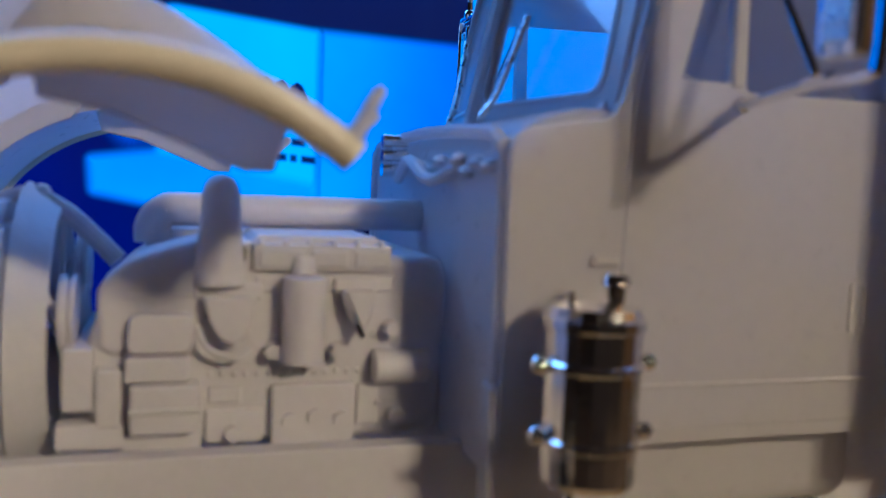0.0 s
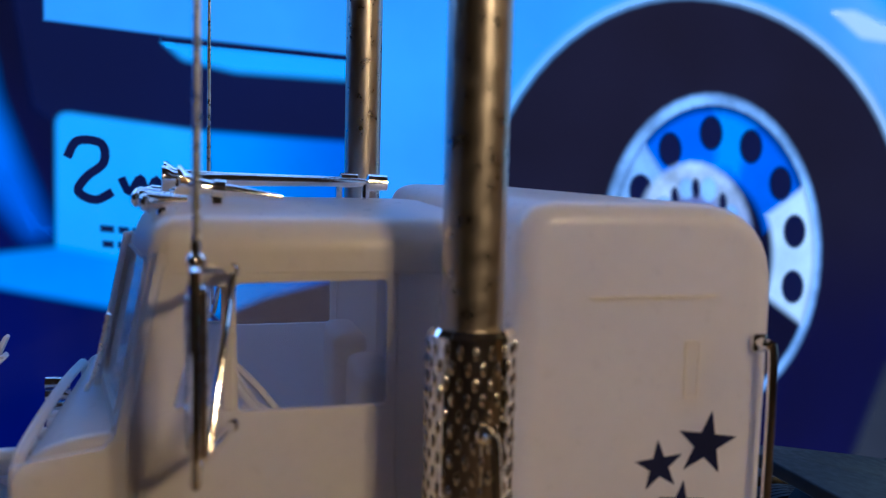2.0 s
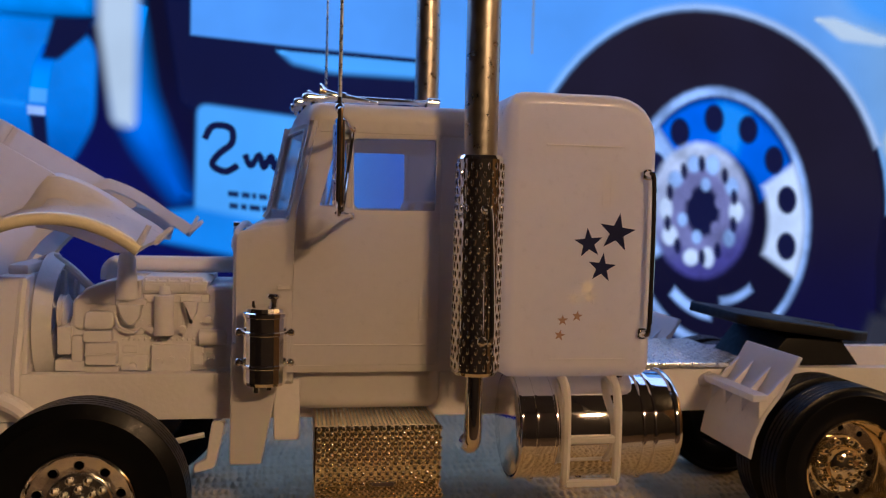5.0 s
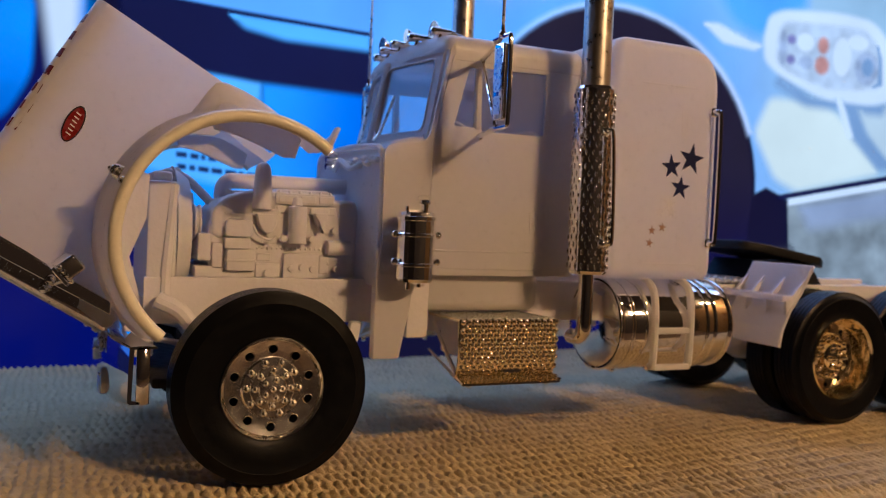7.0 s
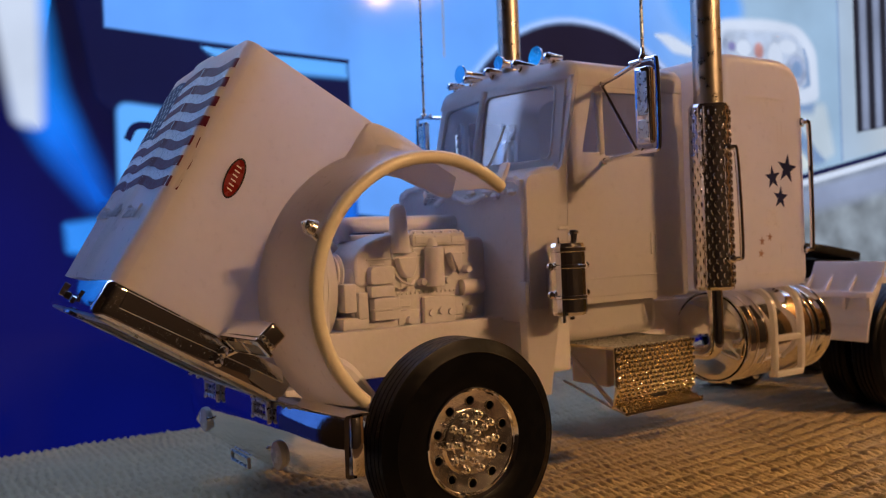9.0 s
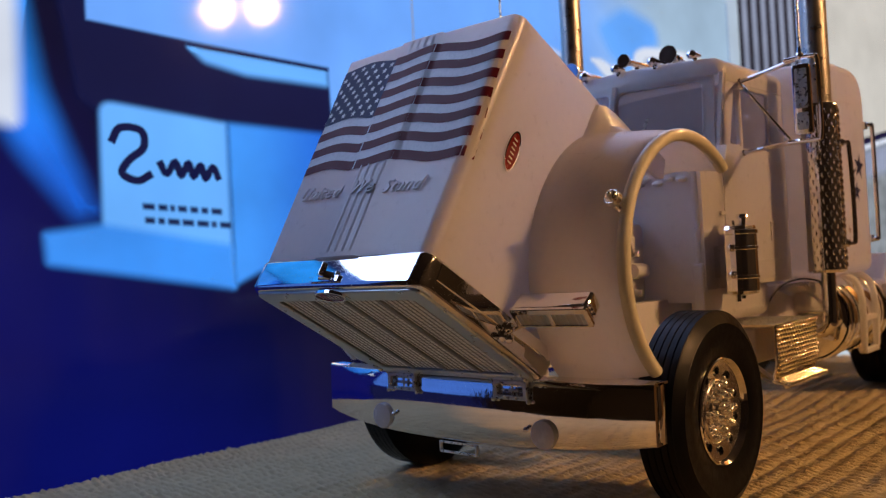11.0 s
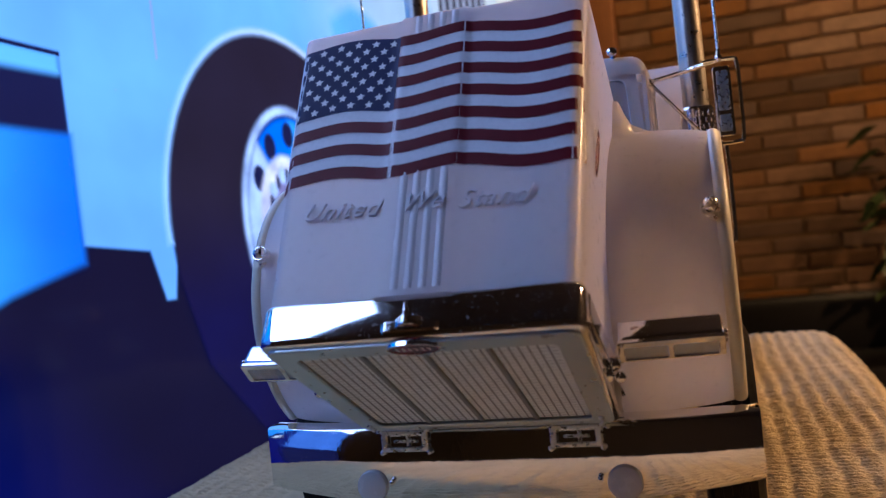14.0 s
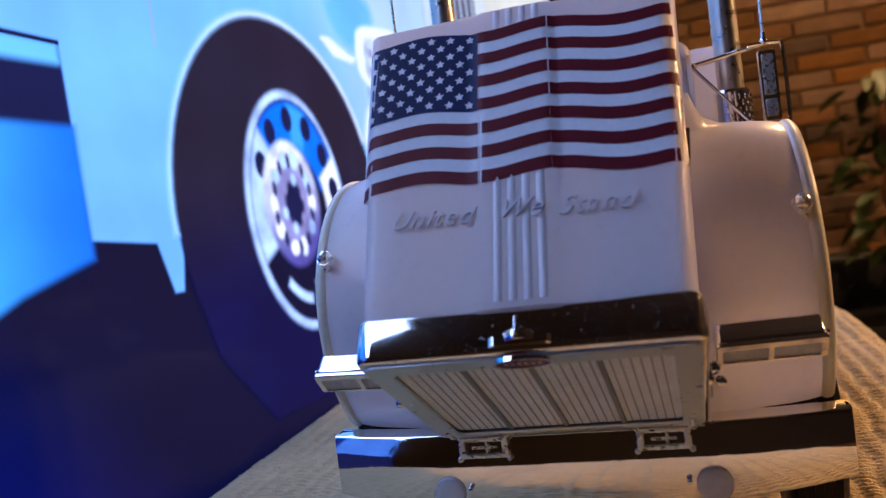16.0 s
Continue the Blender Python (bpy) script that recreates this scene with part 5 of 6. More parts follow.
# windscreen halves: flat frames that meet at the centre post
for s in (1, -1):
    base_c, base_o = Vector((0.90, 0, 1.99)), Vector((1.03, -0.715 * s, 1.99))
    up = Vector((0.115, 0, 0.56))
    wd = (base_o - base_c).length
    m = basis(base_c, base_o - base_c, up)
    h = 0.585
    outer = [(0, 0), (wd, 0), (wd - 0.01, h), (0, h)]
    hole = rounded([(0.045, 0.055), (wd - 0.075, 0.055), (wd - 0.085, h - 0.05), (0.045, h - 0.05)], 0.06)
    fr = part("windscreen_frame", plate(outer, [hole], "y", -0.012, 0.012, where=m), PLASTIC, cab)
    pane = part("pane", plate(rounded([(0.03, 0.04), (wd - 0.06, 0.04), (wd - 0.07, h - 0.035), (0.03, h - 0.035)], 0.05), [], "y", -0.003, 0.003, where=m), GLASS, fr, "clear windscreen pane")
    pane.visible_shadow = False
    part("gasket", plate(rounded([(0.035, 0.045), (wd - 0.065, 0.045), (wd - 0.075, h - 0.04), (0.035, h - 0.04)], 0.06), [hole], "y", -0.018, 0.018, where=m), PLASTIC_SOLID, fr)
    part("wiper_arm", tube([(0.86, -0.16 * s, 2.0), (0.90, -0.20 * s, 2.08), (0.955, -0.28 * s, 2.30)], 0.01, 6), CHROME_SOFT, fr)
part("centre_post", tube([(0.888, 0, 1.98), (1.008, 0, 2.56)], 0.03, 8, soft=False), PLASTIC, cab)

# cowl and bulkhead
b = plate(rounded([(0.735, 1.05), (1.06, 1.05), (1.06, 2.0), (0.93, 2.0), (0.79, 1.955), (0.735, 1.88)], [0, 0, 0.02, 0.06, 0.06, 0.06]), [], "y", -0.72, 0.72, 0.05, 4)
cowl = part("cowl", b, PLASTIC, cab)
part("cowl_rim", tube([(0.735, -0.70, 1.02), (0.735, -0.70, 1.80), (0.735, -0.66, 1.90), (0.735, -0.55, 1.93), (0.735, 0.0, 1.95), (0.735, 0.55, 1.93), (0.735, 0.66, 1.90), (0.735, 0.70, 1.80), (0.735, 0.70, 1.02)], 0.02, 8, 6), PLASTIC, cowl)
both("cowl_skirt", lambda: plate(rounded([(0.71, 0.60), (0.885, 0.60), (0.985, 1.12), (0.985, 1.3), (0.71, 1.3)], [0.01, 0.01, 0.02, 0.02, 0.02]), [], "y", -0.735, -0.665, 0.01), PLASTIC, cowl)
both("latch_clip", lambda: box(0.96, 1.04, -0.765, -0.75, 1.60, 1.63, 0.006, 1), PLASTIC, cowl)
both("battery_box", lambda: box(0.95, 1.10, -0.68, -0.55, 0.72, 1.08, 0.015), PLASTIC_DULL, truck)
for k in range(3):
    b = cyl((0.68, 0.25, 1.83 + 0.05 * k), (0.74, 0.25, 1.83 + 0.05 * k), 0.022, 0.022, 12)
    cyl((0.65, 0.25, 1.83 + 0.05 * k), (0.685, 0.25, 1.83 + 0.05 * k), 0.024, 0.024, 12, b)
    part("cable_plug", b, CHROME, cowl, "chrome cable plug on the bulkhead")
b = bmesh.new()
tube([(0.735, -0.35, 1.84), (0.69, -0.2, 1.80), (0.68, 0.0, 1.86), (0.70, 0.2, 1.8)], 0.02, 8, 5, b)
for k in range(9):
    ball((0.725, -0.62 + 0.085 * k, 1.84 + 0.02 * math.sin(2.7 * k)), 0.026, b, 8, (1, 1.6, 0.8))
part("bulkhead_fitting", b, PLASTIC_DULL, cowl)

# inside the cab
part("dashboard", plate(rounded([(1.06, 1.72), (1.22, 1.80), (1.24, 2.0), (1.16, 2.05), (1.0, 2.02)], 0.03), [], "y", -0.68, 0.68), PLASTIC_DULL, cab)
b = bmesh.new()
ring = [(1.46 - 0.13 * math.cos(a), -0.38 + 0.2 * math.sin(a), 2.00 + 0.15 * math.cos(a)) for a in (2 * math.pi * k / 20 for k in range(21))]
tube(ring, 0.014, 6, 2, b)
for a in (0.5, 2.6, 4.7):
    tube([(1.45, -0.38, 1.985), (1.46 - 0.13 * math.cos(a), -0.38 + 0.2 * math.sin(a), 2.00 + 0.15 * math.cos(a))], 0.014, 6, bm=b, soft=False)
tube([(1.45, -0.38, 1.99), (1.20, -0.38, 1.80)], 0.02, 6, bm=b, soft=False)
part("steering_wheel", b, PLASTIC_DULL, cab)
for s in (1, -1):
    b = box(1.50, 1.86, -0.36 * s - 0.2, -0.36 * s + 0.2, 1.5, 1.68, 0.05, 3)
    box(1.80, 1.95, -0.36 * s - 0.2, -0.36 * s + 0.2, 1.6, 2.12, 0.05, 3, b)
    box(1.55, 1.85, -0.36 * s - 0.14, -0.36 * s + 0.14, 1.19, 1.52, 0.02, 2, b)
    part("driver_seat", b, PLASTIC_DULL, cab, "white plastic seat")

# roof lamps and horns
for k, (px, py) in enumerate(((1.06, -0.55), (1.01, -0.28), (0.99, 0), (1.01, 0.28), (1.06, 0.55))):
    b = cyl((px + 0.17, py, 2.712), (px + 0.05, py, 2.705), 0.012, 0.031, 14)
    ball((px + 0.04, py, 2.702), 0.033, b, 12, (0.6, 1, 0.9))
    cyl((px + 0.09, py, 2.62), (px + 0.09, py, 2.70), 0.016, 0.016, 8, b)
    part("marker_lamp", b, CHROME, cab, "chrome bullet marker lamp")
def horn(bell_x, tip_x, py, z, bell):
    """A trumpet lying on the roof, its bell at bell_x."""
    d = 1 if tip_x > bell_x else -1
    n = abs(tip_x - bell_x)
    line = [(bell_x + d * n * f, py, z) for f in (0, 0.012, 0.05, 0.13, 0.3, 0.9, 0.91, 1.0)]
    b = tube(line, [bell, bell, bell * 0.62, bell * 0.45, 0.024, 0.016, 0.034, 0.030], 18, soft=False)
    cyl((bell_x + d * n * 0.22, py, 2.66), (bell_x + d * n * 0.22, py, z), 0.016, 0.016, 8, b)
    cyl((tip_x - d * n * 0.1, py, 2.66), (tip_x - d * n * 0.1, py, z), 0.016, 0.016, 8, b)
    return part("air_horn", b, CHROME, cab, "chrome air horn on the roof")


horn(1.12, 1.98, -0.02, 2.768, 0.05)
horn(1.10, 1.93, 0.42, 2.768, 0.066)
b = tube([(1.185 + f * 0.36, -0.335, 2.757 - 0.042 * f) for f in (0, 0.03, 0.07, 0.13, 0.22, 0.33, 0.34, 0.45, 0.46, 1.0)], [0.068, 0.066, 0.052, 0.038, 0.030, 0.025, 0.034, 0.034, 0.024, 0.010], 20, soft=False)
box(1.30, 1.34, -0.355, -0.310, 2.67, 2.755, 0.006, 1, b)
part("air_horn", b, CHROME, cab, "short chrome air horn with a wide bell")

# mirrors with aerials
for s in (1, -1):
    b = tube([(1.37, -0.745 * s, 2.51), (1.33, -0.95 * s, 2.535), (1.272, -1.18 * s, 2.57)], 0.015, 8)
    tube([(1.37, -0.745 * s, 2.025), (1.33, -0.95 * s, 2.035), (1.272, -1.18 * s, 2.045)], 0.015, 8, bm=b)
    tube([(1.37, -0.76 * s, 2.50), (1.30, -1.10 * s, 2.06)], 0.011, 8, bm=b, soft=False)
    tube([(1.272, -1.10 * s, 2.57), (1.272, -1.27 * s, 2.57), (1.272, -1.305 * s, 2.54), (1.272, -1.31 * s, 2.30), (1.272, -1.305 * s, 2.07), (1.272, -1.27 * s, 2.04), (1.272, -1.10 * s, 2.04)], 0.014, 8, 5, b)
    for pz in (2.51, 2.025):
        ball((1.37, -0.755 * s, pz), 0.024, b, 10)
    ball((1.272, -1.20 * s, 2.585), 0.026, b, 10)
    mr = part("mirror_bracket", b, CHROME, truck, "chrome mirror bracket with struts")
    m = basis((1.272, -1.205 * s, 2.305), (0.12, -s * 1.0, 0), (0, 0, 1))
    part("mirror_housing", plate(rounded([(-0.055, -0.225), (0.055, -0.225), (0.055, 0.225), (-0.055, 0.225)], 0.025), [], "y", -0.022, 0.022, 0.008, 2, where=m), CHROME, mr, "tall chrome mirror housing")
    for z0, z1 in ((-0.06, 0.195), (-0.195, -0.085)):
        for ya, yb in ((-0.026, -0.021), (0.021, 0.026)):
            part("mirror_panel", plate(rounded([(-0.036, z0), (0.036, z0), (0.036, z1), (-0.036, z1)], 0.012), [], "y", ya, yb, 0.002, 1, where=m), CHROME_SOFT, mr, "pale mirror panel")
    part("aerial", cyl((1.272, -1.20 * s, 2.58), (1.28, -1.20 * s, 4.3), 0.011, 0.006, 8), CHROME_SOFT, mr, "thin wire aerial")
    part("aerial_base", cyl((1.272, -1.20 * s, 2.58), (1.272, -1.20 * s, 2.64), 0.017, 0.011, 10), CHROME, mr)

# ---- sleeper ----
b = pillow(2.19, 3.085, 1.14, 2.745, [0.10, 0.09, 0.30, 0.14], -1.04, 1.04, 0.075)
sleeper = part("sleeper", b, PLASTIC, truck, "white plastic sleeper box with star decals")
part("sleeper_boot", box(2.1, 2.22, -0.55, 0.55, 1.2, 2.6, 0.04), PLASTIC_DULL, truck)
for s in (1, -1):
    y0, y1 = sorted((-1.04 * s - 0.0013 * s, -1.04 * s + 0.02 * s))
    part("pressed_line", box(2.42, 2.87, y0, y1, 2.445, 2.457, 0.003, 1), PLASTIC_SOLID, sleeper)
    part("pressed_line", box(2.46, 2.92, y0, y1, 1.245, 1.257, 0.003, 1), PLASTIC_SOLID, sleeper)
    for pz0, pz1 in ((2.12, 2.31), (1.37, 1.46)):
        part("hinge_plate", plate(rounded([(2.755, pz0), (2.81, pz0), (2.81, pz1), (2.755, pz1)], 0.008), [rounded([(2.763, pz0 + 0.008), (2.802, pz0 + 0.008), (2.802, pz1 - 0.008), (2.763, pz1 - 0.008)], 0.006)], "y", y0, y1), PLASTIC_SOLID, sleeper)
    part("grab_rail", tube([(3.0, -1.02 * s, 2.30), (3.01, -1.09 * s, 2.30), (3.035, -1.10 * s, 2.22), (3.035, -1.10 * s, 1.48), (3.01, -1.09 * s, 1.40), (3.0, -1.02 * s, 1.40)], 0.016, 8, 5), CHROME, sleeper, "chrome grab rail")
    for pz in (2.30, 1.40):
        part("rail_foot", box(2.985, 3.035, min(-1.07 * s, -1.035 * s), max(-1.07 * s, -1.035 * s), pz - 0.03, pz + 0.03, 0.008, 1), CHROME, sleeper)
    yd = -1.0415 * s
    for cx, cz, r, tn, mt in ((2.848, 1.970, 0.112, 0.15, DECAL_BLUE), (2.683, 1.908, 0.088, -0.1, DECAL_BLUE), (2.765, 1.770, 0.086, 0.1, DECAL_BLUE), (2.63, 1.496, 0.034, 0.1, DECAL_RUST), (2.545, 1.472, 0.034, 0, DECAL_RUST), (2.53, 1.388, 0.034, 0.2, DECAL_RUST)):
        part("star_decal", plate(star(cx, cz, r, tn), [], "y", yd, yd), mt, sleeper, "five-pointed star decal")
    for cx, cz, r in ((2.68, 1.66, 0.06), (2.60, 1.60, 0.045), (2.70, 1.60, 0.045)):
        part("star_decal", plate(star(cx, cz, r, 0.1), [], "y", yd, yd), DECAL_WHITE, sleeper, "pale star decal")

# ---- bumper ----
b = bmesh.new()
cols = []
for k in range(41):
    y = -1.17 + 2.34 * k / 40
    xf = -0.825 + 0.085 * max(0, (abs(y) - 0.5) / 0.67) ** 2.0
    zb = 0.405 + 0.075 * (abs(y) / 1.17) ** 2.2
    sec = [(xf + 0.135, 0.775), (xf + 0.017, 0.775), (xf + 0.005, 0.765), (xf + 0.001, 0.62), (xf, zb + 0.012), (xf + 0.014, zb), (xf + 0.06, zb), (xf + 0.06, zb + 0.012), (xf + 0.02, zb + 0.022), (xf + 0.028, 0.76), (xf + 0.14, 0.762)]
    cols.append([b.verts.new((p, y, q)) for p, q in sec])
for c0, c1 in zip(cols, cols[1:]):
    for i in range(len(c0)):
        b.faces.new((c0[i], c0[(i + 1) % len(c0)], c1[(i + 1) % len(c0)], c1[i]))
b.faces.new(cols[0])
b.faces.new(cols[-1][::-1])
for s in (1, -1):
    box(-0.70, -0.635, min(s * 1.17, s * 1.15), max(s * 1.17, s * 1.15), 0.478, 0.775, 0.004, 1, b)
bumper = part("bumper", b, CHROME, truck, "wide mirror-bright chrome front bumper", smooth=50)
for s in (1, -1):
    cy = 0.40 * s
    b = plate(rounded([(cy - 0.115, 0.665), (cy + 0.115, 0.665), (cy + 0.115, 0.765), (cy - 0.115, 0.765)], 0.01), [rounded([(cy - 0.085, 0.685), (cy + 0.085, 0.685), (cy + 0.085, 0.745), (cy - 0.085, 0.745)], 0.008)], "x", -0.85, -0.825, 0.005, 1)
    box(-0.845, -0.835, cy - 0.055, cy + 0.055, 0.707, 0.721, 0.003, 1, b)
    box(-0.845, -0.835, cy - 0.02, cy - 0.008, 0.69, 0.74, 0.002, 1, b)
    for dy in (-0.115, 0.115):
        for pz in (0.662, 0.768):
            ball((-0.84, cy + dy, pz), 0.014, b, 8)
    part("tow_hook_box", b, CHROME_SOFT, bumper, "recessed tow hook surround")
    part("fog_lamp", cyl((-0.815, 0.59 * s, 0.50), (-0.842, 0.59 * s, 0.50), 0.078, 0.074, 28, bevel=0.006), LENS, bumper, "round frosted fog lamp")
    part("fog_bolt", ball((-0.838, 0.487 * s, 0.52), 0.014, seg=8), CHROME, bumper)
b = plate(rounded([(-0.14, 0.335), (0.14, 0.335), (0.14, 0.40), (-0.14, 0.40)], 0.008), [rounded([(-0.125, 0.348), (0.125, 0.348), (0.125, 0.388), (-0.125, 0.388)], 0.006)], "x", -0.83, -0.81, 0.003, 1)
part("plate_frame", b, CHROME_SOFT, bumper, "small empty plate holder")
part("bumper_mount", box(-0.72, -0.55, -0.45, 0.45, 0.60, 0.80, 0.02), PLASTIC_DULL, truck)
part("underrider", box(-0.6, -0.3, -0.9, 0.9, 0.50, 0.56, 0.02), BLACK, truck)

# ---- tilted hood ----
CR, RT_, RB, C2 = Vector((-1.615, 1.437)), Vector((-0.915, 2.605)), Vector((-0.255, 2.225)), Vector((-0.03, 2.045))
AX, AZ, AR = -0.15, 1.32, 0.70
t_dir = (RT_ - CR).normalized()
n_out = Vector((-t_dir.y, t_dir.x))


def ring_pt(r, deg):
    return (AX + r * math.cos(radians(deg)), AZ + r * math.sin(radians(deg)))


HW0, HW1, HR = 0.605, 0.655, 0.06


def hood_top():
    g = bmesh.new()
    rows_h = []
    for k in range(9):
        f = k / 8
        base = CR + (RT_ - CR) * f
        w = HW0 + (HW1 - HW0) * f
        line = [(-w + 0.03, 0.11), (-w + 0.022, HR + 0.012), (-w, HR)]
        line += [(-w + HR * (1 - math.cos(a)), HR * (1 - math.sin(a))) for a in (radians(15 * j) for j in range(1, 7))]
        line += [(-0.30, -0.008), (-0.16, -0.010), (-0.145, -0.022)]
        line = line + [(0.0, -0.024)] + [(-p, q) for p, q in line[::-1]]
        rows_h.append([g.verts.new((base.x - n_out.x * q, p, base.y - n_out.y * q)) for p, q in line])
    for r0, r1 in zip(rows_h, rows_h[1:]):
        for i in range(len(r0) - 1):
            g.faces.new((r0[i], r0[i + 1], r1[i + 1], r1[i]))
    made = bmesh.ops.extrude_face_region(g, geom=g.faces[:])
    for v in made["geom"]:
        if isinstance(v, bmesh.types.BMVert):
            v.co += Vector((-n_out.x, 0, -n_out.y)) * 0.025
            v.co.y *= 0.955
    return g


hood = part("hood", hood_top(), PLASTIC, truck, "white plastic hood tipped forward, with flag decal", smooth=40)


def hood_side():
    start = CR - n_out * HR
    end = RT_ - n_out * HR
    arc = [ring_pt(AR, a) for a in range(84, 222, 6)]
    pts = [tuple(start), tuple(end), tuple(RB), tuple(C2)] + arc + [(-0.80, 0.80), (-0.84, 0.80)]
    g = plate(pts, [], "y", -0.63, -0.605)
    for v in g.verts:
        f = max(0.0, min(1.0, (Vector((v.co.x, v.co.z)) - CR).dot(t_dir) / 1.36))
        v.co.y -= 0.0 + (HW0 + (HW1 - HW0) * f - 0.63)
    return g


both("hood_side", hood_side, PLASTIC, hood)


def fender():
    g = bmesh.new()
    angs = list(range(50, 234, 4))
    ys = [(-0.60, 0.055), (-0.64, 0.045), (-0.675, 0.035), (-0.70, 0.03), (-0.74, 0.025), (-0.85, 0.014), (-0.95, 0.005), (-1.02, -0.006), (-1.07, -0.018), (-1.105, -0.034), (-1.12, -0.052), (-1.12, -0.068), (-1.10, -0.075), (-1.08, -0.06), (-0.9, -0.03), (-0.60, -0.02)]
    rows_f = []
    for a in angs:
        # towards the hood the rear of the wing rises to the hood's rear corner
        rise = 0.16 * max(0.0, 1 - abs(a - 97) / 34) ** 1.3 if a <= 97 else 0.16 * max(0.0, 1 - (a - 97) / 12)
        line = []
        for i, (y, dr) in enumerate(ys):
            c = ring_pt(AR + 0.01 + dr + rise * min(1.0, max(0.0, (y + 0.725) / 0.045)), a) if y > -0.9 else ring_pt(AR + 0.01 + dr, a)
            line.append(g.verts.new((c[0], y, c[1])))
        rows_f.append(line)
    for r0, r1 in zip(rows_f, rows_f[1:]):
        for i in range(len(r0)):
            g.faces.new((r0[i], r0[(i + 1) % len(r0)], r1[(i + 1) % len(r0)], r1[i]))
    g.faces.new(rows_f[0])
    g.faces.new(rows_f[-1][::-1])
    return g


for fd, s in zip(both("fender", fender, PLASTIC, hood, "rounded white plastic front fender", 50), (1, -1)):
    lip = [(c[0], -1.098 * s, c[1]) for c in (ring_pt(AR - 0.032, a) for a in range(50, 232, 5))]
    part("fender_edge", tube(lip, 0.034, 14, 1), IVORY, fd, "yellowed rounded fender edge")
    tip = plate(rounded([(0.285, 1.845), (0.335, 1.96), (0.318, 1.97), (0.26, 1.865)], 0.008), [], "y", -1.12 * s, -1.05 * s, 0.006, 1)
    part("fender_tab", tip, PLASTIC, fd)
    tip = plate(rounded([(0.31, 1.84), (0.40, 1.93), (0.385, 1.95), (0.28, 1.86)], 0.01), [], "y", -0.80 * s, -0.72 * s, 0.006, 1)
    part("fender_tab", tip, PLASTIC, fd)
    flap = [ring_pt(AR + 0.01, a) for a in range(104, 58, -4)] + [(0.165, 1.80), (0.10, 1.80), (-0.16, 1.905), (-0.30, 1.93)]
    part("inner_flap", plate(flap, [], "y", -0.80 * s, -0.775 * s, 0.006, 1), PLASTIC, fd)
    c = Vector((-0.815, -1.055 * s, 1.652))
    out = Vector((-0.89, 0, 0.45))
    b = cyl(c - out * 0.02, c + out * 0.012, 0.042, 0.036, 22)
    ball(c + out * 0.010, 0.034, b, 14, (0.8, 1, 1))
    ball(c + out * 0.036, 0.013, b, 10)
    cyl(c + Vector((0.02, 0, -0.035)), c + Vector((0.05, -0.02 * s, -0.065)), 0.020, 0.024, 10, b)
    part("side_marker", b, CHROME_WORN, fd, "small chrome marker lamp")
    b = plate([ring_pt(AR - 0.03, a) for a in range(146, 224, 6)] + [(-0.64, 0.86), (-0.66, 1.0), (-0.715, 1.2), (-0.63, 1.42), (-0.62, 1.66)], [], "y", -0.66 * s, -0.63 * s)
    part("inner_liner", b, PLASTIC_DULL, fd)

# grille shell, in its own leaning plane
GM = basis((-0.83, 0, 0.77), (0, 1, 0), (-0.854, 0, 0.52))
GH = 1.025
sh = rounded([(-0.60, -0.01), (0.60, -0.01), (0.625, GH), (-0.625, GH)], [0.03, 0.03, 0.075, 0.075])
op = rounded([(-0.49, 0.07), (0.49, 0.07), (0.505, GH - 0.12), (-0.505, GH - 0.12)], 0.03)
grille = part("grille_shell", plate(sh, [op], "y", 0.0, -0.180, 0.028, 4, where=GM), CHROME_DUST, hood, "dusty chrome radiator shell")
part("grille_face", plate(rounded([(-0.58, 0.01), (0.58, 0.01), (0.60, GH - 0.03), (-0.60, GH - 0.03)], 0.06), [op], "y", 0.0, 0.012, 0.004, 1, where=GM), GRILLE_FRAME, grille, "frosted metal grille frame")
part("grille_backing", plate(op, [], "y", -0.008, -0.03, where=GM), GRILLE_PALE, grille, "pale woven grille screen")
w = 0.99 / 4
for k in range(1, 4):
    u = -0.495 + w * k
    part("grille_bar", plate([(u - 0.011, 0.07), (u + 0.011, 0.07), (u + 0.011, GH - 0.12), (u - 0.011, GH - 0.12)], [], "y", -0.02, 0.004, 0.004, 1, where=GM), GRILLE_BAR, grille)
for k in range(4):
    for j in range(1, 7):
        u = -0.495 + w * k + w * j / 7
        part("slat", plate([(u - 0.0026, 0.07), (u + 0.0026, 0.07), (u + 0.0026, GH - 0.12), (u - 0.0026, GH - 0.12)], [], "y", -0.0085, -0.005, where=GM), GRILLE_LINE, grille)
for k in range(26):
    g_ = 0.09 + 0.031 * k
    part("cross_wire", plate([(-0.49, g_), (0.49, g_), (0.49, g_ + 0.004), (-0.49, g_ + 0.004)], [], "y", -0.0085, -0.0065, where=GM), GRILLE_WIRE, grille)
badge = part("badge", plate(circle(0, GH - 0.055, 0.098, 32, 0.044), [], "y", 0.010, 0.022, 0.004, 1, where=GM), EMBLEM_RED, grille, "dark red oval badge")
part("badge_rim", plate(circle(0, GH - 0.055, 0.106, 32, 0.051), [circle(0, GH - 0.055, 0.097, 32, 0.043)], "y", 0.010, 0.025, where=GM), CHROME, badge)
for k in range(6):
    u = -0.066 + 0.024 * k
    part("badge_bar", plate([(u, GH - 0.068), (u + 0.008, GH - 0.068), (u + 0.014, GH - 0.042), (u + 0.006, GH - 0.042)], [], "y", 0.022, 0.024, where=GM), CHROME, badge)
# ornament on the crown
b = plate(rounded([(-0.115, GH - 0.004), (0.115, GH - 0.004), (0.095, GH + 0.014), (-0.095, GH + 0.014)], 0.006), [], "y", -0.022, -0.060, 0.004, 1, where=GM)
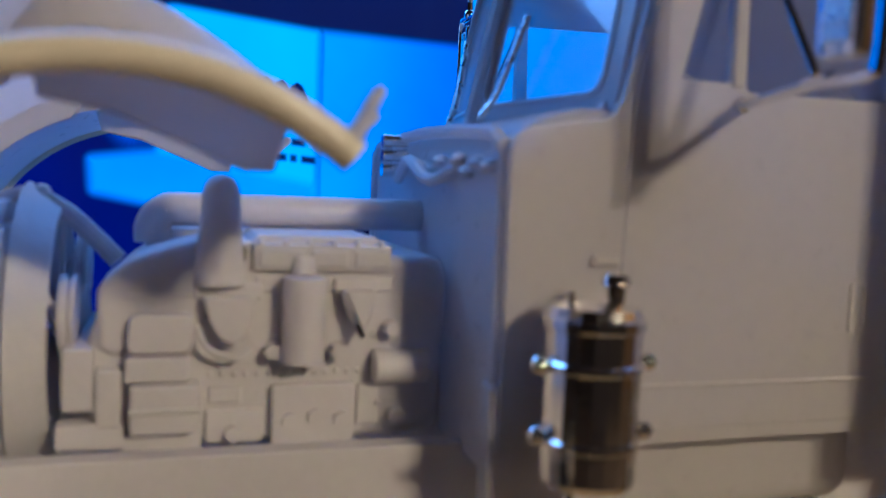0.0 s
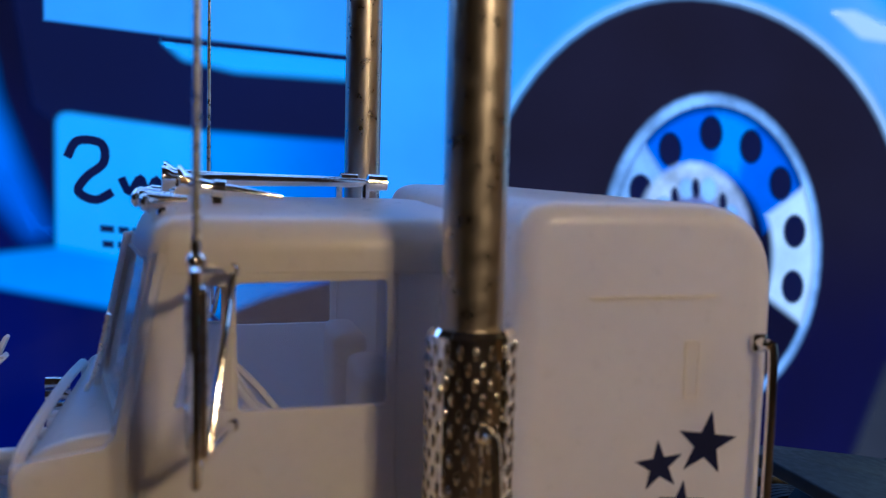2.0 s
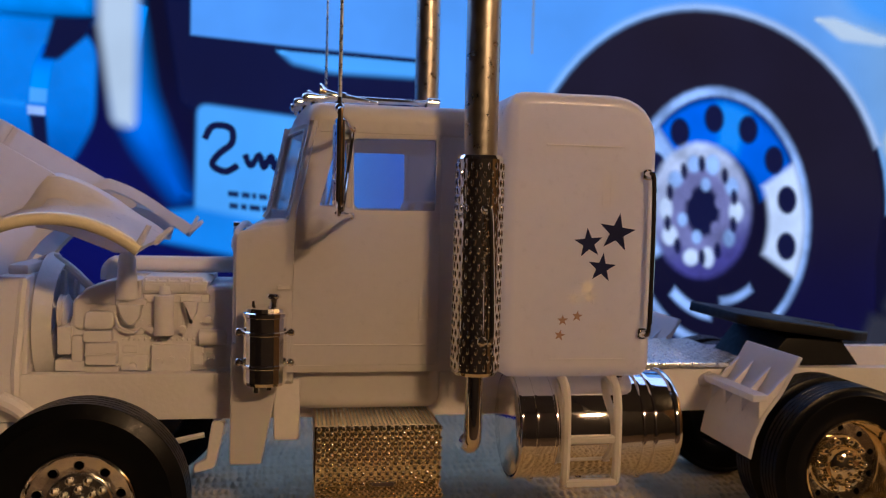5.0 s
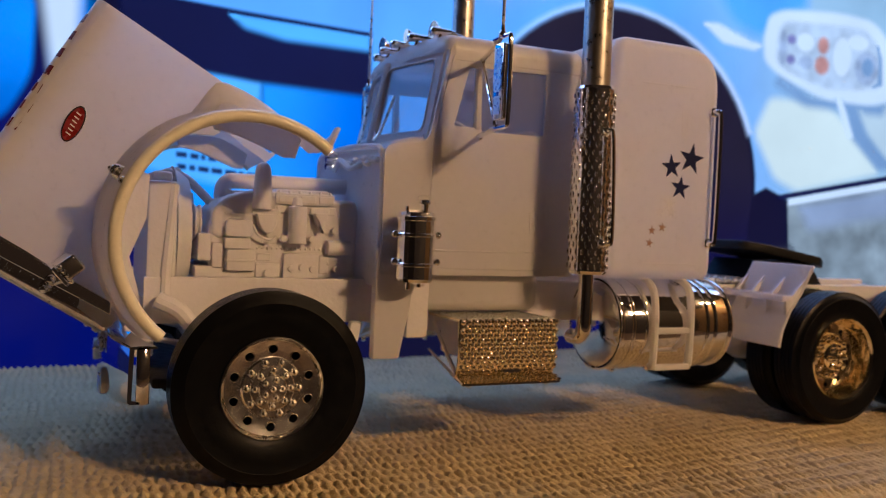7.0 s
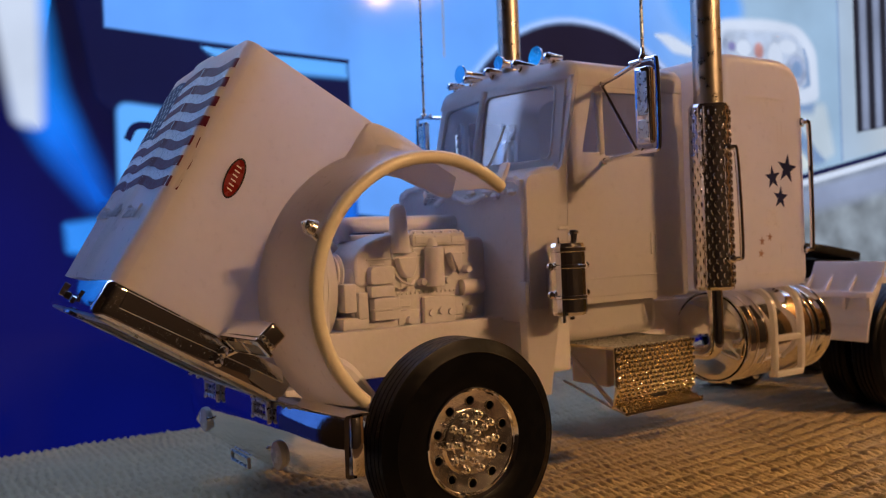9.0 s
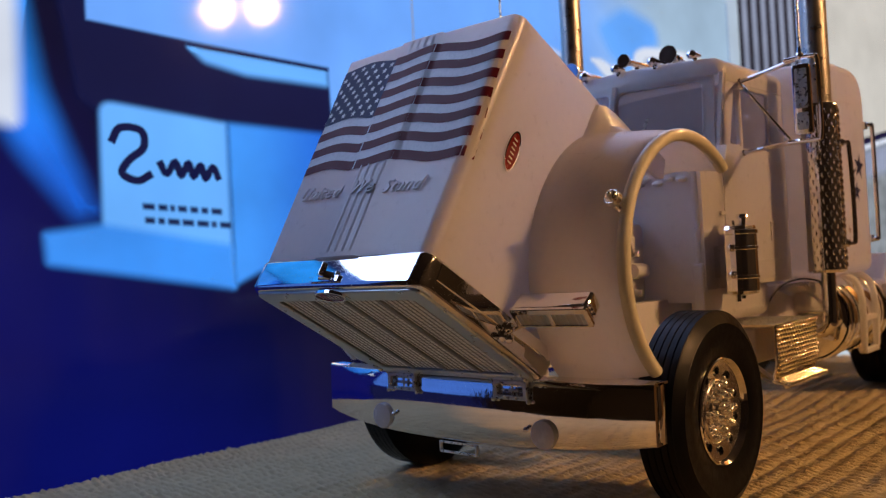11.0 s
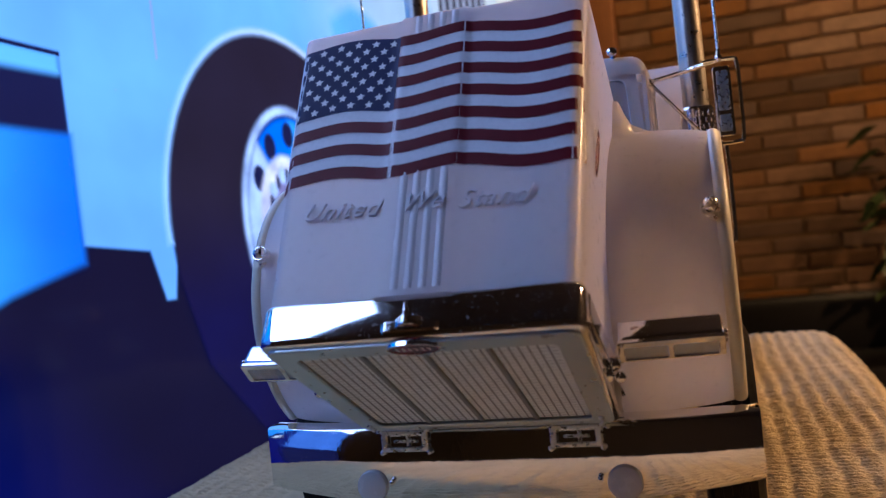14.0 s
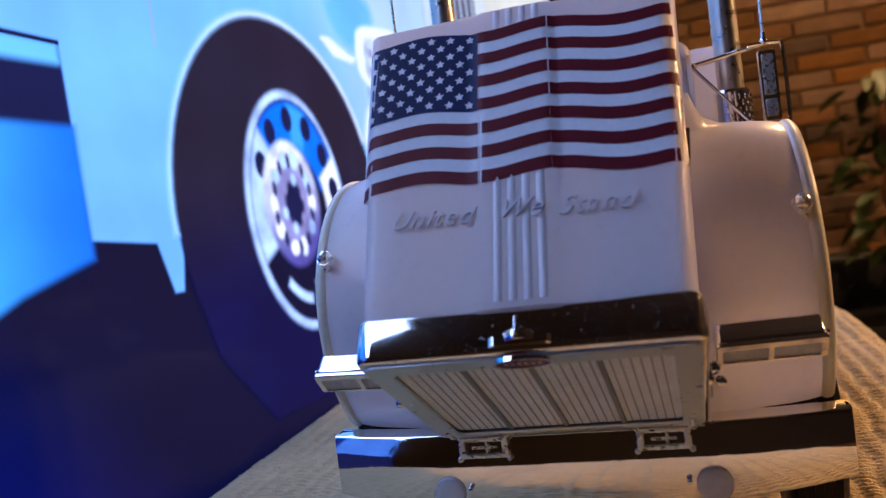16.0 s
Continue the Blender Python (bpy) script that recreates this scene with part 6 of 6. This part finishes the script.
plate(rounded([(-0.055, GH + 0.010), (0.055, GH + 0.010), (0.020, GH + 0.040), (-0.020, GH + 0.040)], 0.008), [], "y", -0.034, -0.072, 0.006, 2, bm=b, where=GM)
plate(rounded([(-0.008, GH + 0.03), (0.008, GH + 0.03), (0.006, GH + 0.062), (-0.006, GH + 0.062)], 0.003), [], "y", -0.040, -0.110, 0.003, 1, bm=b, where=GM)
part("hood_ornament", b, CHROME, grille, "small chrome hood ornament")
for u in (-0.53, 0.53):
    for k in range(2):
        part("rivet", ball(GM @ Vector((u, 0.014, 0.05 + 0.05 * k)), 0.014, seg=8), CHROME_SOFT, grille)

# headlamps beside the grille, swept back and down with the tipped hood
for s in (1, -1):
    PM = basis((-1.125, -0.655 * s, 1.150), (0.025, -0.377 * s, 0.004), (-0.064, 0, 0.076))
    L = 0.405
    ya, yb = sorted((0.012 * s, 0.125 * s))
    b = plate(rounded([(0, -0.100), (L, -0.100), (L, 0.0), (0, 0.0)], 0.02), [], "y", ya, yb, 0.020, 3, where=PM)
    hl = part("headlamp", b, CHROME, hood, "rectangular chrome twin headlamp housing")
    ya, yb = sorted((-0.008 * s, 0.012 * s))
    halves = [rounded([(u0, -0.098), (u1, -0.098), (u1, -0.030), (u0, -0.030)], 0.008) for u0, u1 in ((0.022, 0.190), (0.212, L - 0.022))]
    part("lamp_bezel", plate(rounded([(-0.004, -0.112), (L + 0.004, -0.112), (L + 0.004, 0.003), (-0.004, 0.003)], 0.014), halves, "y", ya, yb, 0.003, 1, where=PM), CHROME, hl, "chrome headlamp bezel")
    for h in halves:
        ya, yb = sorted((0.002 * s, 0.010 * s))
        ln = part("lamp_lens", plate(h, [], "y", ya, yb, where=PM), LENS, hl, "pale ribbed headlamp lens")
        for k in range(6):
            u = h[0][0] + 0.012 + 0.026 * k
            ya, yb = sorted((-0.002 * s, 0.004 * s))
            part("lens_rib", plate([(u, -0.096), (u + 0.006, -0.096), (u + 0.006, -0.032), (u, -0.032)], [], "y", ya, yb, where=PM), LENS, ln)
    for k in range(3):
        part("lamp_screw", ball(PM @ Vector((L + 0.003, 0.03 * s, -0.015 - 0.026 * k)), 0.012, seg=8), CHROME, hl)
    p0, p1, p2 = Vector((-1.13, -0.60 * s, 1.03)), PM @ Vector((0.03, 0.03 * s, -0.125)), PM @ Vector((0.26, 0.03 * s, -0.118))
    part("lamp_bracket", tube([p0, p1, p2], 0.013, 8), CHROME, hl)
    b = ball(p0, 0.035, seg=10)
    ball(p0 + Vector((0.02, -0.03 * s, 0.035)), 0.032, b, 10)
    ball(p0 + Vector((-0.01, -0.055 * s, -0.012)), 0.024, b, 10)
    ball(p2, 0.016, b, 8)
    part("bracket_bolt", b, CHROME, hl)

# ribs, flag and lettering on the hood's top


def hood_point(u, v, off):
    """A place on the hood's skin: u towards the near side, v up the hood, off above the skin."""
    f = v / 1.362
    w = HW0 + (HW1 - HW0) * f
    us = [-w] + [-w + HR * (1 - math.cos(radians(15 * j))) for j in range(1, 7)] + [-0.30, -0.16, -0.145, 0.0]
    qs = [HR] + [HR * (1 - math.sin(radians(15 * j))) for j in range(1, 7)] + [-0.008, -0.010, -0.022, -0.024]
    q = float(np.interp(-abs(u), us, qs))
    base = CR + t_dir * v
    return Vector((base.x - n_out.x * (q - off), -u, base.y - n_out.y * (q - off)))


def wave(u):
    return 0.556 - 0.045 * (u + 0.63) / 1.26 + 0.014 * math.sin(2 * math.pi * (u + 0.50) / 0.52) + 0.004 * math.sin(9 * u)


STRIPE = 0.0565


def strip(u0, u1, v0, v1, off, n=36):
    g = bmesh.new()
    prev = None
    for k in range(n + 1):
        u = u0 + (u1 - u0) * k / n
        a, c = g.verts.new(hood_point(u, wave(u) + v0, off)), g.verts.new(hood_point(u, wave(u) + v1, off))
        if prev:
            g.faces.new((prev[0], a, c, prev[1]))
        prev = (a, c)
    return g


flag = part("flag_decal", strip(-0.645, 0.630, 0, 13 * STRIPE, 0.002, 60), DECAL_WHITE, hood, "waving flag decal with stars and dark red stripes")
for k in range(13):
    if k % 2 == 0:
        part("red_stripe", strip(-0.645 if k < 6 else -0.15, 0.630, k * STRIPE, (k + 1) * STRIPE, 0.0035, 44), DECAL_RED, flag)
part("canton", strip(-0.645, -0.15, 6 * STRIPE, 13 * STRIPE, 0.0035, 20), DECAL_BLUE, flag)
for r in range(9):
    for c in range(6 if r % 2 == 0 else 5):
        u = -0.615 + 0.086 * (c + (0 if r % 2 == 0 else 0.5))
        v = 6 * STRIPE + 0.395 * (r + 0.75) / 9.5
        g = bmesh.new()
        pts = [hood_point(u + p, wave(u) + v + q, 0.005) for p, q in star(0, 0, 0.021, 0.0, 0.5)]
        mid = g.verts.new(sum(pts, Vector()) / 10)
        vs = [g.verts.new(p) for p in pts]
        for i in range(10):
            g.faces.new((vs[i], vs[(i + 1) % 10], mid))
        part("flag_star", g, DECAL_WHITE, flag)

for k, u in enumerate((-0.071, -0.016, 0.039, 0.094)):
    g = bmesh.new()
    prev = None
    for i in range(31):
        v = 0.025 + 1.33 * i / 30
        ring = [g.verts.new(hood_point(u + du, v, o)) for du, o in ((-0.019, -0.002), (-0.011, 0.003), (0, 0.0065), (0.011, 0.003), (0.019, -0.002))]
        if v > 0.53 and v < 1.30:
            for vert, (du, o) in zip(ring, ((-0.021, -0.004), (-0.012, 0.0005), (0, 0.0012), (0.012, 0.0005), (0.021, -0.004))):
                vert.co = hood_point(u + du, v, o)
        if prev:
            for a in range(4):
                g.faces.new((prev[a], prev[a + 1], ring[a + 1], ring[a]))
        prev = ring
    part("hood_rib", g, PLASTIC_SOLID, hood, smooth=60)


def lettering(text, size, where, shear, depth, spacing=1.0):
    cu = bpy.data.curves.new("lettering", "FONT")
    cu.body, cu.size, cu.shear, cu.extrude, cu.space_character = text, size, shear, depth, spacing
    cu.align_x = "CENTER"
    ob = bpy.data.objects.new("lettering_source", cu)
    scene.collection.objects.link(ob)
    me = ob.to_mesh()
    g = bmesh.new()
    g.from_mesh(me)
    ob.to_mesh_clear()
    bpy.data.objects.remove(ob)
    bpy.data.curves.remove(cu)
    bmesh.ops.transform(g, matrix=where, verts=g.verts)
    return g


LM = Matrix.Translation(hood_point(0, 0.355, 0.004)) @ Matrix(((0, t_dir.x, n_out.x), (-1, 0, 0), (0, t_dir.y, n_out.y))).to_4x4() @ Matrix.Rotation(radians(-1.6), 4, "Z")
for word, u in (("United", -0.338), ("We", 0.010), ("Stand", 0.285)):
    g = lettering(word, 0.108, LM @ Matrix.Translation((u, 0, -0.012 if abs(u) > 0.1 else 0.004)), 0.45, 0.0055, 1.12)
    part("lettering", g, PLASTIC_SOLID, hood, "raised white lettering", smooth=20)

# oval badge on each side of the hood
for s in (1, -1):
    c = Vector((-1.018, -0.628 * s, 1.912))
    m = basis(c, (0.085, -0.02 * s, 0.185), (-0.185, 0, 0.085))
    em = part("side_badge", plate(circle(0, 0, 0.100, 28, 0.042), [], "y", -0.012, 0.012, 0.003, 1, where=m), EMBLEM_RED, hood, "red oval badge with a chrome rim")
    part("badge_rim", plate(circle(0, 0, 0.106, 28, 0.047), [circle(0, 0, 0.098, 28, 0.040)], "y", -0.014, 0.014, where=m), CHROME, em)
    for k in range(6):
        u = -0.066 + 0.024 * k
        part("badge_bar", plate([(u, -0.014), (u + 0.007, -0.014), (u + 0.013, 0.014), (u + 0.006, 0.014)], [], "y", -0.0145, 0.0145, where=m), DECAL_WHITE, em)
    # chrome strip along the lower front edge of the hood side
    b = plate([(-1.585, 1.315), (-1.54, 1.392), (-0.80, 0.945), (-0.80, 0.87)], [], "y", -0.626 * s, -0.610 * s, 0.004, 1)
    part("lower_trim", b, CHROME, hood, "chrome trim along the hood's front edge")

# ---- engine, white plastic parts under the hood ----
b = plate(rounded([(-0.24, 1.06), (0.70, 1.06), (0.72, 1.50), (0.70, 1.58), (-0.10, 1.58), (-0.20, 1.50), (-0.25, 1.34)], 0.04), [], "y", -0.338, 0.30, 0.03, 3)
eng = part("engine", b, PLASTIC_DULL, truck, "white plastic diesel engine block")


def epart(name, bm):
    return part(name, bm, PLASTIC_DULL, eng)


epart("valve_cover", box(0.165, 0.545, -0.36, 0.02, 1.535, 1.61, 0.010, 2))
epart("valve_cover_top", plate([(0.15, 1.60), (0.56, 1.60), (0.50, 1.632), (0.18, 1.632)], [], "y", -0.33, 0.0, 0.004, 1))
epart("valve_cover", box(-0.12, 0.545, 0.06, 0.30, 1.56, 1.62, 0.012, 2))
for k in range(6):
    epart("cover_bolt", cyl((0.185 + 0.066 * k, -0.35, 1.605), (0.185 + 0.066 * k, -0.35, 1.622), 0.011, 0.009, 8))
for px0, px1 in ((0.18, 0.30), (0.32, 0.42), (0.44, 0.54)):
    epart("cover_panel", box(px0, px1, -0.367, -0.355, 1.548, 1.595, 0.004, 1))
# the broad side cover that slopes up to the riser
cover = rounded([(-0.225, 1.33), (-0.18, 1.305), (0.155, 1.45), (0.16, 1.615), (0.03, 1.62), (-0.06, 1.596), (-0.15, 1.562), (-0.225, 1.49)], [0.03, 0.02, 0.01, 0.01, 0.03, 0.03, 0.03, 0.03])
epart("side_cover", plate(cover, [], "y", -0.352, -0.10, 0.022, 3))
epart("cover_seam", box(-0.15, 0.16, -0.357, -0.345, 1.462, 1.474, 0.002, 1))
epart("cover_slot", box(-0.125, -0.035, -0.357, -0.35, 1.430, 1.442, 0.003, 1))
b = lathe([(0.0, 1.50), (0.068, 1.50), (0.060, 1.60), (0.052, 1.68), (0.050, 1.735), (0.045, 1.760), (0.032, 1.780), (0.015, 1.790), (0.0, 1.792)], 24)
bmesh.ops.rotate(b, cent=(0, 0, 0), matrix=Matrix.Rotation(radians(90), 3, "X"), verts=b.verts)
bmesh.ops.translate(b, vec=(0.080, -0.342, 0), verts=b.verts)
epart("riser", b)
b = cyl((0.298, -0.385, 1.290), (0.298, -0.385, 1.527), 0.058, 0.058, 24, bevel=0.006)
cyl((0.298, -0.37, 1.52), (0.298, -0.35, 1.57), 0.034, 0.034, 12, b)
epart("oil_filter", b)
for x0, x1, z0, z1 in ((0.035, 0.172, 1.35, 1.472), (0.405, 0.492, 1.366, 1.49)):
    g = rounded([(x0, z1), (x1, z1), (x1 - 0.01, z0 + 0.045), (x1 - 0.04, z0), (x0 + 0.055, z0), (x0 + 0.02, z0 + 0.05)], [0.01, 0.01, 0.03, 0.03, 0.03, 0.03])
    epart("manifold_elbow", plate(g, [], "y", -0.405, -0.28, 0.006, 1))
    epart("manifold_flange", box(x0 - 0.02, x1 + 0.02, -0.365, -0.28, z1 - 0.012, z1 + 0.03, 0.006, 1))
epart("manifold_rail", box(0.17, 0.56, -0.345, -0.28, 1.475, 1.53, 0.008, 1))
# pump, alternator and cases at the front corner
epart("pump", plate(rounded([(-0.15, 1.322), (0.012, 1.322), (0.02, 1.427), (-0.145, 1.43)], 0.03), [], "y", -0.40, -0.28, 0.012, 2))
epart("pump_foot", box(-0.153, 0.004, -0.405, -0.28, 1.25, 1.316, 0.008, 2))
epart("alternator", box(-0.14, 0.034, -0.415, -0.28, 1.115, 1.246, 0.012, 2))
epart("alternator_band", box(-0.144, 0.038, -0.419, -0.28, 1.17, 1.186, 0.003, 1))
epart("front_case", box(-0.224, -0.158, -0.385, 0.2, 1.13, 1.285, 0.012, 2))
epart("front_case", box(-0.306, -0.226, -0.37, 0.25, 1.17, 1.337, 0.012, 2))
epart("front_foot", box(-0.32, -0.15, -0.37, 0.2, 1.07, 1.14, 0.010, 2))
for py, pz, r in ((-0.22, 1.40, 0.11), (0.05, 1.30, 0.15), (0.15, 1.5, 0.09)):
    b = lathe([(0.0, -0.02), (r, -0.02), (r, -0.012), (r - 0.015, 0.0), (r, 0.012), (r, 0.02), (0, 0.02)], 28)
    bmesh.ops.rotate(b, cent=(0, 0, 0), matrix=Matrix.Rotation(radians(90), 3, "Z"), verts=b.verts)
    bmesh.ops.translate(b, vec=(-0.30, py, pz), verts=b.verts)
    epart("pulley", b)
for px0, px1, z0, z1, y in ((0.05, 0.20, 1.07, 1.16, -0.36), (0.222, 0.448, 1.06, 1.228, -0.375), (0.46, 0.52, 1.10, 1.22, -0.35), (0.54, 0.66, 1.08, 1.18, -0.34), (-0.16, 0.04, 1.06, 1.108, -0.37)):
    epart("sump_box", box(px0, px1, y, -0.25, z0, z1, 0.008, 2))
epart("block_rail", box(0.03, 0.46, -0.335, -0.28, 1.235, 1.29, 0.006, 1))
b = bmesh.new()
for k in range(14):
    ball((0.06 + 0.031 * k, -0.337, 1.256), 0.010, b, 6)
tagged(epart("bolted_edge", b), kind="stuff")
for px, pz in ((0.12, 1.10), (0.27, 1.13), (0.34, 1.14), (0.41, 1.13), (0.57, 1.13), (0.22, 1.32), (0.40, 1.32), (0.55, 1.38)):
    epart("boss", cyl((px, -0.30, pz), (px, -0.388, pz), 0.026, 0.021, 12))
epart("starter", cyl((0.50, -0.36, 1.27), (0.66, -0.36, 1.27), 0.05, 0.046, 16, bevel=0.006))
for px, pz, w, h, d in ((0.20, 1.40, 0.04, 0.16, 0.335), (0.38, 1.41, 0.03, 0.15, 0.34), (0.60, 1.45, 0.10, 0.12, 0.335), (0.10, 1.20, 0.09, 0.05, 0.345), (0.13, 1.30, 0.10, 0.04, 0.34)):
    epart("casting_block", box(px - w / 2, px + w / 2, -d, -0.28, pz - h / 2, pz + h / 2, 0.006, 1))
rnd = random.Random(21)
for k in range(12):
    px, pz = rnd.uniform(0.02, 0.66), rnd.uniform(1.09, 1.44)
    epart("casting_bolt", cyl((px, -0.29, pz), (px, -rnd.uniform(0.33, 0.36), pz), rnd.uniform(0.009, 0.016), 0.008, 8))
epart("fuel_line", tube([(0.02, -0.37, 1.40), (0.05, -0.40, 1.34), (0.12, -0.40, 1.31), (0.16, -0.37, 1.33)], 0.008, 6))
epart("intake_pipe", tube([(-0.10, 0.05, 1.58), (-0.10, 0.05, 1.63), (-0.07, 0.05, 1.67), (-0.01, 0.05, 1.68), (0.35, 0.05, 1.68), (0.735, 0.05, 1.68)], 0.052, 18, 6))
epart("gearbox", box(0.70, 1.25, -0.25, 0.25, 0.85, 1.25, 0.06, 3))
epart("top_hose", tube([(-0.50, 0.02, 1.69), (-0.43, 0.0, 1.71), (-0.34, -0.02, 1.67), (-0.26, -0.03, 1.60), (-0.19, -0.04, 1.53)], 0.028, 10))
epart("hose_clip", ball((-0.40, 0.0, 1.715), 0.03, seg=8))
b = box(-0.61, -0.44, -0.46, 0.46, 0.92, 1.64, 0.02)
rad = part("radiator", b, PLASTIC_DULL, truck, "white plastic radiator with its fan shroud")
part("header_tank", box(-0.58, -0.46, -0.36, 0.36, 1.63, 1.70, 0.025), PLASTIC_DULL, rad)
b = lathe([(0.43, -0.03), (0.40, 0.0), (0.36, 0.06), (0.345, 0.06), (0.385, 0.0), (0.41, -0.03)], 48, close=True)
bmesh.ops.rotate(b, cent=(0, 0, 0), matrix=Matrix.Rotation(radians(-90), 3, "Z"), verts=b.verts)
bmesh.ops.translate(b, vec=(-0.40, 0, 1.32), verts=b.verts)
part("fan_shroud", b, PLASTIC_DULL, rad)
for k in range(6):
    m = Matrix.Translation(Vector((-0.36, 0, 1.32)) * S) @ Matrix.Rotation(radians(60 * k), 4, "X") @ Matrix.Rotation(radians(28), 4, "Z")
    part("fan_blade", box(-0.008, 0.008, -0.05, 0.05, 0.04, 0.32, 0.004, 1), PLASTIC_DULL, rad, at=m)
both("radiator_stay", lambda: tube([(-0.46, -0.44, 1.62), (-0.50, -0.46, 1.1), (-0.50, -0.46, 0.95)], 0.03, 8, soft=False), PLASTIC_DULL, rad)

# ---- unseen lamp, added to brighten the brick wall ----
added_lamp = thing("ceiling_lamp", "unseen ceiling lamp added to light the brick wall", "lamp", at=(65, -20, 44))
part("plate", cyl((0, 0, 0), (0, 0, -0.6), 2.5, 2.2, 28), BLACK, added_lamp)
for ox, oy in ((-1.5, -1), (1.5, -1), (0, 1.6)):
    part("bulb", ball((ox, oy, -2.0), 0.9, seg=16), ADDED_BULB, added_lamp, "warm glowing bulb")
    part("holder", cyl((ox, oy, -0.6), (ox, oy, -1.4), 0.5, 0.4), BLACK, added_lamp)

# ---- bricks of the far wall ----
one = None
for j in range(25):
    for i in range(7):
        y = 5.3 - 5.6 * (i + 0.5) - (2.8 if j % 2 else 0) + 2.8
        y1 = min(y + 2.68, 5.35)
        if y1 - (y - 2.68) < 1.0:
            continue
        z = -13.2 + 1.52 * j
        m = at(75.55, (y1 + y - 2.68) / 2, z) @ Matrix.Diagonal((1, (y1 - y + 2.68) / 5.36, 1, 1))
        if one is None:
            one = part("brick", box(-0.3, 0.3, -2.68, 2.68, -0.60, 0.60, 0.07, 1), BRICK, wall_east, at=m)
        else:
            twin(one, m)
